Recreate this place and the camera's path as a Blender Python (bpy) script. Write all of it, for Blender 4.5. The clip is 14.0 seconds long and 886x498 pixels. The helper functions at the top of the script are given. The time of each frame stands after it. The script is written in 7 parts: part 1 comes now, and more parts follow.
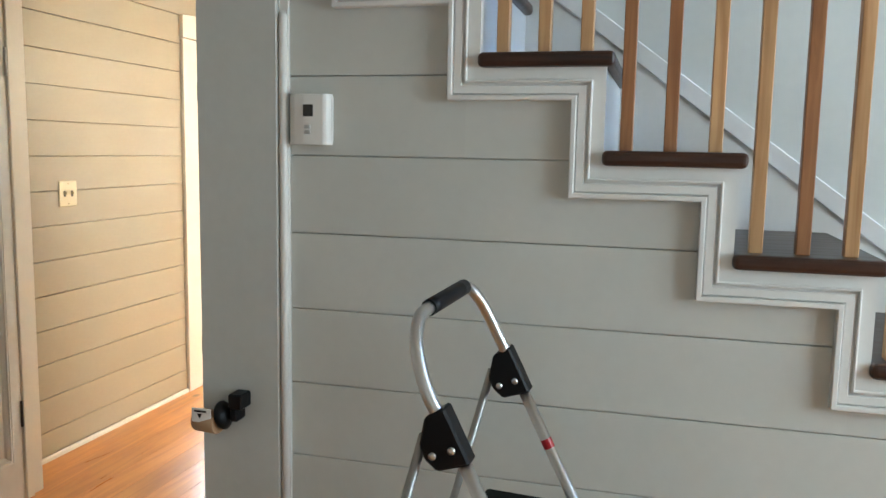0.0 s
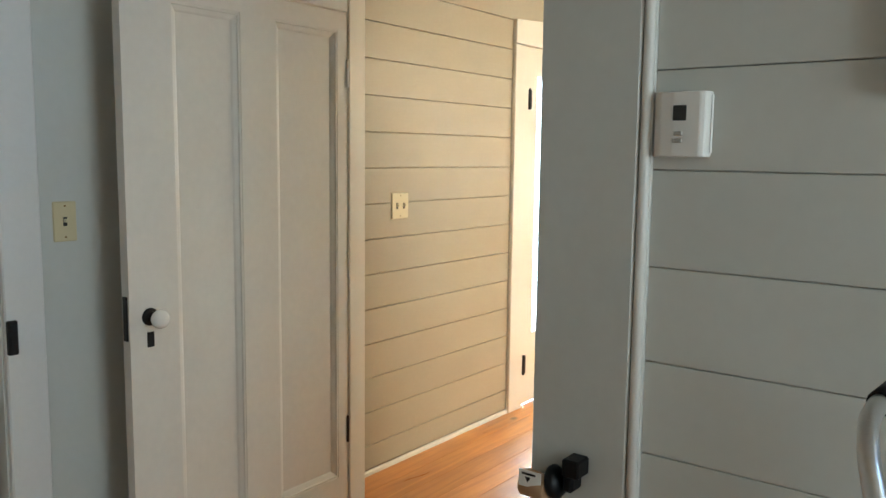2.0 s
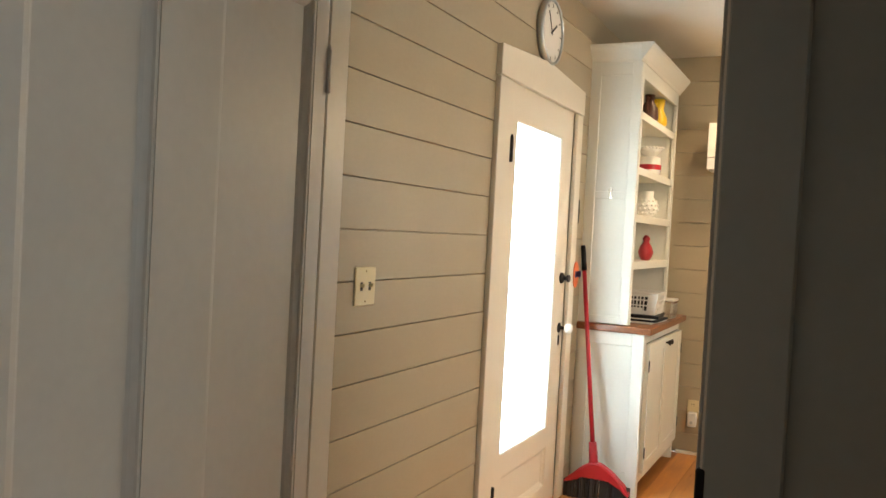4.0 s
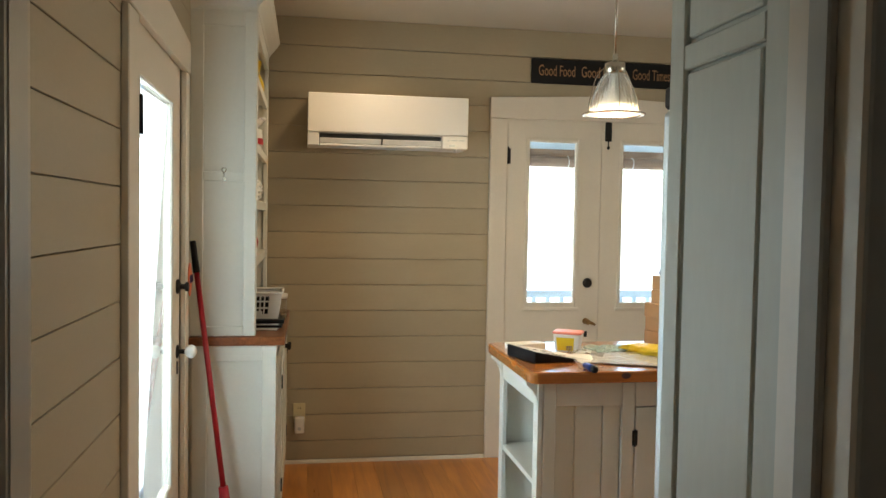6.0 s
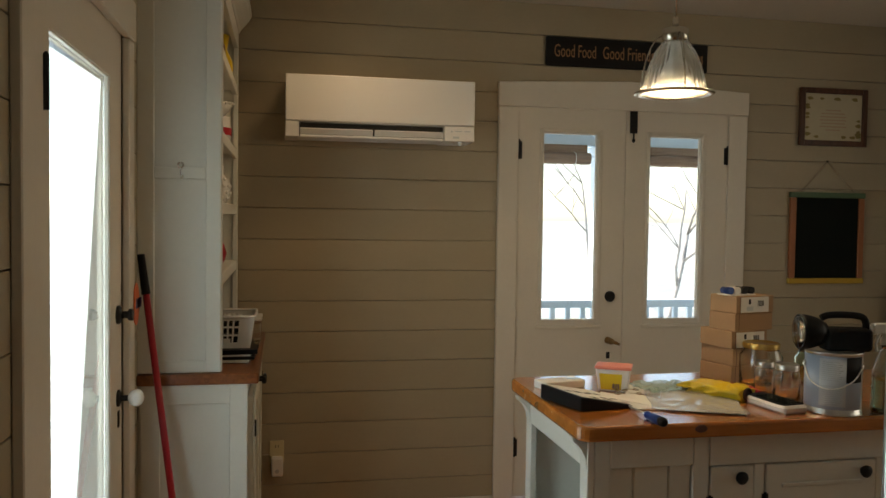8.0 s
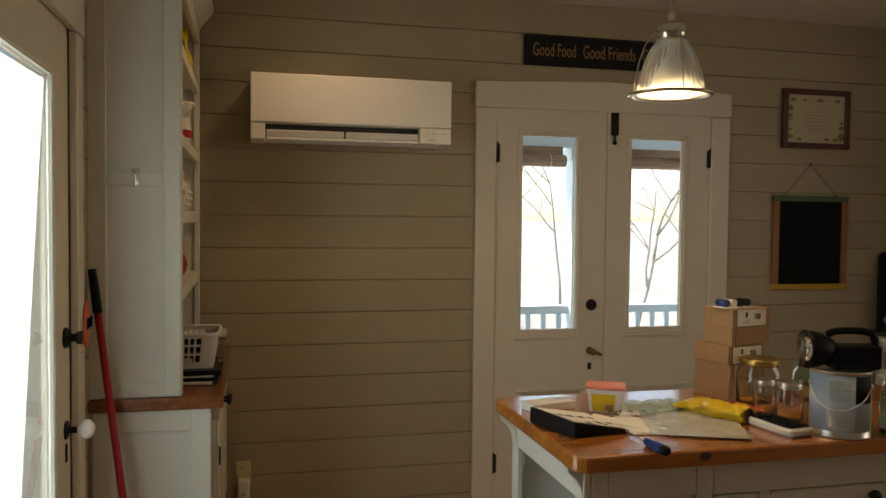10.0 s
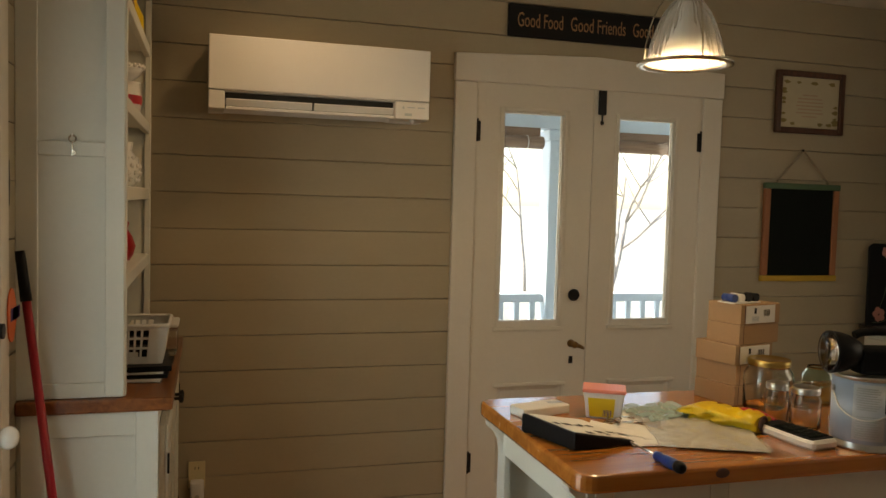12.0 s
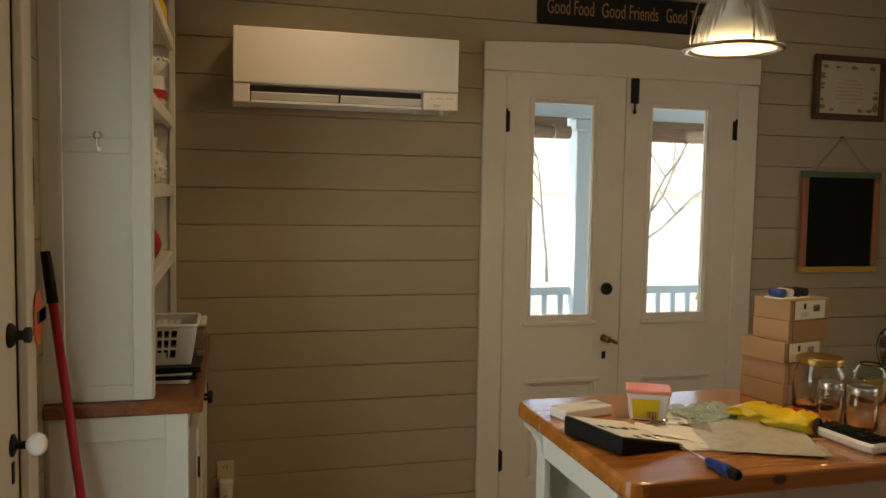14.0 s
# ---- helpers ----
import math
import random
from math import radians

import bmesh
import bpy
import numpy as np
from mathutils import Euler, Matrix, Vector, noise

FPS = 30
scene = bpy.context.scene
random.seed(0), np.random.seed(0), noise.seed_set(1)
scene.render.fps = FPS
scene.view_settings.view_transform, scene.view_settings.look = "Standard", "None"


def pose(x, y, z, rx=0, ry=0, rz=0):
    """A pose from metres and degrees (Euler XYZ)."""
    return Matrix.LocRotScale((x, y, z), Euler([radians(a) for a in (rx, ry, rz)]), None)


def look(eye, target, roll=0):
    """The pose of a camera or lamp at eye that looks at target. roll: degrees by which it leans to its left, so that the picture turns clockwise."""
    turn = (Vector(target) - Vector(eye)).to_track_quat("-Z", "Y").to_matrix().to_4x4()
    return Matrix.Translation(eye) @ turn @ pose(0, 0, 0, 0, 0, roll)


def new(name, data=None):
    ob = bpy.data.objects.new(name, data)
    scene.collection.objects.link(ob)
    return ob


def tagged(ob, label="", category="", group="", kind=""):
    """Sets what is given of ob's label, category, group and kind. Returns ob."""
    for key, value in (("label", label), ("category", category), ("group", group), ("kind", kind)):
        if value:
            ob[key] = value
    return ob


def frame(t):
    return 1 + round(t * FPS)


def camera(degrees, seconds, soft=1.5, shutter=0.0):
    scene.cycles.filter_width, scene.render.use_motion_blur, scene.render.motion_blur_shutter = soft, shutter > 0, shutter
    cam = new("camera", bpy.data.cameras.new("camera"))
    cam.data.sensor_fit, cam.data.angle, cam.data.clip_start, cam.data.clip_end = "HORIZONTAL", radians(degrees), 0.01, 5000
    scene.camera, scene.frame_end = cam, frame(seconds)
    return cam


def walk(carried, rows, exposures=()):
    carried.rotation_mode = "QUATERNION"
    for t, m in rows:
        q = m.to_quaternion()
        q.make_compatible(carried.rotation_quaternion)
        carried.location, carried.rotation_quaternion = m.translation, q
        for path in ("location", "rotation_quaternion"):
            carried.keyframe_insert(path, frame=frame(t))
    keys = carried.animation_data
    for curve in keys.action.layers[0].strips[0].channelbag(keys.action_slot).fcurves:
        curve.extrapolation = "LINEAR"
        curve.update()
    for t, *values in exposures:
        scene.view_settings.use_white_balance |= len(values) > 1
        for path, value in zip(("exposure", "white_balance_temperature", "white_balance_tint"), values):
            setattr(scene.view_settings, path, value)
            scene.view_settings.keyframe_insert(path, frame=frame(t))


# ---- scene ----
EXPOSURES = [(0.0, 5.18, 5650, 4), (0.5, 5.28, 5600, 4), (1.0, 5.1, 5700, 1), (2.2, 4.74, 5750, 1), (4.3, 3.85, 6200, 7), (5.0, 3.58, 6200, 6), (5.5, 3.2, 6200, 5), (6.5, 2.4, 6200, 3), (7.2, 1.9, 6450, 4), (9.5, 1.58, 7100, 8), (11.0, 1.6, 7500, 8), (12.5, 1.88, 7600, 8), (14.0, 1.72, 7500, 8)]
cam = camera(57.7, 14.0)
PATH = [
    (0, (2.582, -1.374, 1.404), (2.065, 0.543, 1.161), 1.0),
    (0.5, (2.584, -1.348, 1.406), (2.087, 0.573, 1.15), 1.1),
    (1, (2.508, -1.376, 1.41), (1.709, 0.439, 1.154), -0.8),
    (1.5, (2.421, -1.252, 1.41), (1.301, 0.387, 1.165), -2.1),
    (2, (2.324, -1.046, 1.412), (1.121, 0.534, 1.178), 0.7),
    (2.2, (2.255, -0.989, 1.401), (1.045, 0.587, 1.171), 1.1),
    (4.3, (1.112, -0.255, 1.363), (0.411, 1.618, 1.335), 3.3),
    (4.5, (1.014, -0.186, 1.37), (0.506, 1.747, 1.323), 3.1),
    (5, (0.835, 0.014, 1.373), (0.602, 1.997, 1.258), 3.0),
    (5.5, (0.632, 0.224, 1.397), (0.649, 2.222, 1.312), 2.1),
    (6, (0.488, 0.326, 1.435), (0.825, 2.296, 1.357), 1.0),
    (6.5, (0.448, 0.48, 1.432), (0.845, 2.439, 1.354), 0.7),
    (7, (0.489, 0.706, 1.453), (0.873, 2.667, 1.374), 0.7),
    (7.2, (0.486, 0.776, 1.451), (0.862, 2.739, 1.38), 0.7),
    (9.5, (0.482, 1.222, 1.478), (0.936, 3.168, 1.384), 0.8),
    (10, (0.48, 1.209, 1.486), (0.953, 3.151, 1.409), 0.6),
    (10.5, (0.511, 1.233, 1.476), (1.001, 3.171, 1.399), 0.8),
    (11, (0.561, 1.262, 1.465), (1.018, 3.208, 1.388), 1.2),
    (11.5, (0.558, 1.348, 1.462), (1.001, 3.296, 1.369), 1.3),
    (12, (0.494, 1.495, 1.478), (1.057, 3.41, 1.362), 1.6),
    (12.5, (0.483, 1.559, 1.497), (1.193, 3.424, 1.373), 1.7),
    (13, (0.491, 1.561, 1.508), (1.197, 3.429, 1.384), 1.5),
    (13.5, (0.481, 1.573, 1.493), (1.114, 3.466, 1.362), 1.3),
    (14, (0.473, 1.585, 1.487), (0.99, 3.512, 1.347), 1.0),
]
walk(cam, [(t, look(eye, aim, roll)) for t, eye, aim, roll in PATH], EXPOSURES)

# ---- world, sun, large lights ----
world = bpy.data.worlds.new("world")
scene.world = world
world.use_nodes = True
wn = world.node_tree
sky = wn.nodes.new("ShaderNodeTexSky")
sky.sky_type, sky.sun_disc = "NISHITA", False
sky.sun_elevation, sky.sun_rotation = radians(48), radians(-63)
wn.links.new(sky.outputs[0], wn.nodes["Background"].inputs[0])
wn.nodes["Background"].inputs[1].default_value = 0.15
sun_data = bpy.data.lights.new("sun", "SUN")
sun_data.energy, sun_data.angle, sun_data.color = 3.5, radians(0.6), (1.0, 0.95, 0.88)
sun = new("sun", sun_data)
sun.matrix_world = look((-6, 3, 7.5), (0, 0, 0))


def lamp_area(name, m, sx, sy, power, colour):
    d = bpy.data.lights.new(name, "AREA")
    d.shape, d.size, d.size_y, d.energy, d.color = "RECTANGLE", sx, sy, power, colour
    ob = new(name, d)
    ob.matrix_world = m
    return ob


# area lamps for daylight; only the side door's opening is seen, the others are added
lamp_area("daylight_standin", look((5.06, -0.42, 1.5), (1.0, -0.3, 1.3)), 1.4, 1.25, 1.9, (0.90, 0.96, 0.95))
lamp_area("daylight_standin", look((2.6, -3.06, 1.5), (2.6, 0.0, 1.3)), 1.6, 1.25, 0.06, (0.90, 0.96, 0.95))
lamp_area("daylight_standin", look((-0.075, 3.155, 1.12), (2.0, 3.1, 1.0)), 0.58, 1.42, 1.6, (0.82, 0.97, 1.0))
# unseen east window's lamp, added to brighten the kitchen's west side
lamp_area("daylight_standin", look((4.52, 2.45, 1.6), (0.0, 2.2, 1.2)), 1.15, 0.95, 2.4, (1.0, 0.90, 0.76))


def spot(x, y, z, power):
    d = bpy.data.lights.new("downlight_bulb", "SPOT")
    d.energy, d.color, d.spot_size, d.spot_blend, d.shadow_soft_size = power, (1.0, 0.66, 0.36), radians(140), 0.7, 0.07
    ob = new("downlight_bulb", d)
    ob.matrix_world = look((x, y, z), (x, y, 0))


spot(0.80, 4.36, 2.53, 3.0)
bulb_data = bpy.data.lights.new("pendant_bulb", "POINT")
bulb_data.energy, bulb_data.color, bulb_data.shadow_soft_size = 4.8, (1.0, 0.72, 0.42), 0.035
bulb_light = new("pendant_bulb", bulb_data)
bulb_light.location = (1.672, 3.337, 1.863)


# ---- materials ----
def mat(name, colour, rough=0.5, metal=0.0, var=0.06, scale=3.0, grain=40.0, bump=0.15, rnd=0.0, spec=0.5, stain=0.0, stretch=(1, 1, 1)):
    """Painted or plain surface: slow blotches, fine grain and a fine relief; rnd varies it from piece to piece."""
    m = bpy.data.materials.new(name)
    m.use_nodes = True
    nt = m.node_tree
    b = nt.nodes["Principled BSDF"]
    b.inputs["Roughness"].default_value, b.inputs["Metallic"].default_value = rough, metal
    b.inputs["Specular IOR Level"].default_value = spec
    tc = nt.nodes.new("ShaderNodeTexCoord")
    mp = nt.nodes.new("ShaderNodeMapping")
    mp.inputs["Scale"].default_value = stretch
    geo = nt.nodes.new("ShaderNodeNewGeometry")
    nt.links.new(geo.outputs["Position"], mp.inputs[0])
    n1 = nt.nodes.new("ShaderNodeTexNoise")
    n1.inputs["Scale"].default_value, n1.inputs["Detail"].default_value = scale, 5
    n2 = nt.nodes.new("ShaderNodeTexNoise")
    n2.inputs["Scale"].default_value, n2.inputs["Detail"].default_value = grain, 4
    nt.links.new(mp.outputs[0], n1.inputs["Vector"])
    nt.links.new(mp.outputs[0], n2.inputs["Vector"])
    add = nt.nodes.new("ShaderNodeMath")
    add.operation = "MULTIPLY_ADD"
    nt.links.new(n2.outputs[0], add.inputs[0])
    add.inputs[1].default_value = 0.5
    nt.links.new(n1.outputs[0], add.inputs[2])
    rngnode = nt.nodes.new("ShaderNodeMapRange")
    rngnode.inputs[1].default_value, rngnode.inputs[2].default_value = 0.45, 1.05
    rngnode.inputs[3].default_value, rngnode.inputs[4].default_value = 1 - var, 1 + var
    nt.links.new(add.outputs[0], rngnode.inputs[0])
    val = rngnode.outputs[0]
    if rnd:
        oi = nt.nodes.new("ShaderNodeObjectInfo")
        r2 = nt.nodes.new("ShaderNodeMapRange")
        r2.inputs[3].default_value, r2.inputs[4].default_value = 1 - rnd, 1 + rnd
        nt.links.new(oi.outputs["Random"], r2.inputs[0])
        mul = nt.nodes.new("ShaderNodeMath")
        mul.operation = "MULTIPLY"
        nt.links.new(val, mul.inputs[0])
        nt.links.new(r2.outputs[0], mul.inputs[1])
        val = mul.outputs[0]
    mx = nt.nodes.new("ShaderNodeVectorMath")
    mx.operation = "SCALE"
    mx.inputs[0].default_value = colour
    nt.links.new(val, mx.inputs["Scale"])
    nt.links.new(mx.outputs[0], b.inputs["Base Color"])
    rr = nt.nodes.new("ShaderNodeMapRange")
    rr.inputs[3].default_value, rr.inputs[4].default_value = max(0.02, rough - 0.08), min(1, rough + 0.1)
    nt.links.new(n1.outputs[0], rr.inputs[0])
    nt.links.new(rr.outputs[0], b.inputs["Roughness"])
    if bump:
        bp = nt.nodes.new("ShaderNodeBump")
        bp.inputs["Strength"].default_value, bp.inputs["Distance"].default_value = bump, 0.002
        nt.links.new(add.outputs[0], bp.inputs["Height"])
        nt.links.new(bp.outputs[0], b.inputs["Normal"])
    return m


def wood(name, dark, light, axis="y", rough=0.35, ring=9.0, rnd=0.25, knots=True, coat=0.0):
    """Plank wood: long grain along an axis, slow tone shifts, a few knots, tone varies from piece to piece."""
    m = bpy.data.materials.new(name)
    m.use_nodes = True
    nt = m.node_tree
    b = nt.nodes["Principled BSDF"]
    b.inputs["Coat Weight"].default_value, b.inputs["Coat Roughness"].default_value = coat, 0.15
    geo = nt.nodes.new("ShaderNodeNewGeometry")
    oi = nt.nodes.new("ShaderNodeObjectInfo")
    off = nt.nodes.new("ShaderNodeVectorMath")
    off.operation = "MULTIPLY_ADD"
    off.inputs[1].default_value = (31, 17, 23)
    cmb = nt.nodes.new("ShaderNodeCombineXYZ")
    for i in range(3):
        nt.links.new(oi.outputs["Random"], cmb.inputs[i])
    nt.links.new(cmb.outputs[0], off.inputs[0])
    nt.links.new(geo.outputs["Position"], off.inputs[2])
    mp = nt.nodes.new("ShaderNodeMapping")
    sc = {"x": (0.07, 1, 1), "y": (1, 0.07, 1), "z": (1, 1, 0.07)}[axis]
    mp.inputs["Scale"].default_value = sc
    nt.links.new(off.outputs[0], mp.inputs[0])
    n1 = nt.nodes.new("ShaderNodeTexNoise")
    n1.inputs["Scale"].default_value, n1.inputs["Detail"].default_value, n1.inputs["Distortion"].default_value = ring * 4, 6, 1.2
    nt.links.new(mp.outputs[0], n1.inputs["Vector"])
    n2 = nt.nodes.new("ShaderNodeTexNoise")
    n2.inputs["Scale"].default_value, n2.inputs["Detail"].default_value = 2.2, 3
    nt.links.new(off.outputs[0], n2.inputs["Vector"])
    ramp = nt.nodes.new("ShaderNodeValToRGB")
    e = ramp.color_ramp.elements
    e[0].position, e[0].color = 0.32, (*dark, 1)
    e[1].position, e[1].color = 0.66, (*light, 1)
    nt.links.new(n1.outputs[0], ramp.inputs[0])
    r2 = nt.nodes.new("ShaderNodeMapRange")
    r2.inputs[3].default_value, r2.inputs[4].default_value = 1 - rnd, 1 + rnd
    nt.links.new(oi.outputs["Random"], r2.inputs[0])
    r3 = nt.nodes.new("ShaderNodeMapRange")
    r3.inputs[1].default_value, r3.inputs[2].default_value = 0.3, 0.7
    r3.inputs[3].default_value, r3.inputs[4].default_value = 0.82, 1.15
    nt.links.new(n2.outputs[0], r3.inputs[0])
    mul = nt.nodes.new("ShaderNodeMath")
    mul.operation = "MULTIPLY"
    nt.links.new(r2.outputs[0], mul.inputs[0])
    nt.links.new(r3.outputs[0], mul.inputs[1])
    last = mul.outputs[0]
    if knots:
        vo = nt.nodes.new("ShaderNodeTexVoronoi")
        vo.inputs["Scale"].default_value = 3.1
        mp2 = nt.nodes.new("ShaderNodeMapping")
        mp2.inputs["Scale"].default_value = {"x": (0.6, 1, 1), "y": (1, 0.6, 1), "z": (1, 1, 0.6)}[axis]
        nt.links.new(off.outputs[0], mp2.inputs[0])
        nt.links.new(mp2.outputs[0], vo.inputs["Vector"])
        kr = nt.nodes.new("ShaderNodeMapRange")
        kr.inputs[1].default_value, kr.inputs[2].default_value = 0.035, 0.075
        kr.inputs[3].default_value, kr.inputs[4].default_value = 0.3, 1.0
        nt.links.new(vo.outputs["Distance"], kr.inputs[0])
        m2 = nt.nodes.new("ShaderNodeMath")
        m2.operation = "MULTIPLY"
        nt.links.new(last, m2.inputs[0])
        nt.links.new(kr.outputs[0], m2.inputs[1])
        last = m2.outputs[0]
    sv = nt.nodes.new("ShaderNodeVectorMath")
    sv.operation = "SCALE"
    nt.links.new(ramp.outputs[0], sv.inputs[0])
    nt.links.new(last, sv.inputs["Scale"])
    nt.links.new(sv.outputs[0], b.inputs["Base Color"])
    rr = nt.nodes.new("ShaderNodeMapRange")
    rr.inputs[3].default_value, rr.inputs[4].default_value = rough - 0.1, rough + 0.15
    nt.links.new(n1.outputs[0], rr.inputs[0])
    nt.links.new(rr.outputs[0], b.inputs["Roughness"])
    bp = nt.nodes.new("ShaderNodeBump")
    bp.inputs["Strength"].default_value, bp.inputs["Distance"].default_value = 0.12, 0.002
    nt.links.new(n1.outputs[0], bp.inputs["Height"])
    nt.links.new(bp.outputs[0], b.inputs["Normal"])
    return m


def glass(name, colour=(1, 1, 1), rough=0.0, ior=1.45):
    m = bpy.data.materials.new(name)
    m.use_nodes = True
    b = m.node_tree.nodes["Principled BSDF"]
    b.inputs["Base Color"].default_value = (*colour, 1)
    b.inputs["Transmission Weight"].default_value, b.inputs["Roughness"].default_value, b.inputs["IOR"].default_value = 1, rough, ior
    return m


def emit(name, colour, strength):
    m = bpy.data.materials.new(name)
    m.use_nodes = True
    b = m.node_tree.nodes["Principled BSDF"]
    b.inputs["Emission Color"].default_value, b.inputs["Emission Strength"].default_value = (*colour, 1), strength
    b.inputs["Base Color"].default_value = (*colour, 1)
    return m


M_WALL = mat("greige_board_paint", (0.40, 0.342, 0.240), 0.42, var=0.05, rnd=0.035, stretch=(1, 1, 2))
M_HALL = mat("white_board_paint", (0.585, 0.592, 0.555), 0.42, var=0.04, rnd=0.025)
# grey that holds the shade of the recess round the doorway
M_GREY = mat("shade_grey_board", (0.40, 0.40, 0.37), 0.5, var=0.05)
M_TRIM = mat("cream_trim_paint", (0.72, 0.67, 0.58), 0.35, var=0.04, grain=60, bump=0.1)
M_HTRIM = mat("hall_trim_paint", (0.74, 0.73, 0.70), 0.33, var=0.04, grain=60, bump=0.1)
M_CAB = mat("white_cabinet_paint", (0.72, 0.72, 0.66), 0.4, var=0.04, grain=60, bump=0.1)
M_SAGE = mat("sage_cabinet_paint", (0.50, 0.51, 0.45), 0.45, var=0.07, scale=2.0, grain=60, bump=0.2, stretch=(1, 1, 0.25))
M_DOORA = mat("worn_white_door_paint", (0.66, 0.63, 0.58), 0.38, var=0.06, scale=2.0, bump=0.2)
M_CEIL = mat("ceiling_paint", (0.66, 0.62, 0.54), 0.7, var=0.03, bump=0.1)
M_FLOOR = wood("pine_floor", (0.42, 0.155, 0.033), (0.57, 0.245, 0.060), "y", 0.3, ring=6.0, rnd=0.16, coat=0.25)
M_TOP = wood("varnished_pine_top", (0.36, 0.112, 0.018), (0.54, 0.195, 0.036), "x", 0.2, ring=4.0, rnd=0.06, knots=False, coat=0.9)
M_TOPY = wood("varnished_pine_counter", (0.17, 0.048, 0.012), (0.31, 0.105, 0.028), "y", 0.3, rnd=0.2, coat=0.3)
M_TREAD = wood("dark_stained_tread", (0.016, 0.006, 0.003), (0.050, 0.018, 0.008), "x", 0.34, rnd=0.15, knots=False)
M_ENDB = mat("pale_grey_painted_board", (0.55, 0.56, 0.53), 0.45, var=0.05)
M_PINE = wood("clear_pine", (0.42, 0.22, 0.09), (0.60, 0.36, 0.17), "z", 0.42, rnd=0.08, knots=False)
M_CEDAR = wood("reddish_pine", (0.23, 0.095, 0.035), (0.38, 0.175, 0.07), "z", 0.42, rnd=0.12, knots=False)
M_BROWN = wood("brown_wood_frame", (0.05, 0.018, 0.009), (0.11, 0.04, 0.02), "z", 0.35, rnd=0.1, knots=False)
M_BLACK = mat("black_iron", (0.010, 0.009, 0.009), 0.5, 0.0, spec=0.3, var=0.15, bump=0.2)
M_BPLAS = mat("black_plastic", (0.007, 0.007, 0.008), 0.42, spec=0.18, var=0.1, bump=0.1)
M_ALU = mat("brushed_aluminium", (0.62, 0.62, 0.61), 0.3, 1.0, var=0.05, grain=120, bump=0.05)
M_STEEL = mat("stainless_steel", (0.52, 0.56, 0.58), 0.33, 1.0, var=0.03, bump=0.02)
M_NICKEL = mat("brushed_nickel", (0.60, 0.56, 0.48), 0.22, 1.0, var=0.03, bump=0.02)
M_BRASS = mat("aged_brass", (0.24, 0.15, 0.06), 0.35, 1.0, var=0.1, bump=0.05)
M_GOLD = mat("gold_lid", (0.55, 0.39, 0.13), 0.33, 1.0, var=0.05, bump=0.05)
M_WHITE = mat("white_plastic", (0.78, 0.77, 0.74), 0.35, var=0.02, bump=0.03)
M_ACF = mat("glossy_white_plastic", (0.80, 0.79, 0.76), 0.14, var=0.01, bump=0.0)
M_PORC = mat("white_porcelain", (0.82, 0.80, 0.76), 0.08, var=0.02, bump=0.0)
M_IVORY = mat("ivory_plastic", (0.66, 0.58, 0.36), 0.3, var=0.03, bump=0.0)
M_RED = mat("red_plastic", (0.37, 0.010, 0.018), 0.3, var=0.06, bump=0.05)
M_BRISTLE = mat("charcoal_bristles", (0.035, 0.034, 0.033), 0.85, var=0.35, grain=220, bump=0.8, stretch=(1, 1, 0.1))
M_DARKSLOT = mat("dark_slot", (0.03, 0.028, 0.025), 0.6, var=0.1)
M_GLASS = glass("window_glass")
M_JAR = glass("jar_glass", (0.95, 0.98, 0.97))
M_ORANGE = mat("orange_card", (0.75, 0.15, 0.035), 0.5)
M_PURPLE = mat("purple_ink", (0.10, 0.05, 0.22), 0.6)
M_YELLOW = mat("yellow_plastic", (0.72, 0.50, 0.02), 0.35)
M_PAPER = mat("white_paper", (0.80, 0.79, 0.75), 0.7, var=0.03, bump=0.05)
M_INK = mat("black_ink", (0.009, 0.009, 0.010), 0.6, spec=0.25)
M_GILT = mat("gilt_lettering", (0.33, 0.18, 0.08), 0.5)
M_CARD = mat("brown_cardboard", (0.38, 0.235, 0.125), 0.75, var=0.06, grain=90, bump=0.2)
M_STONE = mat("dark_worktop", (0.055, 0.048, 0.042), 0.45, var=0.2, grain=120)
M_SLATE = mat("blackboard", (0.006, 0.009, 0.007), 0.75, var=0.2, spec=0.15)


# ---- mesh helpers ----
def bx(bm, x0, x1, y0, y1, z0, z1, bev=0.0, seg=1, m=None):
    """A box, with its edges rounded by bev."""
    r = bmesh.ops.create_cube(bm, size=1.0, matrix=Matrix.Translation(((x0 + x1) / 2, (y0 + y1) / 2, (z0 + z1) / 2)) @ Matrix.Diagonal((x1 - x0, y1 - y0, z1 - z0, 1)))
    vs = r["verts"]
    if bev:
        es = list({e for v in vs for e in v.link_edges})
        rb = bmesh.ops.bevel(bm, geom=es, offset=bev, segments=seg, profile=0.5, affect="EDGES", clamp_overlap=True)
        vs = list({v for f in rb["faces"] for v in f.verts} | {v for v in vs if v.is_valid})
    if m is not None:
        bmesh.ops.transform(bm, matrix=m, verts=vs)
    return vs


def lathe(bm, profile, m=None, n=28, cap=True):
    """Turns (radius, height) points round the z axis."""
    m = m or Matrix()
    rings = []
    for r, z in profile:
        rings.append([bm.verts.new(m @ Vector((r * math.cos(2 * math.pi * k / n), r * math.sin(2 * math.pi * k / n), z))) for k in range(n)])
    for a, b in zip(rings, rings[1:]):
        for k in range(n):
            f = bm.faces.new((a[k], a[(k + 1) % n], b[(k + 1) % n], b[k]))
            f.smooth = True
    if cap:
        bm.faces.new(list(reversed(rings[0])))
        bm.faces.new(rings[-1])
    return bm


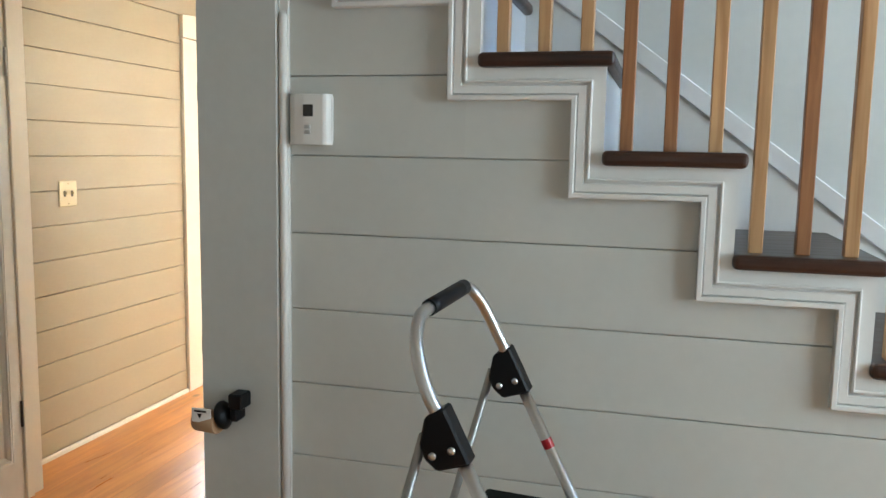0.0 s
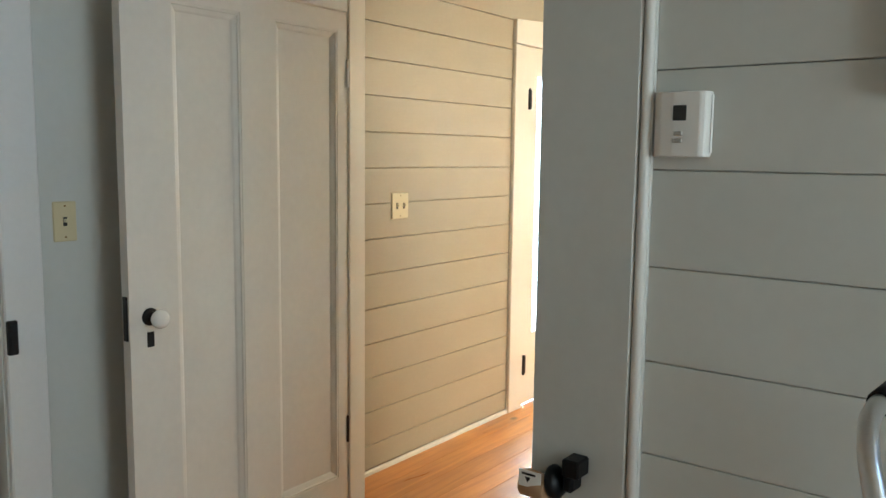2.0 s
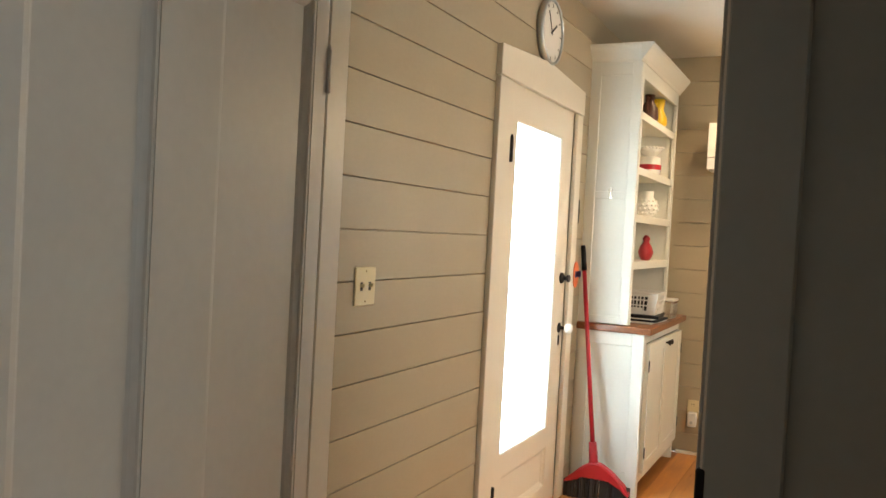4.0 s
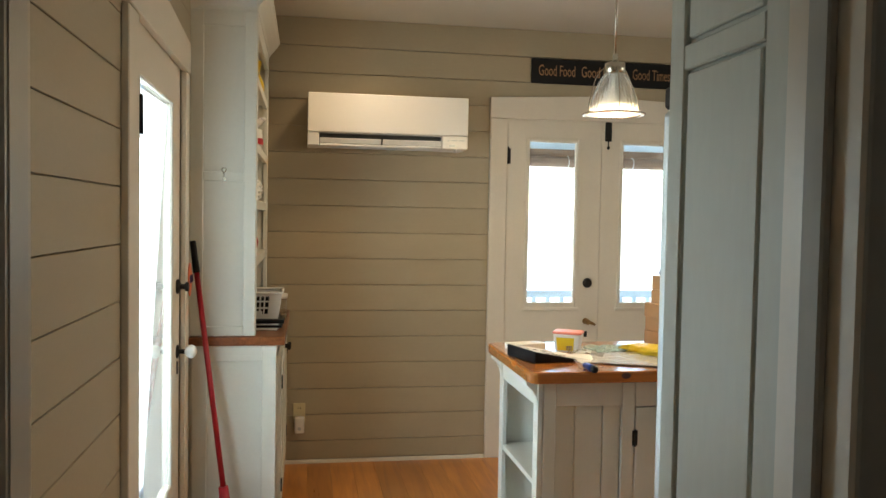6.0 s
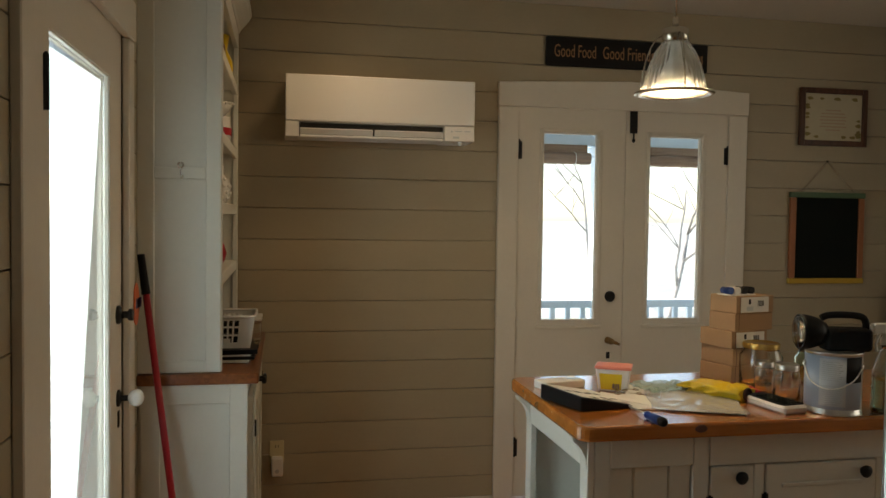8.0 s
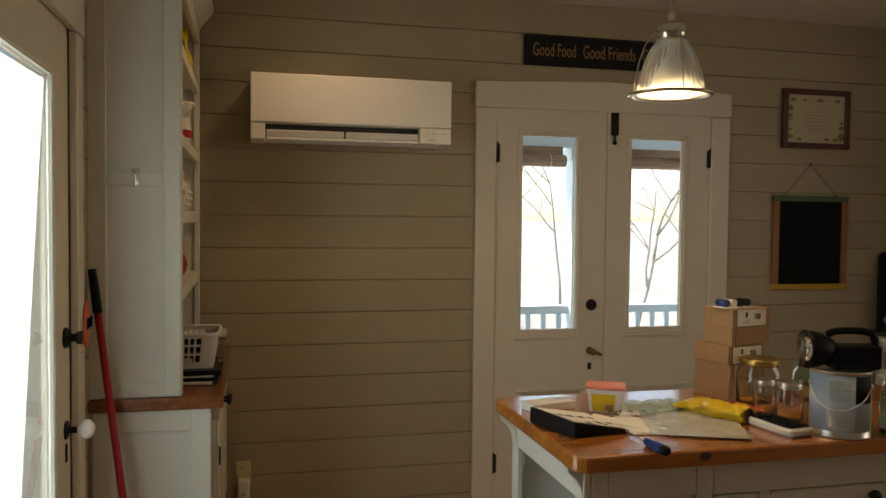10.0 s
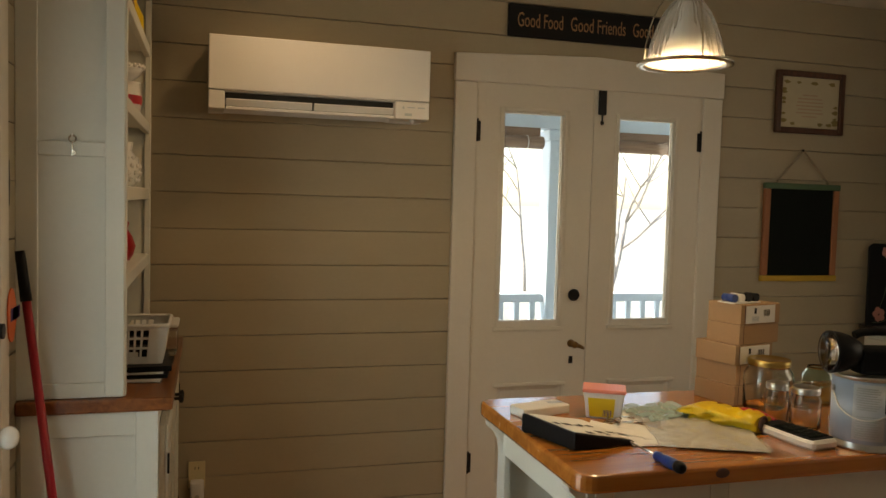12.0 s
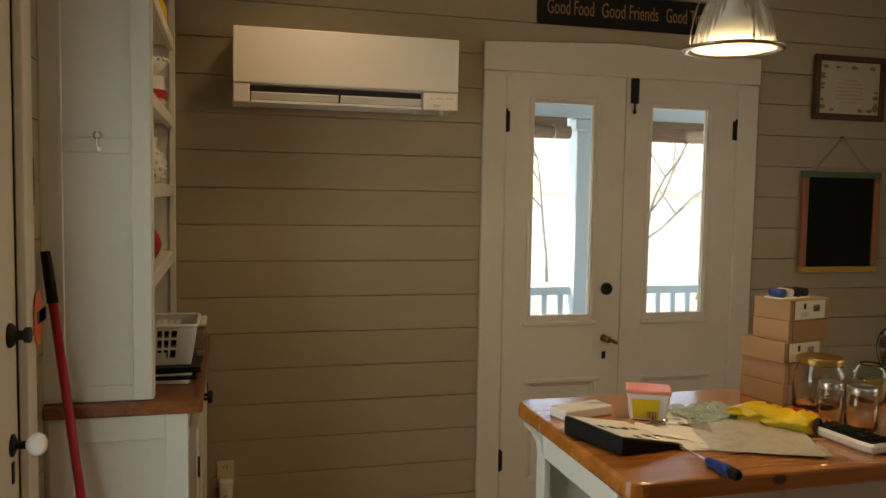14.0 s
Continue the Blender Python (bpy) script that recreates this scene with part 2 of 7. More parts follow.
def tube(bm, pts, r, n=10, closed=False, r1=None):
    """A round bar along points."""
    pts = [Vector(p) for p in pts]
    rings = []
    up = Vector((0.123, 0.31, 0.94))
    for i, p in enumerate(pts):
        a = pts[i - 1] if (i or closed) else p
        b = pts[(i + 1) % len(pts)] if (i < len(pts) - 1 or closed) else p
        d = (b - a).normalized()
        s = d.cross(up)
        if s.length < 1e-3:
            s = d.cross(Vector((1, 0, 0)))
        s.normalize()
        w = s.cross(d)
        rr = r if r1 is None else r + (r1 - r) * i / (len(pts) - 1)
        rings.append([bm.verts.new(p + rr * (math.cos(2 * math.pi * k / n) * s + math.sin(2 * math.pi * k / n) * w)) for k in range(n)])
    for a, b in (zip(rings, rings[1:] + rings[:1]) if closed else zip(rings, rings[1:])):
        for k in range(n):
            f = bm.faces.new((a[k], a[(k + 1) % n], b[(k + 1) % n], b[k]))
            f.smooth = True
    if not closed:
        bm.faces.new(list(reversed(rings[0])))
        bm.faces.new(rings[-1])
    bmesh.ops.recalc_face_normals(bm, faces=bm.faces[:])
    return bm


def arc(a, c, b, n=12):
    """Points of a smooth bend from a to b that leans to c."""
    a, b, c = Vector(a), Vector(b), Vector(c)
    return [(1 - t) ** 2 * a + 2 * t * (1 - t) * c + t * t * b for t in (i / n for i in range(n + 1))]


def smooth(pts, n=6):
    """A flowing line through the points."""
    p = [Vector(q) for q in pts]
    p = [2 * p[0] - p[1], *p, 2 * p[-1] - p[-2]]
    out = []
    for a, b2, c, d in zip(p, p[1:], p[2:], p[3:]):
        for k in range(n):
            t = k / n
            out.append(0.5 * (2 * b2 + (c - a) * t + (2 * a - 5 * b2 + 4 * c - d) * t * t + (3 * b2 - a - 3 * c + d) * t ** 3))
    return out + [p[-2]]


def prism(bm, outline, plane, d0, d1, bev=0.0):
    """A flat outline in a plane ('xz', 'yz', 'xy') given thickness from d0 to d1 along the third axis."""
    def put(u, v, d):
        return {"xz": (u, d, v), "yz": (d, u, v), "xy": (u, v, d)}[plane]
    a = [bm.verts.new(put(u, v, d0)) for u, v in outline]
    b = [bm.verts.new(put(u, v, d1)) for u, v in outline]
    fs = [bm.faces.new(a), bm.faces.new(list(reversed(b)))]
    n = len(a)
    for i in range(n):
        fs.append(bm.faces.new((a[i], b[i], b[(i + 1) % n], a[(i + 1) % n])))
    bmesh.ops.recalc_face_normals(bm, faces=fs)
    if bev:
        es = list({e for f in fs for e in f.edges})
        bmesh.ops.bevel(bm, geom=es, offset=bev, segments=1, profile=0.5, affect="EDGES", clamp_overlap=True)
    return bm


def part(name, bm, material, parent=None, label="", at=None):
    """Links a bmesh as one mesh object, under a thing or a part."""
    me = bpy.data.meshes.new(name)
    bm.to_mesh(me)
    bm.free()
    me.materials.append(material)
    ob = new(name, me)
    if at is not None:
        ob.matrix_world = at
    if parent is not None:
        ob.parent = parent
    if label:
        ob["label"] = label
    return ob


def box_part(name, x0, x1, y0, y1, z0, z1, material, parent=None, label="", bev=0.003, seg=1):
    bm = bmesh.new()
    bx(bm, x0, x1, y0, y1, z0, z1, bev, seg)
    return part(name, bm, material, parent, label)


def thing(name, label, category, group="", x=0, y=0, z=0):
    ob = new(name)
    ob.empty_display_size = 0.05
    ob["base"] = (x, y, z)
    return tagged(ob, label, category, group)


def structure(ob, label, category):
    return tagged(ob, label, category, "", "structure")


def text_part(name, words, size, material, parent, m, label="", squeeze=1.0, depth=0.0006, align="LEFT"):
    cu = bpy.data.curves.new(name, "FONT")
    cu.body, cu.size, cu.extrude, cu.align_x, cu.align_y = words, size, depth, align, "CENTER"
    cu.resolution_u = 3
    tmp = new(name + "_curve", cu)
    dg = bpy.context.evaluated_depsgraph_get()
    me = bpy.data.meshes.new_from_object(tmp.evaluated_get(dg))
    bpy.data.objects.remove(tmp)
    bpy.data.curves.remove(cu)
    me.transform(m @ Matrix.Diagonal((squeeze, 1, 1, 1)))
    me.materials.clear()
    me.materials.append(material)
    ob = new(name, me)
    ob.parent = parent
    if label:
        ob["label"] = label
    return ob


FACE_Y = Matrix.Rotation(radians(90), 4, "X")      # writing that faces -y


# ---- structure ----
def planks(parent, axis, a0, a1, zs, face, sign, material, thick=0.016, gap=0.0032, holes=()):
    """Horizontal boards on a wall. axis 'x' or 'y' is the way they run, face the plane of their fronts, sign the way they look.
    zs: the joints. holes: (a0, a1, z0, z1) openings that cut them."""
    cache = {}
    for z0, z1 in zip(zs, zs[1:]):
        cuts = sorted((h[0], h[1]) for h in holes if h[2] < z1 - 0.01 and h[3] > z0 + 0.01)
        spans, p = [], a0
        for c0, c1 in cuts:
            if c0 > p + 0.005:
                spans.append((p, c0))
            p = max(p, c1)
        if a1 > p + 0.005:
            spans.append((p, a1))
        for s0, s1 in spans:
            zz0 = z0
            key = (round(s1 - s0, 4), round(z1 - zz0, 4))
            if key not in cache:
                ln, h, c = s1 - s0, z1 - zz0, 0.0014
                g = gap / 2
                outline = [(0, g), (thick - c, g), (thick, g + c), (thick, h - g - c), (thick - c, h - g), (0, h - g)]
                bm = bmesh.new()
                a = [bm.verts.new((0, sign * d, z) if axis == "x" else (sign * d, 0, z)) for d, z in outline]
                b = [bm.verts.new((ln, sign * d, z) if axis == "x" else (sign * d, ln, z)) for d, z in outline]
                bm.faces.new(a)
                bm.faces.new(list(reversed(b)))
                for i in range(6):
                    bm.faces.new((a[i], b[i], b[(i + 1) % 6], a[(i + 1) % 6]))
                bmesh.ops.recalc_face_normals(bm, faces=bm.faces[:])
                me = bpy.data.meshes.new("plank")
                bm.to_mesh(me)
                bm.free()
                me.materials.append(material)
                cache[key] = me
            ob = new("plank", cache[key])
            back = face - sign * thick
            ob.location = (s0, back, zz0) if axis == "x" else (back, s0, zz0)
            ob.parent = parent


def zlines(base, pitch, lo, hi):
    k = math.floor((lo - base) / pitch) - 1
    out = [lo]
    while base + k * pitch < hi - 0.02:
        if base + k * pitch > lo + 0.02:
            out.append(base + k * pitch)
        k += 1
    return out + [hi]


CEIL = 2.56
# kitchen left wall, with the glazed door's opening
bm = bmesh.new()
bx(bm, -0.14, -0.017, 1.10, 2.71, 0, CEIL)
bx(bm, -0.14, -0.017, 3.64, 5.14, 0, CEIL)
bx(bm, -0.14, -0.017, 2.71, 3.64, 2.05, CEIL)
wall_kl = structure(part("wall_west", bm, M_WALL), "greige painted horizontal board wall of the kitchen", "wall")
LZ = zlines(1.350, 0.1525, 0.022, CEIL)
planks(wall_kl, "y", 1.235, 5.0, LZ, 0.0, 1, M_WALL, holes=[(2.66, 3.69, 0, 2.09)])
# kitchen far wall, with the double door's opening
bm = bmesh.new()
bx(bm, -0.017, 1.645, 5.017, 5.14, 0, CEIL)
bx(bm, 2.85, 4.62, 5.017, 5.14, 0, CEIL)
bx(bm, 1.645, 2.85, 5.017, 5.14, 2.06, CEIL)
wall_kf = structure(part("wall_north", bm, M_WALL), "greige painted horizontal board wall of the kitchen", "wall")
planks(wall_kf, "x", 0.002, 4.5, zlines(0.282, 0.1512, 0.022, CEIL), 5.0, -1, M_WALL, holes=[(1.60, 2.90, 0, 2.10)])
# kitchen right wall
bm = bmesh.new()
bx(bm, 4.517, 4.64, 1.25, 1.85, 0, CEIL)
bx(bm, 4.517, 4.64, 3.05, 5.017, 0, CEIL)
bx(bm, 4.517, 4.64, 1.85, 3.05, 0, 1.10)
bx(bm, 4.517, 4.64, 1.85, 3.05, 2.10, CEIL)
# added panel that keeps the sky out behind the unseen window's lamp
bx(bm, 4.60, 4.63, 1.85, 3.05, 1.10, 2.10)
wall_kr = structure(part("wall_east", bm, M_WALL), "greige painted horizontal board wall of the kitchen", "wall")
planks(wall_kr, "y", 1.25, 4.98, zlines(0.282, 0.1512, 0.0, CEIL), 4.5, -1, M_WALL, holes=[(1.83, 3.07, 1.08, 2.12)])
# wall between hall and kitchen, with the doorway
DL, DR, DH = 0.20, 1.072, 2.0
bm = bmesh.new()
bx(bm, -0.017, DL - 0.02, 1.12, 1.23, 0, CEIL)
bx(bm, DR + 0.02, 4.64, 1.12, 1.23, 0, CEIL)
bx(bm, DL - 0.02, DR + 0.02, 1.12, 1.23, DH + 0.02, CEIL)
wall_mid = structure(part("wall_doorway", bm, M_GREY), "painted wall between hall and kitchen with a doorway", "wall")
# hall left wall with a further door opening
bm = bmesh.new()
bx(bm, -0.08, 0.05, -0.06, 1.12, 0, CEIL)
bx(bm, -0.08, 0.05, -3.1, -0.95, 0, CEIL)
bx(bm, -0.08, 0.05, -0.95, -0.06, 2.05, CEIL)
bx(bm, -0.20, -0.08, -1.0, 0.0, 0, CEIL)
wall_hl = structure(part("wall_hall_west", bm, M_HALL), "smooth white painted hall wall", "wall")
# unseen hall closing walls with added lamp openings, each backed by a sky-blocking panel
bm = bmesh.new()
bx(bm, 0.05, 1.7, -3.2, -3.05, 0, CEIL)
bx(bm, 3.5, 5.2, -3.2, -3.05, 0, CEIL)
bx(bm, 1.7, 3.5, -3.2, -3.05, 0, 0.8)
bx(bm, 1.7, 3.5, -3.2, -3.05, 2.2, CEIL)
bx(bm, 1.7, 3.5, -3.18, -3.15, 0.8, 2.2)
structure(part("wall_hall_south", bm, M_HALL), "plain white hall wall with an added, closed window recess", "wall")
bm = bmesh.new()
bx(bm, 5.05, 5.2, -3.05, -1.2, 0, CEIL)
bx(bm, 5.05, 5.2, 0.36, 1.25, 0, CEIL)
bx(bm, 5.05, 5.2, -1.2, 0.36, 0, 0.8)
bx(bm, 5.05, 5.2, -1.2, 0.36, 2.2, CEIL)
bx(bm, 5.15, 5.18, -1.2, 0.36, 0.8, 2.2)
structure(part("wall_hall_east", bm, M_HALL), "plain white hall wall with an added, closed window recess", "wall")
# ceiling and floor
bm = bmesh.new()
bx(bm, -0.2, 5.2, -3.2, 0.48, CEIL, CEIL + 0.1)
bx(bm, -0.2, 1.43, 0.48, 1.12, CEIL, CEIL + 0.1)
bx(bm, -0.14, 4.64, 1.12, 5.14, CEIL, CEIL + 0.1)
bx(bm, 1.43, 5.2, 0.48, 1.12, 3.6, 3.7)
structure(part("ceiling", bm, M_CEIL), "plain off-white painted ceiling", "ceiling")
bm = bmesh.new()
bx(bm, -0.2, 5.2, -3.2, 5.14, -0.25, -0.02)
floor = structure(part("floor", bm, M_FLOOR), "honey-coloured varnished pine board floor", "floor")


# stair wall in the hall: boards, end board, stepped stringer
RUN, RISE = 0.2887, 0.2187


def step_x(i):
    return 2.089 + RUN * i


def step_z(i):
    return 1.521 - RISE * i


SY = 0.487
bm = bmesh.new()
prism(bm, [(1.43, 0.0), (step_x(6) + 0.05, 0.0)] + [q for i in range(5, -5, -1) for q in ((step_x(i + 1) + 0.05, step_z(i) + 0.03), (step_x(i) + 0.05, step_z(i) + 0.03))] + [(1.43, step_z(-4) + 0.03)], "xz", SY + 0.017, SY + 0.06)
bx(bm, 1.43, 1.50, SY + 0.06, 1.12, 0, CEIL)
wall_st = structure(part("wall_stair", bm, M_HALL), "white painted board wall under the open staircase", "wall")
SZ = zlines(0.997, 0.1945, 0.0, CEIL)
for z0, z1 in zip(SZ, SZ[1:]):
    # boards end behind the stepped moulding, and a notched one goes on below the step
    i = -4
    while step_z(i) + 0.03 > z1 + 1e-4:
        i += 1
    planks(wall_st, "x", 1.68, step_x(i) + 0.04, [z0, z1], SY, -1, M_HALL, gap=0.0022)
    if step_z(i) + 0.03 > z0 + 0.03:
        planks(wall_st, "x", step_x(i) + 0.04, step_x(i + 1) + 0.04, [z0, step_z(i) + 0.03], SY, -1, M_HALL, gap=0.0022)

# end board of the stair wall and its corner bead
box_part("end_board", 1.43, 1.655, SY - 0.022, SY + 0.017, 0.0, 1.86, M_ENDB, wall_st, "plain grey painted end board", 0.004)
box_part("end_board_top", 1.43, 1.655, SY - 0.018, SY + 0.017, 1.863, CEIL - 0.002, M_HALL, wall_st, "", 0.003)
bm = bmesh.new()
lathe(bm, [(0.011, 0), (0.011, 1.722), (0.006, 1.736)], Matrix.Translation((1.667, SY - 0.012, 0)), 12)
bx(bm, 1.656, 1.679, SY - 0.01, SY + 0.017, 0, 1.86)
part("corner_bead", bm, M_HTRIM, wall_st, "rounded white corner bead")

# staircase
stair = thing("staircase", "open staircase with dark stained treads, white risers and natural wood balusters", "staircase")
bm = bmesh.new()
ZT = 0.108
pts_out, pts_in = [], []
for i in range(-4, 6):
    pts_out += [(step_x(i), step_z(i - 1)), (step_x(i), step_z(i))]
    pts_in += [(step_x(i) + 0.075, step_z(i - 1) + 0.075), (step_x(i) + 0.075, step_z(i) + 0.075)]
prism(bm, pts_out + list(reversed(pts_in)), "xz", SY - 0.012, SY + 0.001)
part("stringer", bm, M_HTRIM, stair, "white stepped stringer board")


def stepped_strip(w0, w1, d):
    b = bmesh.new()
    o, q = [], []
    for i in range(-4, 6):
        o += [(step_x(i) + w0, step_z(i - 1) + w0), (step_x(i) + w0, step_z(i) + w0)]
        q += [(step_x(i) + w1, step_z(i - 1) + w1), (step_x(i) + w1, step_z(i) + w1)]
    prism(b, o + list(reversed(q)), "xz", SY - d, SY - 0.0125, 0.002)
    return b


part("moulding", stepped_strip(0.0, 0.012, 0.026), M_HTRIM, stair, "stepped white moulding")
part("moulding", stepped_strip(0.014, 0.034, 0.019), M_HTRIM, stair, "stepped white moulding")
part("moulding", stepped_strip(0.040, 0.046, 0.022), M_HTRIM, stair, "stepped white moulding")
BACK = 1.115
for i in range(-4, 6):
    zt = step_z(i) + ZT
    xl, xr = step_x(i) + 0.072, step_x(i + 1) + 0.093
    bm = bmesh.new()
    bx(bm, xl, xr, SY - 0.035, BACK, zt - 0.034, zt, 0.012, 3)
    part("tread", bm, M_TREAD, stair, "dark stained wooden tread")
    box_part("riser", step_x(i + 1) + 0.055, step_x(i + 1) + 0.072, SY + 0.002, BACK, zt - RISE, zt - 0.035, M_HTRIM, stair, "", 0.001)
    box_part("face_board", step_x(i) + 0.0755, step_x(i + 1) + 0.074, SY - 0.009, SY + 0.02, step_z(i) + 0.0755, zt - 0.035, M_HTRIM, stair, "", 0.001)
    for k in range(3):
        bxm = xl + 0.050 + 0.0965 * k
        red = (i * 3 + k) % 9 in (3, 4, 7)
        bm = bmesh.new()
        bx(bm, bxm - 0.0145, bxm + 0.0145, SY + 0.015, SY + 0.044, zt - 0.001, zt + 0.80, 0.002)
        part("baluster", bm, M_CEDAR if red else M_PINE, stair, "reddish wooden square baluster" if red else "pale pine square baluster")
bm = bmesh.new()
z_of = lambda x: step_z(0) + ZT + 0.80 - (x - step_x(0) - 0.17) * RISE / RUN
prism(bm, [(0.95, z_of(0.95) - 0.08), (3.9, z_of(3.9) - 0.08), (3.9, z_of(3.9) - 0.02), (0.95, z_of(0.95) - 0.02)], "xz", SY, SY + 0.06, 0.006)
part("handrail", bm, M_PINE, stair, "sloping wooden handrail")
bm = bmesh.new()
zs = lambda x: step_z(0) + ZT + 0.17 - (x - step_x(0) - 0.32) * RISE / RUN
prism(bm, [(1.0, zs(1.0) - 0.85), (3.9, zs(3.9) - 0.85), (3.9, zs(3.9)), (1.0, zs(1.0))], "xz", BACK - 0.016, BACK + 0.001, 0.002)
part("skirt", bm, M_HTRIM, stair, "white sloping wall skirt")
bm = bmesh.new()
prism(bm, [(1.0, zs(1.0) - 0.065), (3.9, zs(3.9) - 0.065), (3.9, zs(3.9)), (1.0, zs(1.0))], "xz", BACK - 0.028, BACK - 0.0165, 0.003)
part("skirt_cap", bm, M_HTRIM, stair, "white sloping cap board")
bm = bmesh.new()
bx(bm, 1.5, 5.05, BACK + 0.002, 1.119, 0, 3.6)
structure(part("wall_stair_back", bm, M_HALL), "smooth white wall behind the staircase", "wall")
bm = bmesh.new()
bx(bm, 1.43, 1.5, 0.55, 1.12, CEIL, 3.6)
bx(bm, 1.43, 5.05, 0.40, 0.48, CEIL + 0.1, 3.6)
structure(part("wall_stairwell", bm, M_HALL), "plain white stairwell wall", "wall")

# doorway lining, stops and casings
bm = bmesh.new()
bx(bm, DL - 0.02, DL, 1.098, 1.245, 0, DH + 0.02, 0.003)
part("jamb", bm, M_TRIM, wall_mid, "white door jamb")
bm = bmesh.new()
bx(bm, DR, DR + 0.02, 1.098, 1.245, 0, DH + 0.02, 0.004)
part("jamb", bm, M_TRIM, wall_mid, "worn chipped white door jamb")
box_part("head_jamb", DL, DR, 1.098, 1.245, DH, DH + 0.02, M_TRIM, wall_mid)
# right stop and casing greyer than the left: shade put into their colour
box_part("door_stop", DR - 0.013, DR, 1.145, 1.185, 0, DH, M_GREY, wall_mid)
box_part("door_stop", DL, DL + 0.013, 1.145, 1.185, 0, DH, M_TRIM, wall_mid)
box_part("casing", DR + 0.004, DR + 0.135, 1.095, 1.12, 0, DH + 0.02, M_GREY, wall_mid, "flat casing in shade grey", 0.004)
box_part("casing", DL - 0.13, DL - 0.004, 1.095, 1.12, 0, DH + 0.02, M_HTRIM, wall_mid, "white flat casing", 0.004)
box_part("head_casing", DL - 0.13, DR + 0.135, 1.093, 1.12, DH + 0.022, DH + 0.15, M_HTRIM, wall_mid, "white flat head casing", 0.004)
box_part("casing", DL - 0.11, DL - 0.004, 1.23, 1.25, 0, DH + 0.02, M_TRIM, wall_mid, "white flat casing", 0.004)
box_part("head_casing", DL - 0.11, DR + 0.02, 1.23, 1.252, DH + 0.022, DH + 0.13, M_TRIM, wall_mid, "", 0.004)
box_part("strike_plate", DR - 0.006, DR + 0.01, 1.092, 1.11, 0.86, 0.97, M_BLACK, wall_mid, "black rim lock keeper")


def sloped_ring(bm, p, profile, face, sign):
    """A mitred moulding inside the rectangle p; profile is (inset, depth) from the door's face."""
    loops = []
    for ins, dep in profile:
        y = face + sign * dep
        loops.append([bm.verts.new(c) for c in ((p[0] + ins, y, p[2] + ins), (p[1] - ins, y, p[2] + ins), (p[1] - ins, y, p[3] - ins), (p[0] + ins, y, p[3] - ins))])
    for la, lb in zip(loops, loops[1:] + loops[:1]):
        for k in range(4):
            bm.faces.new((la[k], la[(k + 1) % 4], lb[(k + 1) % 4], lb[k]))
    bmesh.ops.recalc_face_normals(bm, faces=bm.faces[:])


def panel_door(name, label, width, height, thick, panels, material, m, group="", glazed=()):
    """A framed door in the plane x along its width, y its thickness, z up. panels: (x0, x1, z0, z1) fields sunk on both faces;
    glazed ones hold a pane instead."""
    root = thing(name, label, "door", group)
    xs = sorted({0.0, width, *[v for p in panels for v in p[:2]]})
    zs2 = sorted({0.0, height, *[v for p in panels for v in p[2:]]})
    bm2 = bmesh.new()
    for x0, x1 in zip(xs, xs[1:]):
        run = None
        for z0, z1 in zip(zs2, zs2[1:]):
            cx, cz = (x0 + x1) / 2, (z0 + z1) / 2
            if any(p[0] < cx < p[1] and p[2] < cz < p[3] for p in panels):
                if run:
                    bx(bm2, x0, x1, 0, thick, run[0], run[1])
                run = None
            else:
                run = (run[0], z1) if run else (z0, z1)
        if run:
            bx(bm2, x0, x1, 0, thick, run[0], run[1])
    bmesh.ops.remove_doubles(bm2, verts=bm2.verts[:], dist=1e-5)
    part("frame", bm2, material, root)
    for p in panels:
        is_glass = p in glazed
        b2 = bmesh.new()
        e = 0.005 if is_glass else 0.0
        for y0, y1, s in ((0, 0.014, 1), (thick - 0.014, thick, -1)):
            for (u0, u1, w0, w1) in ((p[0], p[0] + e, p[2], p[3]), (p[1] - e, p[1], p[2], p[3]), (p[0] + e, p[1] - e, p[2], p[2] + e), (p[0] + e, p[1] - e, p[3] - e, p[3])):
                if is_glass:
                    bx(b2, u0, u1, y0 + 0.003 * (s > 0), y1 - 0.003 * (s < 0), w0, w1, 0.001)
            if not is_glass:
                fy = 0.0 if s > 0 else thick
                sloped_ring(b2, p, ((0.0005, 0.0015), (0.007, 0.0015), (0.010, 0.006), (0.022, 0.0105), (0.030, 0.0155), (0.0005, 0.0165)), fy, s)
        part("panel_moulding", b2, material, root)
        if is_glass:
            b3 = bmesh.new()
            bx(b3, p[0] + 0.001, p[1] - 0.001, 0.015, 0.021, p[2] + 0.001, p[3] - 0.001)
            g = part("pane", b3, M_GLASS, root, "clear glass pane")
            g.visible_shadow = False
        else:
            b3 = bmesh.new()
            bx(b3, p[0] + 0.001, p[1] - 0.001, 0.0145, thick - 0.0145, p[2] + 0.001, p[3] - 0.001, 0.001)
            part("panel", b3, material, root)
    root.matrix_world = m
    return root


def hinge(parent, m, plate=True, paint=None):
    b = bmesh.new()
    if plate:
        bx(b, -0.016, 0.016, -0.003, 0.0, -0.045, 0.045)
    lathe(b, [(0.0055, -0.047), (0.0055, 0.047)], Matrix.Translation((0, -0.006, 0)), 8)
    lathe(b, [(0.0035, 0.047), (0.006, 0.05), (0.003, 0.056)], Matrix.Translation((0, -0.006, 0)), 8)
    for v in b.verts:
        v.co = m @ v.co
    return part("hinge", b, paint or M_BLACK, parent, "painted-over hinge" if paint else "black iron hinge")


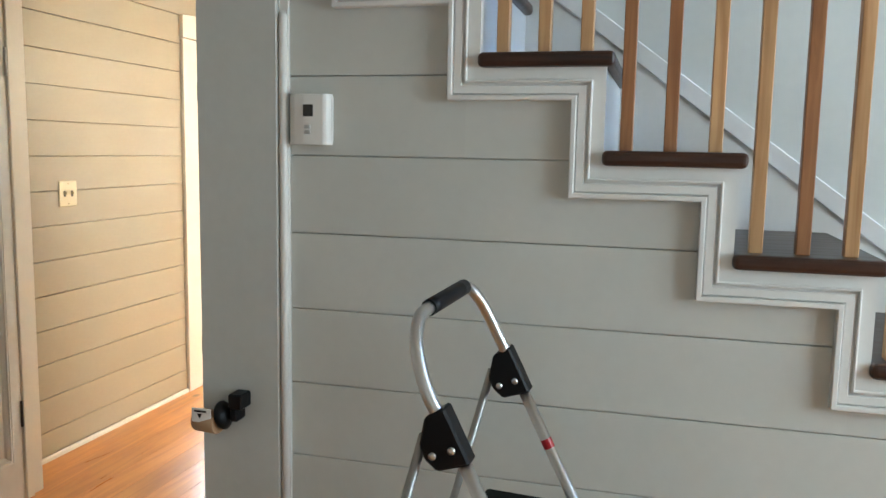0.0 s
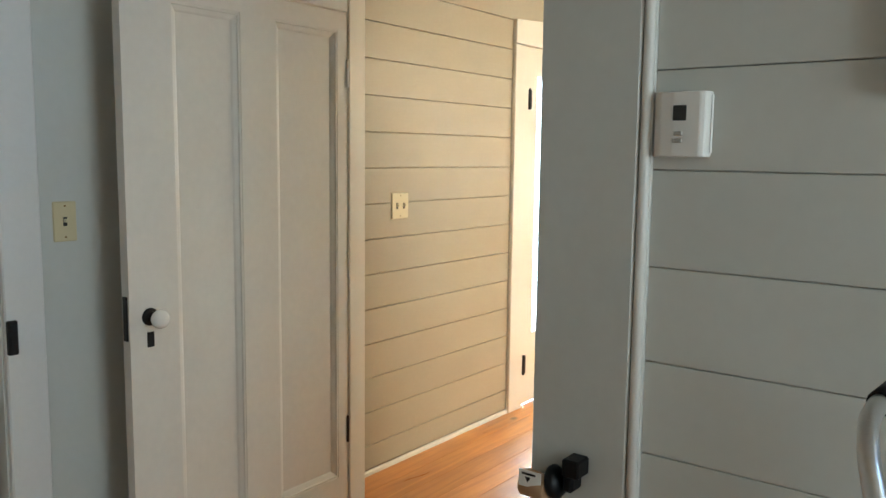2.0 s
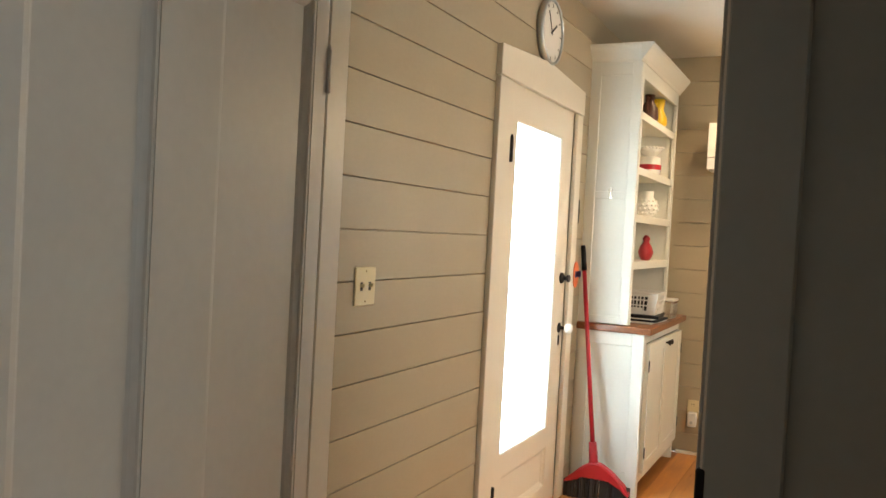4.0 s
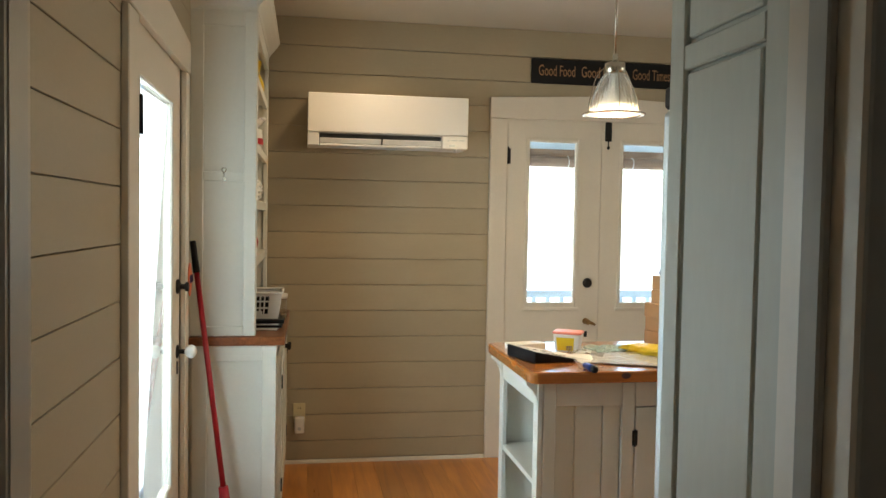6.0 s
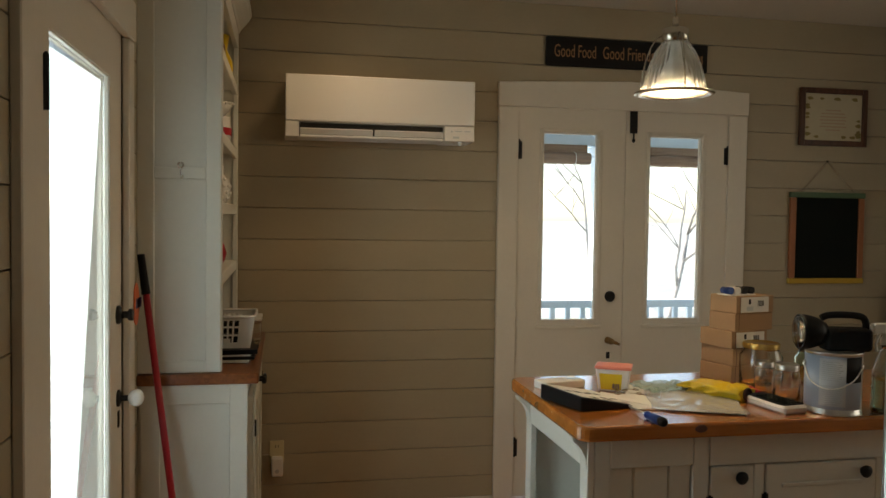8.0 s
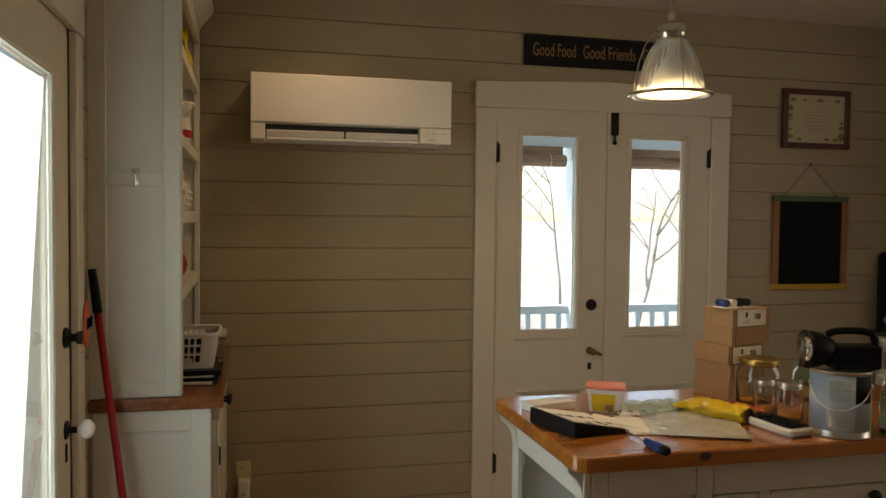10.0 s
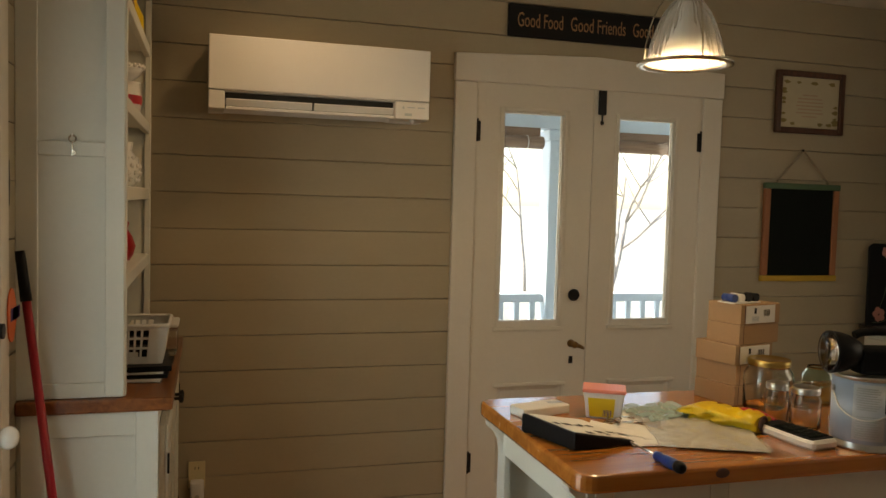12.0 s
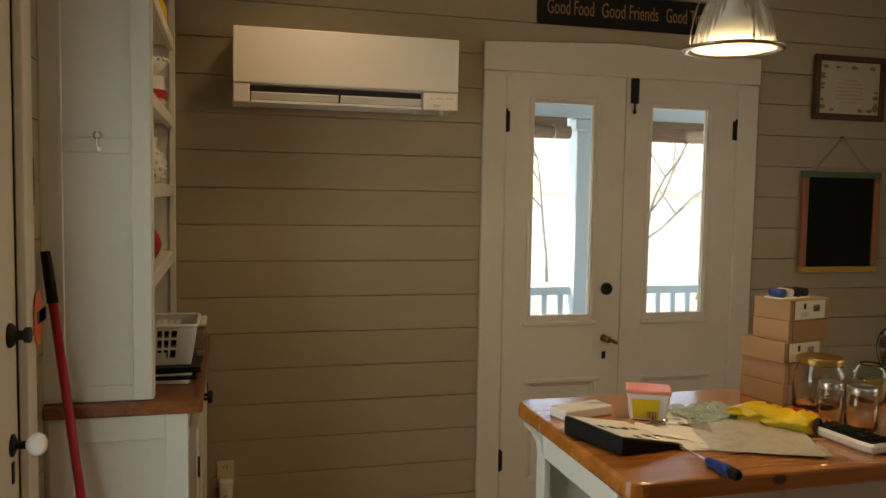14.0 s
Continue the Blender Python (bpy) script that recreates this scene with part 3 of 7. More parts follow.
def knob(parent, m, material, r=0.027, label="round door knob"):
    """Faces -y in its own frame: rosette, stem and ball."""
    b = bmesh.new()
    rot = Matrix.Rotation(radians(90), 4, "X")
    lathe(b, [(0.026, 0), (0.026, 0.004), (0.018, 0.008), (0.009, 0.011), (0.009, 0.03)], m @ rot, 20)
    part("rosette", b, M_BLACK, parent, "black iron rosette")
    b = bmesh.new()
    lathe(b, [(0.008, 0.028)] + [(r * math.sin(a), 0.03 + r * 0.85 - r * 0.85 * math.cos(a)) for a in [0.35 + 0.27 * k for k in range(10)]] + [(0.002, 0.03 + 1.7 * r)], m @ rot, 20)
    return part("knob", b, material, parent, label)


# the hall's open door: two tall panels, porcelain knob
W = 0.885
dm = Matrix.Translation((DL + 0.008, 1.095, 0.015)) @ Matrix.Rotation(radians(-90), 4, "Z")
door_a = panel_door("door_1", "white painted two-panel wooden door standing open with a porcelain knob", W, 1.975, 0.036,
                    [(0.045, 0.335, 0.175, 1.83), (0.475, 0.728, 0.175, 1.83)], M_DOORA, dm)
knob(door_a, Matrix.Translation((W - 0.065, 0.036, 0.915)) @ Matrix.Rotation(radians(180), 4, "Z"), M_PORC, 0.028, "white porcelain knob")
knob(door_a, Matrix.Translation((W - 0.065, 0.0, 0.915)), M_BLACK, 0.028, "black knob")
b = bmesh.new()
bx(b, W - 0.076, W - 0.054, 0.036, 0.040, 0.825, 0.87, 0.001)
part("keyhole_plate", b, M_BLACK, door_a, "small black keyhole plate")
b = bmesh.new()
bx(b, W - 0.001, W + 0.004, 0.008, 0.028, 0.85, 0.98, 0.001)
part("lock_face", b, M_BLACK, door_a, "black lock face plate")
b = bmesh.new()
bx(b, 0.01, 0.30, 0.0365, 0.052, 1.895, 1.972, 0.003)
part("top_block", b, M_DOORA, door_a, "white painted board on the top rail")
for hz in (0.35, 1.68):
    hinge(door_a, Matrix.Translation((-0.003, 0.033, hz)) @ Matrix.Rotation(radians(180), 4, "Z"), False, M_DOORA if hz > 1 else None)

# the hall's other door on the left wall
bm = bmesh.new()
bx(bm, 0.05, 0.072, -0.055, 0.055, 0, 2.07, 0.004)
bx(bm, 0.05, 0.072, -1.06, -0.95, 0, 2.07, 0.004)
bx(bm, 0.05, 0.074, -1.06, 0.055, 2.072, 2.18, 0.004)
structure(part("trim", bm, M_HTRIM), "white flat door casing in the hall", "trim")
door_b = panel_door("door_2", "closed white painted two-panel hall door", 0.87, 2.02, 0.036, [(0.10, 0.40, 0.17, 1.9), (0.48, 0.77, 0.17, 1.9)], M_DOORA, Matrix.Translation((-0.03, -0.07, 0.012)) @ Matrix.Rotation(radians(-90), 4, "Z"))
keeper = thing("rim_keeper", "black iron rim lock keeper on a white door casing", "latch")
b = bmesh.new()
bx(b, 0.072, 0.088, -0.055, -0.028, 0.85, 0.945, 0.003)
part("body", b, M_BLACK, keeper)
b = bmesh.new()
bx(b, 0.0885, 0.091, -0.05, -0.033, 0.86, 0.935, 0.001)
part("face_plate", b, M_BLACK, keeper)


def switch_plate(name, label, m, toggles=1, material=None, w=0.07):
    """Looks along +x in its own frame."""
    root = thing(name, label, "light switch")
    b = bmesh.new()
    bx(b, 0, 0.006, -w / 2, w / 2, -0.058, 0.058, 0.003)
    part("plate", b, material or M_IVORY, root)
    for k in range(toggles):
        yy = (k - (toggles - 1) / 2) * 0.046 if toggles > 1 else 0
        b = bmesh.new()
        bx(b, 0.006, 0.0065, yy - 0.006, yy + 0.006, -0.013, 0.013)
        part("slot", b, M_DARKSLOT, root)
        b = bmesh.new()
        bx(b, 0.0, 0.016, yy - 0.0045, yy + 0.0045, -0.005, 0.005, 0.001)
        bmesh.ops.transform(b, matrix=Matrix.Translation((0.003, 0, 0.003)), verts=b.verts)
        part("toggle", b, material or M_IVORY, root)
    for s in (-1, 1):
        b = bmesh.new()
        lathe(b, [(0.003, 0), (0.003, 0.0016)], Matrix.Translation((0.0055, 0, 0.045 * s)) @ Matrix.Rotation(radians(90), 4, "Y"), 8)
        part("screw", b, M_BRASS, root)
    root.matrix_world = m
    return root


switch_plate("light_switch", "ivory plastic single light switch on white hall wall", Matrix.Translation((0.0505, 0.132, 1.206)))
switch_plate("light_switch", "ivory plastic double light switch on greige board wall", Matrix.Translation((0.0005, 1.682, 1.182)), 2, None, 0.114)

# thermostat
th = thing("thermostat", "white plastic wall thermostat with small dark display", "thermostat")
b = bmesh.new()
prism(b, [(1.681, SY), (1.681, SY - 0.006), (1.690, SY - 0.020), (1.704, SY - 0.029), (1.730, SY - 0.032), (1.781, SY - 0.032), (1.790, SY - 0.027), (1.794, SY - 0.012), (1.794, SY)], "xy", 1.412, 1.536, 0.002)
part("body", b, M_WHITE, th)
b = bmesh.new()
bx(b, 1.729, 1.755, SY - 0.0335, SY - 0.031, 1.481, 1.510, 0.0005)
part("display", b, M_DARKSLOT, th, "dark grey display")
for zz in (1.452, 1.439):
    b = bmesh.new()
    bx(b, 1.732, 1.749, SY - 0.0355, SY - 0.031, zz, zz + 0.009, 0.003, 2)
    part("button", b, M_ALU, th, "small grey button")
b = bmesh.new()
bx(b, 1.7945, 1.797, SY - 0.011, SY - 0.003, 1.420, 1.530, 0.001)
part("side_grille", b, M_WHITE, th)

# a latch with a paper-wrapped roll on the end board
roll = thing("wall_latch", "black strap latch holding a small brown roll with white paper label", "latch")
b = bmesh.new()
lathe(b, [(0.028, 0), (0.030, 0.002), (0.030, 0.066), (0.028, 0.068)], Matrix.Translation((1.437, SY - 0.056, 0.694)) @ Matrix.Rotation(radians(90), 4, "Y") @ Matrix.Rotation(radians(8), 4, "X"), 18)
part("roll", b, M_CARD, roll, "brown cardboard roll")
b = bmesh.new()
bx(b, 1.44, 1.495, SY - 0.0895, SY - 0.087, 0.698, 0.735, 0.0005)
part("label", b, M_PAPER, roll, "white printed paper label")
b = bmesh.new()
prism(b, [(1.456, 0.721), (1.470, 0.721), (1.463, 0.708)], "xz", SY - 0.0905, SY - 0.0897)
bx(b, 1.448, 1.482, SY - 0.0905, SY - 0.0897, 0.725, 0.730)
part("label_print", b, M_INK, roll)
b = bmesh.new()
lathe(b, [(0.010, 0), (0.036, 0.004), (0.038, 0.012), (0.030, 0.022), (0.012, 0.03)], Matrix.Translation((1.50, SY - 0.052, 0.708)) @ Matrix.Rotation(radians(75), 4, "Y"), 20)
part("cap", b, M_BPLAS, roll, "black round cap")
b = bmesh.new()
bx(b, 1.535, 1.575, SY - 0.075, SY - 0.023, 0.735, 0.775, 0.004)
bx(b, 1.535, 1.56, SY - 0.07, SY - 0.023, 0.70, 0.737, 0.006)
part("bracket", b, M_BPLAS, roll, "black plastic bracket")

# step ladder: tubular handle, hinge plates, legs
M_DARKALU = mat("dull_aluminium", (0.34, 0.34, 0.33), 0.4, 1.0, var=0.06)
ladder = thing("step_ladder", "folding aluminium step stool with black grip and plastic hinge plates", "step ladder")
JL, JR = Vector((2.252, -0.085, 0.925)), Vector((2.288, 0.318, 0.938))
TL, TR = Vector((2.168, 0.062, 1.108)), Vector((2.194, 0.25, 1.122))
AX = (JR - JL).normalized()
FDIR = Vector((0.45, 0.0, -0.90)).normalized()
BDIR = Vector((-0.26, 0.07, -0.95)).normalized()


b = bmesh.new()
tube(b, smooth([JL, (2.214, -0.085, 0.985), (2.184, -0.060, 1.055), (2.168, 0.0, 1.096), TL, (TL + TR) / 2, TR, (2.222, 0.288, 1.082), (2.256, 0.305, 1.010), JR]), 0.0125, 12)
part("handle", b, M_ALU, ladder, "bent aluminium tube handle")
b = bmesh.new()
tube(b, [TL + (TR - TL) * (0.02 + 0.94 * k / 6) for k in range(7)], 0.0165, 12)
part("grip", b, M_BPLAS, ladder, "black ribbed grip")
for J in (JL, JR):
    b = bmesh.new()
    zf = J.z / -FDIR.z
    tube(b, [J + FDIR * 0.0, J + FDIR * (zf * 1.0)], 0.0125, 12)
    part("front_leg", b, M_ALU, ladder, "aluminium tube leg")
    b = bmesh.new()
    s = J + BDIR * 0.03 - FDIR * 0.02 + Vector((-0.03, 0, 0))
    tube(b, [s, s + BDIR * ((s.z) / -BDIR.z)], 0.009, 10)
    part("back_leg", b, M_DARKALU, ladder, "thin aluminium back leg")
    fr = Matrix((Vector((-FDIR.z, 0, FDIR.x)).normalized(), AX, -FDIR)).transposed().to_4x4()
    b = bmesh.new()
    prism(b, [(0.017, 0.046), (0.017, -0.062), (-0.044, -0.052), (-0.056, -0.025), (-0.054, 0.0), (-0.024, 0.042)], "xz", -0.019, 0.019, 0.004)
    bmesh.ops.transform(b, matrix=Matrix.Translation(J) @ fr, verts=b.verts)
    pl = part("hinge_plate", b, M_BPLAS, ladder, "black plastic hinge plate")
    for px2, pz2 in ((-0.038, -0.024), (-0.002, -0.027)):
        b = bmesh.new()
        lathe(b, [(0.007, 0), (0.007, 0.002), (0.003, 0.004)], Matrix.Translation(J) @ fr @ Matrix.Translation((px2, -0.0195, pz2)) @ Matrix.Rotation(radians(90), 4, "X"), 12)
        part("rivet", b, M_ALU, pl, "silver rivet")
for kk, zz in enumerate((0.64, 0.42, 0.20)):
    a = JL + FDIR * ((JL.z - zz) / -FDIR.z)
    c = JR + FDIR * ((JR.z - zz) / -FDIR.z)
    side = (c - a).normalized()
    fwd = Vector((-side.y, side.x, 0)).normalized()
    b = bmesh.new()
    mm = Matrix((side, fwd, Vector((0, 0, 1)))).transposed().to_4x4()
    L = (c - a).length
    bx(b, 0.016, L - 0.016, -0.02, 0.20, -0.016, 0.016, 0.008, 2)
    bmesh.ops.transform(b, matrix=Matrix.Translation(a) @ mm, verts=b.verts)
    part("step", b, M_SLATE, ladder, "dark ribbed step")
# small red sticker on the leg
b = bmesh.new()
p0 = JR + FDIR * 0.17
lathe(b, [(0.0128, 0), (0.0128, 0.022)], Matrix.Translation(p0) @ FDIR.to_track_quat("Z", "Y").to_matrix().to_4x4(), 12, cap=False)
part("sticker", b, M_RED, ladder, "small red sticker")

# ---- kitchen: doors in the walls ----
def pediment_casing(name, plane, a0, a1, b0, b1, top, rise, face, sign, label):
    """Flat casing round an opening with a slightly pointed head. a0..a1 the outer edges, b0..b1 the inner ones."""
    root = new(name)
    structure(root, label, "trim")
    d0, d1 = sorted((face, face + sign * 0.022))
    e0, e1 = sorted((face, face + sign * 0.026))
    for u0, u1 in ((a0, b0), (b1, a1)):
        b = bmesh.new()
        prism(b, [(u0, 0), (u1, 0), (u1, top - 0.125), (u0, top - 0.125)], plane, d0, d1, 0.003)
        part("casing_leg", b, M_TRIM, root)
    b = bmesh.new()
    mid = (a0 + a1) / 2
    prism(b, [(a0 - 0.004, top - 0.122), (a1 + 0.004, top - 0.122), (a1 + 0.004, top), (mid, top + rise), (a0 - 0.004, top)], plane, e0, e1, 0.003)
    part("casing_head", b, M_TRIM, root)
    return root


pediment_casing("trim_double_door", "xz", 1.557, 2.946, 1.662, 2.838, 2.15, 0.03, 5.0, -1, "white wooden door casing with a slightly pointed head")
pediment_casing("trim_side_door", "yz", 2.59, 3.712, 2.722, 3.628, 2.115, 0.04, 0.0, 1, "white wooden door casing with a slightly pointed head")
# linings of both openings
bm = bmesh.new()
bx(bm, 1.645, 1.660, 4.99, 5.14, 0, 2.06)
bx(bm, 2.839, 2.85, 4.99, 5.14, 0, 2.06)
bx(bm, 1.660, 2.839, 4.99, 5.14, 2.035, 2.06)
bx(bm, -0.14, -0.008, 2.71, 2.724, 0, 2.05)
bx(bm, -0.14, -0.008, 3.627, 3.64, 0, 2.05)
bx(bm, -0.14, -0.008, 2.724, 3.627, 2.01, 2.05)
structure(part("trim_linings", bm, M_TRIM), "white door linings", "trim")

# narrow double doors to the porch
LW = 0.585
dl = panel_door("door_3", "closed cream painted narrow half-glazed door leaf with black deadbolt", LW, 2.025, 0.04,
                [(0.135, 0.435, 0.92, 1.895), (0.135, 0.475, 0.15, 0.62)], M_TRIM, Matrix.Translation((1.664, 4.992, 0.008)), "porch double doors", [(0.135, 0.435, 0.92, 1.895)])
dr = panel_door("door_4", "closed cream painted narrow half-glazed door leaf with black bolt", LW, 2.025, 0.04,
                [(0.135, 0.435, 0.92, 1.895), (0.12, 0.475, 0.15, 0.62)], M_TRIM, Matrix.Translation((2.253, 4.992, 0.008)), "porch double doors", [(0.135, 0.435, 0.92, 1.895)])
for d in (dl, dr):
    b = bmesh.new()
    bx(b, 0.105, 0.465, -0.012, 0.0, 0.878, 0.897, 0.003)
    for u0, u1, w0, w1 in ((0.113, 0.134, 0.897, 1.915), (0.436, 0.457, 0.897, 1.915), (0.134, 0.436, 1.896, 1.916)):
        bx(b, u0, u1, -0.007, 0.0, w0, w1, 0.003)
    part("glazing_bead", b, M_TRIM, d)
    b = bmesh.new()
    bx(b, 0.115, 0.485, -0.014, 0.0, 0.612, 0.632, 0.004)
    part("panel_cap", b, M_TRIM, d)
for hz in (0.26, 1.80):
    hinge(dl, Matrix.Translation((0.004, 0.0, hz)))
    hinge(dr, Matrix.Translation((LW - 0.004, 0.0, hz)))
b = bmesh.new()
lathe(b, [(0.029, 0), (0.029, 0.006), (0.024, 0.016), (0.022, 0.02)], Matrix.Translation((LW - 0.07, 0, 1.045)) @ Matrix.Rotation(radians(90), 4, "X"), 24)
part("deadbolt", b, M_BLACK, dl, "round black deadbolt")
b = bmesh.new()
lathe(b, [(0.019, 0), (0.019, 0.005), (0.012, 0.012), (0.010, 0.035)], Matrix.Translation((LW - 0.075, 0, 0.812)) @ Matrix.Rotation(radians(90), 4, "X"), 18)
bmesh.ops.create_uvsphere(b, u_segments=14, v_segments=8, radius=0.017, matrix=Matrix.Translation((LW - 0.075, -0.045, 0.812)))
tube(b, [(LW - 0.075, -0.045, 0.812), (LW - 0.05, -0.05, 0.805), (LW - 0.03, -0.05, 0.795)], 0.011, 10, r1=0.007)
part("handle", b, M_BRASS, dl, "dark brass handle")
box_part("lock_slot", LW - 0.084, LW - 0.064, -0.003, 0.0, 0.715, 0.750, M_BLACK, dl, "small black lock plate", 0.001)
b = bmesh.new()
bx(b, 0.018, 0.058, -0.012, 0.0, 1.905, 2.022, 0.003)
part("surface_bolt", b, M_BLACK, dr, "black surface bolt")
b = bmesh.new()
lathe(b, [(0.004, 0), (0.004, 0.03), (0.009, 0.034), (0.009, 0.043), (0.003, 0.05)], Matrix.Translation((0.038, -0.008, 1.906)) @ Matrix.Rotation(radians(180), 4, "X"), 12)
part("bolt_pull", b, M_BLACK, dr, "black bolt pull")

# glazed side door (hinge side at y = 2.73)
SW = 0.895
side_m = Matrix.Translation((-0.002, 2.728, 0.008)) @ Matrix.Rotation(radians(90), 4, "Z")
sd = panel_door("door_5", "closed white painted full-glazed door with white knob and black deadbolt", SW, 1.995, 0.04,
                [(0.125, 0.73, 0.395, 1.838), (0.15, 0.74, 0.10, 0.30)], M_TRIM, side_m, "", [(0.125, 0.73, 0.395, 1.838)])
for hz in (0.234, 1.703):
    b = bmesh.new()
    bx(b, 0.0, 0.031, -0.024, 0.0, hz - 0.052, hz + 0.052, 0.002)
    lathe(b, [(0.006, -0.054), (0.006, 0.054), (0.003, 0.060)], Matrix.Translation((0.002, -0.027, hz)), 8)
    part("hinge", b, M_BLACK, sd, "black iron hinge")
knob(sd, Matrix.Translation((SW - 0.056, 0, 0.888)), M_PORC, 0.027, "white porcelain knob")
b = bmesh.new()
bx(b, SW - 0.064, SW - 0.048, -0.004, 0, 0.80, 0.85, 0.001)
part("keyhole_plate", b, M_BLACK, sd, "narrow black keyhole plate")
b = bmesh.new()
lathe(b, [(0.028, 0), (0.028, 0.006), (0.022, 0.012), (0.011, 0.014), (0.011, 0.03), (0.018, 0.033), (0.018, 0.045)], Matrix.Translation((SW - 0.062, 0, 1.142)) @ Matrix.Rotation(radians(90), 4, "X"), 18)
part("deadbolt", b, M_BLACK, sd, "black deadbolt with thumb turn")
strap = thing("strap_plate", "black iron strap plate fixed beside the side door", "strap plate")
b = bmesh.new()
prism(b, [(3.730, 1.440), (3.730, 1.555), (3.738, 1.562), (3.760, 1.556), (3.766, 1.50), (3.760, 1.438), (3.742, 1.432)], "yz", 0.0005, 0.014, 0.003)
part("plate", b, M_BLACK, strap)

# ---- tall cabinet against the left wall ----
cab = thing("kitchen_hutch", "white painted tall hutch with open shelves on a wooden worktop", "hutch")
CY0, CY1, CX = 3.882, 4.86, 0.368
b = bmesh.new()
bx(b, 0.0, CX, CY0, CY0 + 0.03, 0.0, 0.868, 0.002)
part("side_panel", b, M_CAB, cab)
box_part("side_panel", 0.0, CX, CY1 - 0.03, CY1, 0.0, 0.868, M_CAB, cab, "", 0.002)
b = bmesh.new()
bx(b, CX - 0.02, CX - 0.001, CY0 + 0.03, CY1 - 0.03, 0.82, 0.868)
part("top_rail", b, M_CAB, cab)
box_part("bottom_shelf", 0.002, CX - 0.021, CY0 + 0.03, CY1 - 0.03, 0.09, 0.11, M_CAB, cab)
b = bmesh.new()
bx(b, CX - 0.02, CX - 0.001, CY0 + 0.03, CY1 - 0.03, 0.08, 0.125)
part("bottom_rail", b, M_CAB, cab)
b = bmesh.new()
bx(b, 0.012, 0.075, CY0 - 0.010, CY0, 0.0, 0.868, 0.002)
bx(b, CX - 0.062, CX - 0.001, CY0 - 0.010, CY0, 0.0, 0.868, 0.002)
bx(b, 0.075, CX - 0.062, CY0 - 0.010, CY0, 0.80, 0.868, 0.002)
bx(b, 0.075, CX - 0.062, CY0 - 0.010, CY0, 0.0, 0.13, 0.002)
part("side_frame", b, M_CAB, cab, "white framed side panel")
for k in range(2):
    y0 = CY0 + 0.032 + k * 0.459
    dpart = box_part("cabinet_door", CX - 0.002, CX + 0.016, y0, y0 + 0.455, 0.128, 0.815, M_CAB, cab, "white framed cabinet door", 0.003)
    b = bmesh.new()
    for u0, u1, w0, w1 in ((y0, y0 + 0.055, 0.128, 0.815), (y0 + 0.400, y0 + 0.455, 0.128, 0.815), (y0 + 0.055, y0 + 0.400, 0.128, 0.19), (y0 + 0.055, y0 + 0.400, 0.755, 0.815)):
        bx(b, CX + 0.016, CX + 0.024, u0, u1, w0, w1, 0.002)
    part("frame", b, M_CAB, dpart)
    b = bmesh.new()
    kk = y0 + (0.428 if k == 0 else 0.028)
    lathe(b, [(0.006, 0), (0.006, 0.014), (0.015, 0.018), (0.016, 0.026), (0.008, 0.031)], Matrix.Translation((CX + 0.024, kk, 0.785)) @ Matrix.Rotation(radians(90), 4, "Y"), 14)
    part("knob", b, M_BLACK, dpart, "black round knob")
    for hz in (0.24, 0.70):
        b = bmesh.new()
        hy = y0 if k == 0 else y0 + 0.455
        bx(b, CX + 0.022, CX + 0.028, hy - 0.006, hy + 0.006, hz - 0.03, hz + 0.03, 0.002)
        part("hinge", b, M_BLACK, dpart, "black hinge")
b = bmesh.new()
bx(b, 0.0, 0.405, 3.862, 4.885, 0.868, 0.906, 0.006, 2)
part("worktop", b, M_TOPY, cab, "varnished wooden worktop")
UY0, UY1, UX = 3.892, 4.88, 0.274
b = bmesh.new()
bx(b, 0.0, UX, UY0, UY0 + 0.022, 0.908, 2.30, 0.001)
bx(b, 0.0, UX, UY1 - 0.022, UY1, 0.908, 2.30, 0.001)
bx(b, 0.0, UX, UY0 + 0.022, UY1 - 0.022, 2.28, 2.30)
part("upper_body", b, M_CAB, cab)
b = bmesh.new()
bx(b, 0.0, 0.055, UY0 - 0.009, UY0, 0.908, 2.30, 0.002)
bx(b, UX - 0.05, UX, UY0 - 0.009, UY0, 0.908, 2.30, 0.002)
for w0, w1 in ((0.908, 0.95), (1.575, 1.615), (2.235, 2.30)):
    bx(b, 0.055, UX - 0.05, UY0 - 0.009, UY0, w0, w1, 0.002)
part("side_frame", b, M_CAB, cab, "white framed side panel")
for k in range(9):
    yy = UY0 + 0.024 + k * 0.1047
    box_part("back_board", 0.0, 0.012, yy, yy + 0.1022, 0.91, 2.278, M_CAB, cab, "", 0.002)
for zz in (1.245, 1.50, 1.755, 2.05):
    b = bmesh.new()
    bx(b, 0.012, UX - 0.004, UY0 + 0.022, UY1 - 0.022, zz - 0.022, zz, 0.002)
    bx(b, UX - 0.022, UX - 0.0005, UY0 + 0.034, UY1 - 0.034, zz - 0.042, zz - 0.001, 0.002)
    part("shelf", b, M_CAB, cab, "white painted shelf")
b = bmesh.new()
bx(b, UX - 0.018, UX + 0.004, UY0 - 0.002, UY0 + 0.032, 0.908, 2.30, 0.002)
bx(b, UX - 0.018, UX + 0.004, UY1 - 0.034, UY1 + 0.002, 0.908, 2.30, 0.002)
bx(b, UX - 0.018, UX + 0.004, UY0 + 0.032, UY1 - 0.034, 2.22, 2.30, 0.002)
part("face_frame", b, M_CAB, cab)
b = bmesh.new()
prof = [(0.0, 2.30), (0.006, 2.30), (0.012, 2.315), (0.03, 2.335), (0.05, 2.36), (0.058, 2.375), (0.062, 2.378), (0.062, 2.392), (0.0, 2.392)]
prism(b, [(UX + u, z) for u, z in prof], "xz", UY0 - 0.06, UY1 + 0.04)
prism(b, [(UY0 - u, z) for u, z in prof], "yz", 0.0, UX + 0.002)
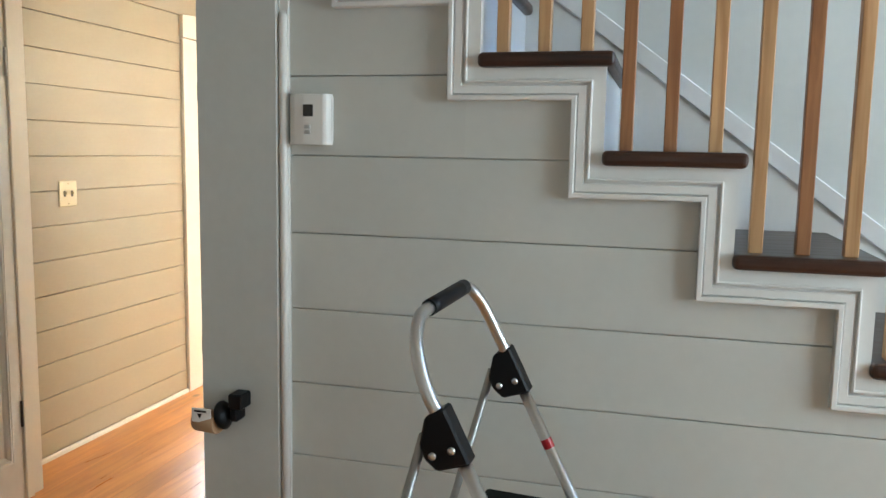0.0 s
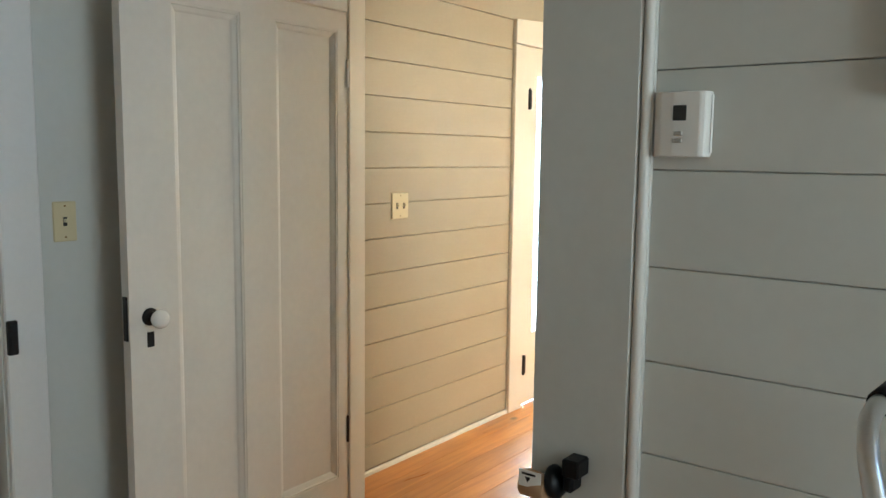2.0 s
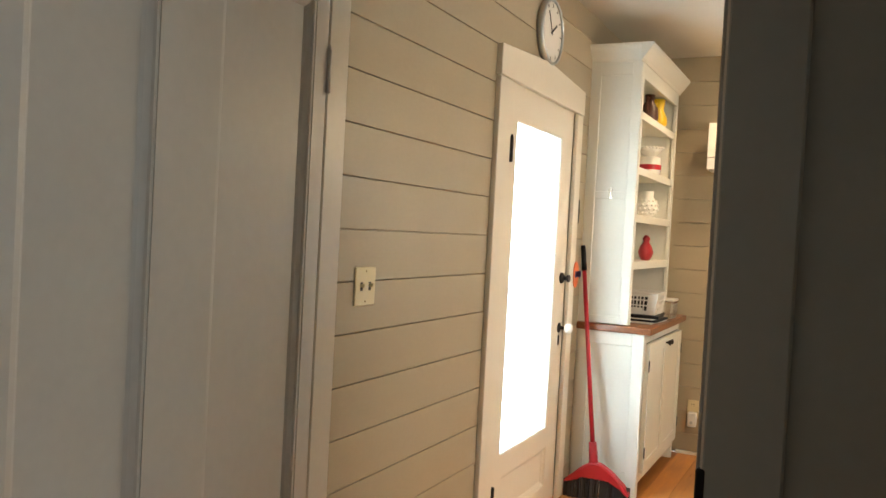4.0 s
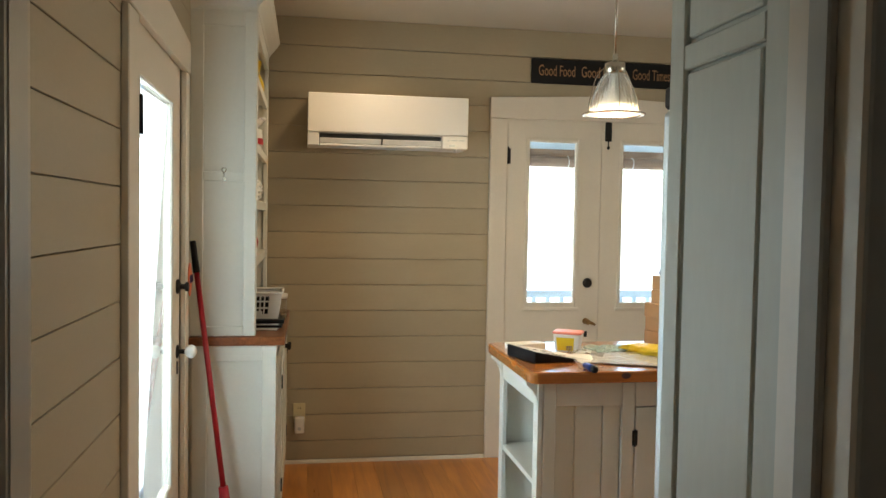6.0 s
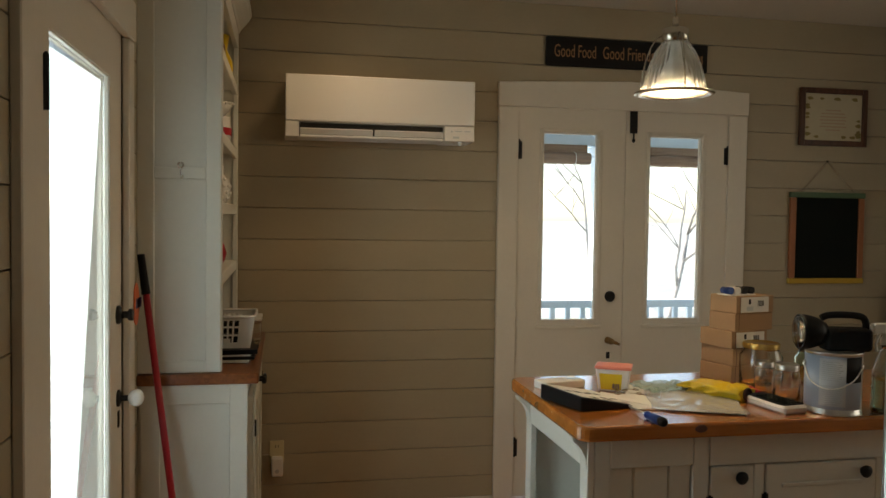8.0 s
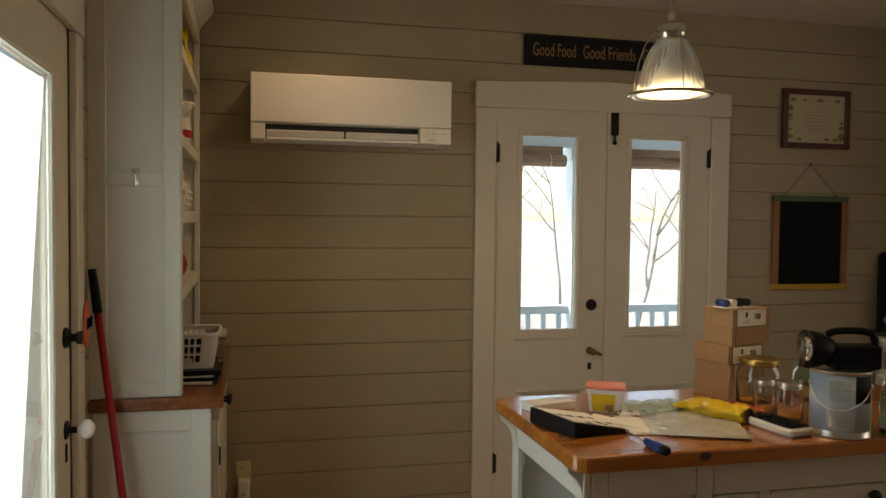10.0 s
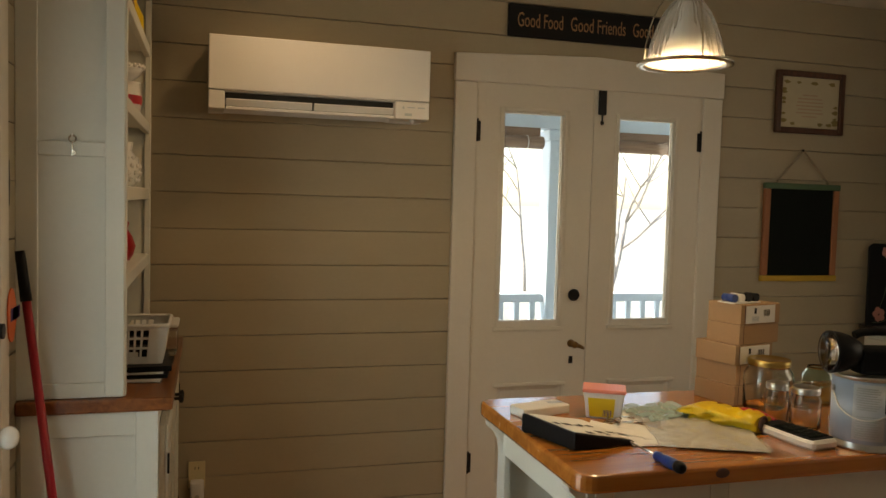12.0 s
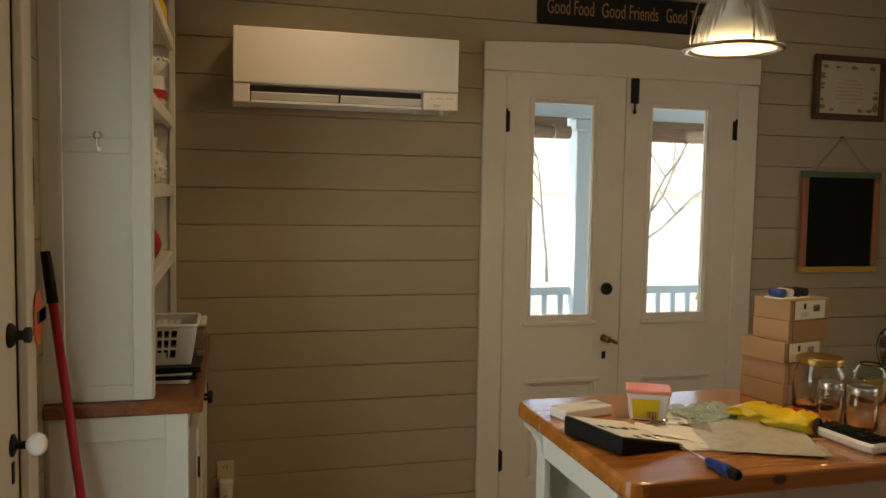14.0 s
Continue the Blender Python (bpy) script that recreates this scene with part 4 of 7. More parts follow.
bx(b, 0.0, UX + 0.001, UY0 + 0.001, UY1, 2.301, 2.388)
part("crown", b, M_CAB, cab, "white crown moulding")

# ---- fridge niche beside the doorway ----
fr_c = thing("fridge_surround", "sage-white tall panelled fridge surround", "cabinet")
FX = 1.172
b = bmesh.new()
bx(b, FX + 0.010, FX + 0.035, 1.255, 1.775, 0.0, 2.30)
bx(b, FX + 0.036, FX + 0.98, 1.255, 1.70, 1.80, 2.30)
part("body", b, M_SAGE, fr_c)
b = bmesh.new()
for y0, y1, z0, z1 in ((1.464, 1.705, 0.153, 1.705), (1.464, 1.705, 1.768, 2.217)):
    bx(b, FX - 0.002, FX + 0.0099, y0, y1, z0, z1, 0.003)
part("panel", b, M_SAGE, fr_c, "flush field panels")
b = bmesh.new()
for y0, y1, z0, z1 in ((1.255, 1.452, 0, 2.30), (1.717, 1.775, 0, 2.30), (1.452, 1.717, 1.712, 1.757), (1.452, 1.717, 0.0, 0.14), (1.452, 1.717, 2.23, 2.30)):
    bx(b, FX - 0.004, FX + 0.0098, y0, y1, z0, z1, 0.003)
part("side_frame", b, M_SAGE, fr_c, "framed side panel with deep grooves")
fridge = thing("refrigerator", "stainless steel refrigerator with black hinge cover", "refrigerator")
b = bmesh.new()
bx(b, FX + 0.05, 2.09, 1.27, 1.775, 0.02, 1.655)
part("body", b, M_STEEL, fridge)
b = bmesh.new()
bx(b, FX + 0.018, 2.10, 1.785, 1.850, 0.05, 1.655, 0.012, 3)
part("door", b, M_STEEL, fridge, "brushed steel door")
box_part("hinge_cover", FX + 0.018, FX + 0.09, 1.745, 1.845, 1.657, 1.702, M_BPLAS, fridge, "black plastic hinge cover", 0.006)

# ---- island ----
isl = thing("kitchen_island", "cream painted kitchen island with open end shelves and doors", "kitchen island")
IX0, IX1, IY0, IY1, IZ = 1.272, 2.72, 3.04, 3.735, 0.895
BX0, BX1, BY0, BY1, BT = 1.320, 2.66, 3.103, 3.675, 0.852
b = bmesh.new()
t = 0.055
bx(b, BX0, BX0 + 0.02, BY0, BY0 + t, 0, BT, 0.002)
bx(b, BX0, BX0 + 0.02, BY1 - t, BY1, 0, BT, 0.002)
bx(b, BX0, BX0 + 0.02, BY0 + t, BY1 - t, BT - 0.095, BT, 0.002)
bx(b, BX0, BX0 + 0.02, BY0 + t, BY1 - t, 0, 0.10, 0.002)
part("end_frame", b, M_CAB, isl, "white end frame")
b = bmesh.new()
bx(b, BX0 + 0.02, BX0 + 0.30, BY1 - 0.02, BY1, 0, BT)
bx(b, BX0 + 0.02, BX0 + 0.30, BY0 + 0.02, BY0 + 0.04, 0, BT)
bx(b, BX0 + 0.30, BX0 + 0.32, BY0 + 0.02, BY1, 0, BT)
part("end_niche", b, M_CAB, isl)
for zz in (0.11, 0.475):
    box_part("shelf", BX0 + 0.004, BX0 + 0.30, BY0 + 0.041, BY1 - 0.021, zz - 0.022, zz, M_CAB, isl, "white painted shelf", 0.002)
b = bmesh.new()
bx(b, BX0 + 0.32, BX1, BY1 - 0.02, BY1, 0, BT)
bx(b, BX1 - 0.02, BX1, BY0 + 0.02, BY1 - 0.02, 0, BT)
bx(b, BX0 + 0.321, BX1 - 0.021, BY0 + 0.03, BY0 + 0.045, 0, BT)
part("carcass", b, M_CAB, isl)
b = bmesh.new()
FF = [(BX0 + 0.021, 1.388, 0, BT), (1.388, 1.642, 0.757, BT), (1.388, 1.642, 0, 0.10), (1.642, 1.692, 0, BT)]
for x0, x1, z0, z1 in FF + [(1.692, BX1, 0.752, BT), (1.692, BX1, 0, 0.09), (1.835, 1.869, 0.09, 0.752), (2.24, 2.276, 0.09, 0.752), (BX1 - 0.05, BX1, 0.09, 0.752)]:
    bx(b, x0 + 0.0005, x1 - 0.0005, BY0, BY0 + 0.02, z0, z1 - 0.0005, 0.002)
part("front_frame", b, M_CAB, isl, "cream front frame")
for x0, x1 in ((1.389, 1.463), (1.463, 1.570), (1.570, 1.641)):
    box_part("bead_board", x0 + 0.0015, x1 - 0.0015, BY0 + 0.012, BY0 + 0.022, 0.10, 0.757, M_CAB, isl, "", 0.003)
for x0, x1, kx in ((1.695, 1.833, 1.783), (1.872, 2.238, 2.19), (2.279, 2.608, 2.32)):
    d = box_part("island_door", x0, x1, BY0 - 0.002, BY0 + 0.018, 0.095, 0.748, M_CAB, isl, "cream cabinet door", 0.003)
    b = bmesh.new()
    lathe(b, [(0.007, 0), (0.007, 0.01), (0.017, 0.014), (0.019, 0.022), (0.012, 0.028), (0.004, 0.030)], Matrix.Translation((kx, BY0 - 0.002, 0.719)) @ Matrix.Rotation(radians(90), 4, "X"), 18)
    part("knob", b, M_BLACK, d, "black round knob")
    for hz in (0.25, 0.635):
        b = bmesh.new()
        lathe(b, [(0.004, -0.032), (0.004, 0.032)], Matrix.Translation((x0 - 0.002, BY0 - 0.004, hz)), 8)
        bx(b, x0 - 0.012, x0 + 0.008, BY0 - 0.004, BY0 - 0.001, hz - 0.028, hz + 0.028)
        part("hinge", b, M_BLACK, d, "black hinge")
    if x1 - x0 > 0.2:
        b = bmesh.new()
        bx(b, x0 + 0.05, x1 - 0.05, BY0 - 0.008, BY0 - 0.002, 0.68, 0.692, 0.002)
        part("panel_cap", b, M_CAB, d)
for y0 in (BY0 + 0.004, BY1 - 0.044):
    b = bmesh.new()
    prism(b, [(BX0, BT - 0.002), (BX0 - 0.045, BT - 0.002), (BX0 - 0.042, BT - 0.015), (BX0 - 0.02, BT - 0.035), (BX0 - 0.006, BT - 0.06), (BX0, BT - 0.10)], "xz", y0, y0 + 0.04, 0.002)
    part("bracket", b, M_CAB, isl, "small white bracket")
# worktop of glued staves
top = thing("island_worktop", "varnished honey pine worktop with a dark knot", "worktop")
NST = 7
wst = (IY1 - IY0) / NST
for k in range(NST):
    b = bmesh.new()
    y0 = IY0 + k * wst
    c = 0.04
    ol = [(IX0, y0), (IX1, y0), (IX1, y0 + wst), (IX0, y0 + wst)]
    if k == 0:
        ol = [(IX0 + c, y0), (IX1 - c, y0), (IX1, y0 + c), (IX1, y0 + wst), (IX0, y0 + wst), (IX0, y0 + c), *[(IX0 + c - c * math.cos(q), y0 + c - c * math.sin(q)) for q in (0.31, 0.63, 0.94, 1.26)]]
    if k == NST - 1:
        ol = [(IX0, y0), (IX1, y0), (IX1, y0 + wst - c), (IX1 - c, y0 + wst), (IX0 + c, y0 + wst), *[(IX0 + c - c * math.cos(q), y0 + wst - c + c * math.sin(q)) for q in (1.26, 0.94, 0.63, 0.31)], (IX0, y0 + wst - c)]
    prism(b, ol, "xy", IZ - 0.043, IZ, 0.0)
    vs = [e for e in b.edges if all(abs(v.co.z - IZ) < 1e-5 for v in e.verts) and not (abs(e.verts[0].co.y - e.verts[1].co.y) < 1e-5 and IY0 + 0.01 < e.verts[0].co.y < IY1 - 0.01)]
    vs += [e for e in b.edges if all(abs(v.co.z - IZ + 0.043) < 1e-5 for v in e.verts) and not (abs(e.verts[0].co.y - e.verts[1].co.y) < 1e-5 and IY0 + 0.01 < e.verts[0].co.y < IY1 - 0.01)]
    bmesh.ops.bevel(b, geom=vs, offset=0.008, segments=2, profile=0.5, affect="EDGES", clamp_overlap=True)
    part("stave", b, M_TOP, top)
b = bmesh.new()
bmesh.ops.create_uvsphere(b, u_segments=14, v_segments=8, radius=1, matrix=Matrix.Translation((1.628, IY0 + 0.001, IZ - 0.016)) @ Matrix.Diagonal((0.021, 0.0025, 0.012, 1)))
part("knot", b, M_BROWN, top, "dark wood knot")

# ---- dresser at the right wall ----
dr2 = thing("china_cabinet", "white painted china cabinet with glazed doors", "china cabinet")
HX, HY = 4.25, 4.965
HE = 3.55
b = bmesh.new()
bx(b, HX + 0.02, 4.498, HY - 0.02, HY, 0.90, 2.30)
bx(b, HX + 0.02, 4.498, HE, HE + 0.02, 0.90, 2.30)
bx(b, 4.48, 4.498, HE + 0.02, HY - 0.02, 0.90, 2.30)
bx(b, HX + 0.02, 4.48, HE + 0.02, HY - 0.02, 2.28, 2.30)
bx(b, HX + 0.02, 4.48, HE + 0.02, HY - 0.02, 1.34, 1.37)
part("body", b, M_CAB, dr2)
b = bmesh.new()
for y0, y1, z0, z1 in ((HY - 0.055, HY, 0.90, 2.30), (HE, HE + 0.055, 0.90, 2.30), (HE + 0.055, HY - 0.055, 2.25, 2.30), (HE + 0.055, HY - 0.055, 1.33, 1.37), (HE + 0.055, HY - 0.055, 0.90, 0.94)):
    bx(b, HX, HX + 0.02, y0 + 0.0005, y1 - 0.0005, z0, z1, 0.002)
part("face_frame", b, M_CAB, dr2)
nw = (HY - HE - 0.11) / 3
for k in range(3):
    y1 = HY - 0.055 - k * nw
    y0 = y1 - nw
    b = bmesh.new()
    s = 0.045
    for u0, u1, w0, w1 in ((y0 + 0.002, y0 + s, 1.372, 2.248), (y1 - s, y1 - 0.002, 1.372, 2.248), (y0 + s, y1 - s, 2.20, 2.248), (y0 + s, y1 - s, 1.372, 1.425), (y0 + s, y1 - s, 1.675, 1.695), (y0 + s, y1 - s, 1.93, 1.95)):
        bx(b, HX - 0.006, HX + 0.014, u0, u1, w0, w1, 0.002)
    d = part("glass_door", b, M_CAB, dr2, "white glazed door")
    b = bmesh.new()
    bx(b, HX + 0.002, HX + 0.006, y0 + s, y1 - s, 1.425, 2.20)
    g = part("pane", b, M_GLASS, d, "clear glass pane")
    for hz in (1.455, 2.175):
        b = bmesh.new()
        bx(b, HX - 0.010, HX - 0.006, y1 - 0.008, y1 + 0.006, hz - 0.028, hz + 0.028, 0.001)
        part("hinge", b, M_BLACK, d, "black hinge")
    box_part("lower_door", HX - 0.004, HX + 0.014, y0 + 0.002, y1 - 0.002, 0.945, 1.326, M_CAB, dr2, "white flat door", 0.003)
for zz in (1.685, 1.94):
    box_part("shelf", HX + 0.03, 4.478, HE + 0.022, HY - 0.022, zz - 0.018, zz, M_CAB, dr2, "white shelf", 0.001)
b = bmesh.new()
prism(b, [(HX - u, z) for u, z in prof], "xz", HE - 0.05, HY + 0.02)
bx(b, HX + 0.001, 4.498, HE - 0.05, HY + 0.02, 2.301, 2.388)
part("crown", b, M_CAB, dr2, "white crown moulding")
base = thing("base_cabinet", "white base cabinet with drawers under a dark worktop", "cabinet")
b = bmesh.new()
bx(b, 3.90, 4.498, HE, 4.982, 0.0, 0.860, 0.002)
part("body", b, M_CAB, base)
for k in range(3):
    y1 = 4.95 - k * 0.46
    for z0, z1 in ((0.66, 0.82), (0.10, 0.64)):
        d = box_part("drawer" if z0 > 0.5 else "cabinet_door", 3.882, 3.899, y1 - 0.44, y1, z0, z1, M_CAB, base, "", 0.003)
        b = bmesh.new()
        bx(b, 3.868, 3.882, y1 - 0.26, y1 - 0.18, (z0 + z1) / 2 - 0.012, (z0 + z1) / 2 + 0.012, 0.005, 2)
        part("pull", b, M_BLACK, d, "black cup pull")
wt = tagged(box_part("worktop", 3.855, 4.498, HE - 0.02, 4.983, 0.862, 0.888, M_STONE, None, "", 0.004), "dark grey stone worktop on white cabinets", "worktop")

# ---- kitchen: things on walls and ceiling ----
ac = thing("air_conditioner", "white wall-mounted mini-split air conditioner with open lower vane", "air conditioner")
AX0, AX1, AZ0, AZ1, AF = 0.492, 1.376, 1.812, 2.101, 4.755
b = bmesh.new()
prism(b, [(4.998, AZ0 + 0.02), (4.998, AZ1), (AF + 0.03, AZ1), (AF + 0.012, AZ1 - 0.004), (AF + 0.012, AZ0 + 0.075), (AF + 0.10, AZ0 + 0.07), (AF + 0.13, AZ0)], "yz", AX0 + 0.004, AX1 - 0.004)
part("body", b, M_WHITE, ac)
b = bmesh.new()
bx(b, AX0, AX1, AF - 0.006, AF + 0.011, AZ0 + 0.078, AZ1, 0.005, 2)
part("front_panel", b, M_ACF, ac, "glossy white front panel")
b = bmesh.new()
bx(b, AX0, AX0 + 0.062, AF - 0.002, 4.97, AZ0 + 0.004, AZ0 + 0.076, 0.004)
part("end_cap", b, M_WHITE, ac)
b = bmesh.new()
bx(b, AX1 - 0.145, AX1, AF - 0.002, 4.97, AZ0 + 0.004, AZ0 + 0.076, 0.004)
part("end_cap", b, M_WHITE, ac)
b = bmesh.new()
bx(b, AX0 + 0.063, AX1 - 0.146, AF + 0.04, AF + 0.05, AZ0 + 0.01, AZ0 + 0.076)
part("outlet_slot", b, M_DARKSLOT, ac, "dark air outlet")
for x0, x1 in ((AX0 + 0.066, AX0 + 0.40), (AX0 + 0.408, AX1 - 0.15)):
    b = bmesh.new()
    bx(b, x0, x1, -0.016, 0.016, -0.003, 0.003, 0.0025, m=Matrix.Translation((0, AF + 0.012, AZ0 + 0.033)) @ Matrix.Rotation(radians(-58), 4, "X"))
    part("vane", b, M_WHITE, ac, "white vane")
b = bmesh.new()
bx(b, AX0 + 0.066, AX1 - 0.15, AF + 0.002, AF + 0.014, AZ0 + 0.004, AZ0 + 0.016, 0.002)
part("lip", b, M_WHITE, ac)
b = bmesh.new()
for k in range(2):
    bx(b, AX1 - 0.095 + k * 0.045, AX1 - 0.062 + k * 0.042, AF - 0.0028, AF - 0.0018, AZ0 + 0.050, AZ0 + 0.055)
bx(b, AX1 - 0.105, AX1 - 0.075, AF - 0.0028, AF - 0.0018, AZ0 + 0.018, AZ0 + 0.028)
prism(b, [(AX1 - 0.118, AZ0 + 0.047), (AX1 - 0.104, AZ0 + 0.047), (AX1 - 0.111, AZ0 + 0.058)], "xz", AF - 0.0028, AF - 0.0018)
part("print", b, M_STEEL, ac, "small grey printed mark")
b = bmesh.new()
lathe(b, [(0.011, 0), (0.011, 0.008), (0.005, 0.02)], Matrix.Translation((AX1 - 0.065, AF + 0.03, AZ0 + 0.006)) @ Matrix.Rotation(radians(180), 4, "X"), 12)
part("sensor", b, M_WHITE, ac, "small round sensor")

sign = thing("wall_sign", "long black wooden sign with gilt lettering", "sign")
b = bmesh.new()
bx(b, 1.80, 2.70, 4.978, 4.998, 2.245, 2.392, 0.004)
part("board", b, M_INK, sign, "black painted board")
for words, x0, x1 in (("Good Food", 1.843, 2.068), ("Good Friends", 2.108, 2.392), ("Good Times", 2.432, 2.672)):
    w = text_part("lettering", words, 0.092, M_GILT, sign, Matrix(), "gilt lettering")
    xs = [v.co.x for v in w.data.vertices]
    w.data.transform(Matrix.Translation((x0, 4.9775, 2.318)) @ FACE_Y @ Matrix.Diagonal(((x1 - x0) / (max(xs) - min(xs)), 1, 1, 1)) @ Matrix.Translation((-min(xs), 0, 0)))

M_OLDP = mat("aged_cream_paper", (0.56, 0.51, 0.37), 0.7, var=0.06)
cert = thing("framed_certificate", "ornamented paper certificate in a brown wooden frame", "picture frame")
b = bmesh.new()
for x0, x1, z0, z1 in ((3.262, 3.292, 1.882, 2.199), (3.65, 3.68, 1.882, 2.199), (3.292, 3.65, 1.882, 1.912), (3.292, 3.65, 2.169, 2.199)):
    bx(b, x0, x1, 4.972, 4.997, z0, z1, 0.004)
part("frame", b, M_BROWN, cert, "brown wooden frame")
box_part("sheet", 3.292, 3.65, 4.986, 4.996, 1.912, 2.169, M_OLDP, cert, "cream printed sheet", 0)
M_SCROLL = mat("faded_green_ink", (0.25, 0.20, 0.07), 0.7)
M_FADED = mat("faded_pink_ink", (0.50, 0.38, 0.28), 0.7)
rng = random.Random(4)
for k in range(22):
    u = k / 22
    side = k % 4
    w, h = 0.16, 0.105
    if side == 0:
        cx, cz = 3.471 - w, 2.037 - h + 2 * h * rng.random()
    elif side == 1:
        cx, cz = 3.471 + w, 2.037 - h + 2 * h * rng.random()
    elif side == 2:
        cx, cz = 3.471 - w + 2 * w * rng.random(), 2.037 + h
    else:
        cx, cz = 3.471 + rng.choice((-1, 1)) * (0.06 + 0.08 * rng.random()), 2.037 - h
    r = 0.009 + 0.008 * rng.random()
    a0 = rng.random() * 6
    b = bmesh.new()
    prism(b, [(cx + r * (1 + 0.6 * (j % 2)) * math.cos(a0 + j * 0.9), cz + r * 0.7 * math.sin(a0 + j * 0.9)) for j in range(7)], "xz", 4.985, 4.9858)
    part("leaf_ornament", b, M_SCROLL, cert, "faded green leaf ornament")
for k in range(7):
    w = 0.045 + 0.04 * rng.random()
    box_part("writing_line", 3.471 - w, 3.471 + w, 4.985, 4.9858, 2.075 - k * 0.018, 2.083 - k * 0.018, M_FADED, cert, "faded unreadable writing", 0)

chalk = thing("chalkboard", "small black chalkboard in a colourful frame on a chain", "chalkboard")
M_GREENF = mat("green_frame", (0.07, 0.14, 0.07), 0.5)
M_ORF = mat("orange_frame", (0.34, 0.13, 0.05), 0.5)
M_YLF = mat("yellow_frame", (0.52, 0.33, 0.03), 0.5)
C0, C1, CZ0, CZ1 = 3.222, 3.683, 1.119, 1.625
box_part("top_rail", C0 - 0.003, C1 + 0.003, 4.974, 4.997, CZ1 - 0.03, CZ1, M_GREENF, chalk, "green top rail", 0.003)
box_part("bottom_rail", C0 - 0.003, C1 + 0.003, 4.972, 4.997, CZ0, CZ0 + 0.03, M_YLF, chalk, "yellow bottom rail", 0.003)
box_part("stile", C0, C0 + 0.035, 4.976, 4.997, CZ0 + 0.031, CZ1 - 0.031, M_ORF, chalk, "orange stile", 0.003)
box_part("stile", C1 - 0.035, C1, 4.976, 4.997, CZ0 + 0.031, CZ1 - 0.031, M_ORF, chalk, "orange stile", 0.003)
box_part("slate", C0 + 0.035, C1 - 0.035, 4.985, 4.996, CZ0 + 0.03, CZ1 - 0.03, M_SLATE, chalk, "black writing surface", 0)
for sx in (-1, 1):
    b = bmesh.new()
    p0, p1 = Vector((3.445, 4.985, 1.795)), Vector((3.45 + sx * 0.165, 4.985, CZ1))
    n = 14
    for k in range(n):
        c = p0 + (p1 - p0) * ((k + 0.5) / n)
        d = (p1 - p0).normalized()
        s = d.cross(Vector((0, 1, 0)) if k % 2 else Vector((0.6, 0.8, 0))).normalized()
        tube(b, [c + 0.0095 * math.cos(q) * d + 0.0045 * math.sin(q) * s for q in [j * math.pi / 4 for j in range(8)]], 0.0012, 5, True)
    part("chain", b, M_NICKEL, chalk, "thin metal chain")
b = bmesh.new()
lathe(b, [(0.003, 0), (0.003, 0.012), (0.006, 0.014), (0.004, 0.017)], Matrix.Translation((3.445, 4.997, 1.797)) @ Matrix.Rotation(radians(90), 4, "X"), 8)
part("nail", b, M_BLACK, chalk)

# pendant lamp over the island
M_SHADE = glass("ribbed_glass", (0.97, 0.96, 0.93), 0.16, 1.3)
M_SHADE.node_tree.nodes["Principled BSDF"].inputs["Transmission Weight"].default_value = 0.90
PX, PY, PZ = 1.672, 3.337, 1.846
pend = thing("pendant_lamp", "ribbed clear glass pendant lamp with nickel rim, lit", "pendant lamp")
b = bmesh.new()
n = 72
prof_o = [(0.098, 0.006), (0.094, 0.03), (0.086, 0.065), (0.074, 0.10), (0.06, 0.132), (0.044, 0.155), (0.036, 0.163)]
outer, inner = [], []
for r, z in prof_o:
    outer.append([b.verts.new((PX + (r + 0.0014 * (k % 2)) * math.cos(2 * math.pi * k / n), PY + (r + 0.0014 * (k % 2)) * math.sin(2 * math.pi * k / n), PZ + z)) for k in range(n)])
    inner.append([b.verts.new((PX + (r - 0.003) * math.cos(2 * math.pi * k / n), PY + (r - 0.003) * math.sin(2 * math.pi * k / n), PZ + z)) for k in range(n)])
for a, c in [*zip(outer, outer[1:]), *zip(inner[1:], inner), (inner[0], outer[0]), (outer[-1], inner[-1])]:
    for k in range(n):
        b.faces.new((a[k], a[(k + 1) % n], c[(k + 1) % n], c[k]))
shade = part("shade", b, M_SHADE, pend, "ribbed clear glass shade")
shade.visible_shadow = False
b = bmesh.new()
lathe(b, [(0.034, 0.160), (0.040, 0.162), (0.040, 0.200), (0.034, 0.204), (0.010, 0.206), (0.010, 0.235), (0.006, 0.24)], Matrix.Translation((PX, PY, PZ)), 24)
part("cap", b, M_NICKEL, pend, "brushed nickel cap")
b = bmesh.new()
tube(b, [(PX, PY, PZ + 0.238), (PX, PY, CEIL - 0.02)], 0.0045, 10)
part("stem", b, M_NICKEL, pend, "thin nickel stem")
b = bmesh.new()
lathe(b, [(0.055, 0.0), (0.06, 0.004), (0.05, 0.02), (0.02, 0.024)], Matrix.Translation((PX, PY, CEIL - 0.024)), 24)
part("canopy", b, M_NICKEL, pend, "nickel ceiling canopy")
b = bmesh.new()
lathe(b, [(0.098, 0.004), (0.108, -0.001), (0.121, 0.001), (0.1225, 0.004), (0.120, 0.007), (0.108, 0.006), (0.098, 0.009), (0.098, 0.004)], Matrix.Translation((PX, PY, PZ)), 40, False)
part("rim", b, M_NICKEL, pend, "nickel rim ring")
for a in (0.35, 0.35 + 2.094, 0.35 + 4.189):
    b = bmesh.new()
    ca, sa = math.cos(a), math.sin(a)
    tube(b, [(PX + r * ca, PY + r * sa, PZ + z) for r, z in ((0.040, 0.185), (0.056, 0.180), (0.076, 0.150), (0.092, 0.105), (0.102, 0.055), (0.106, 0.005))], 0.0022, 6)
    part("bail_wire", b, M_NICKEL, pend, "curved nickel wire")
b = bmesh.new()
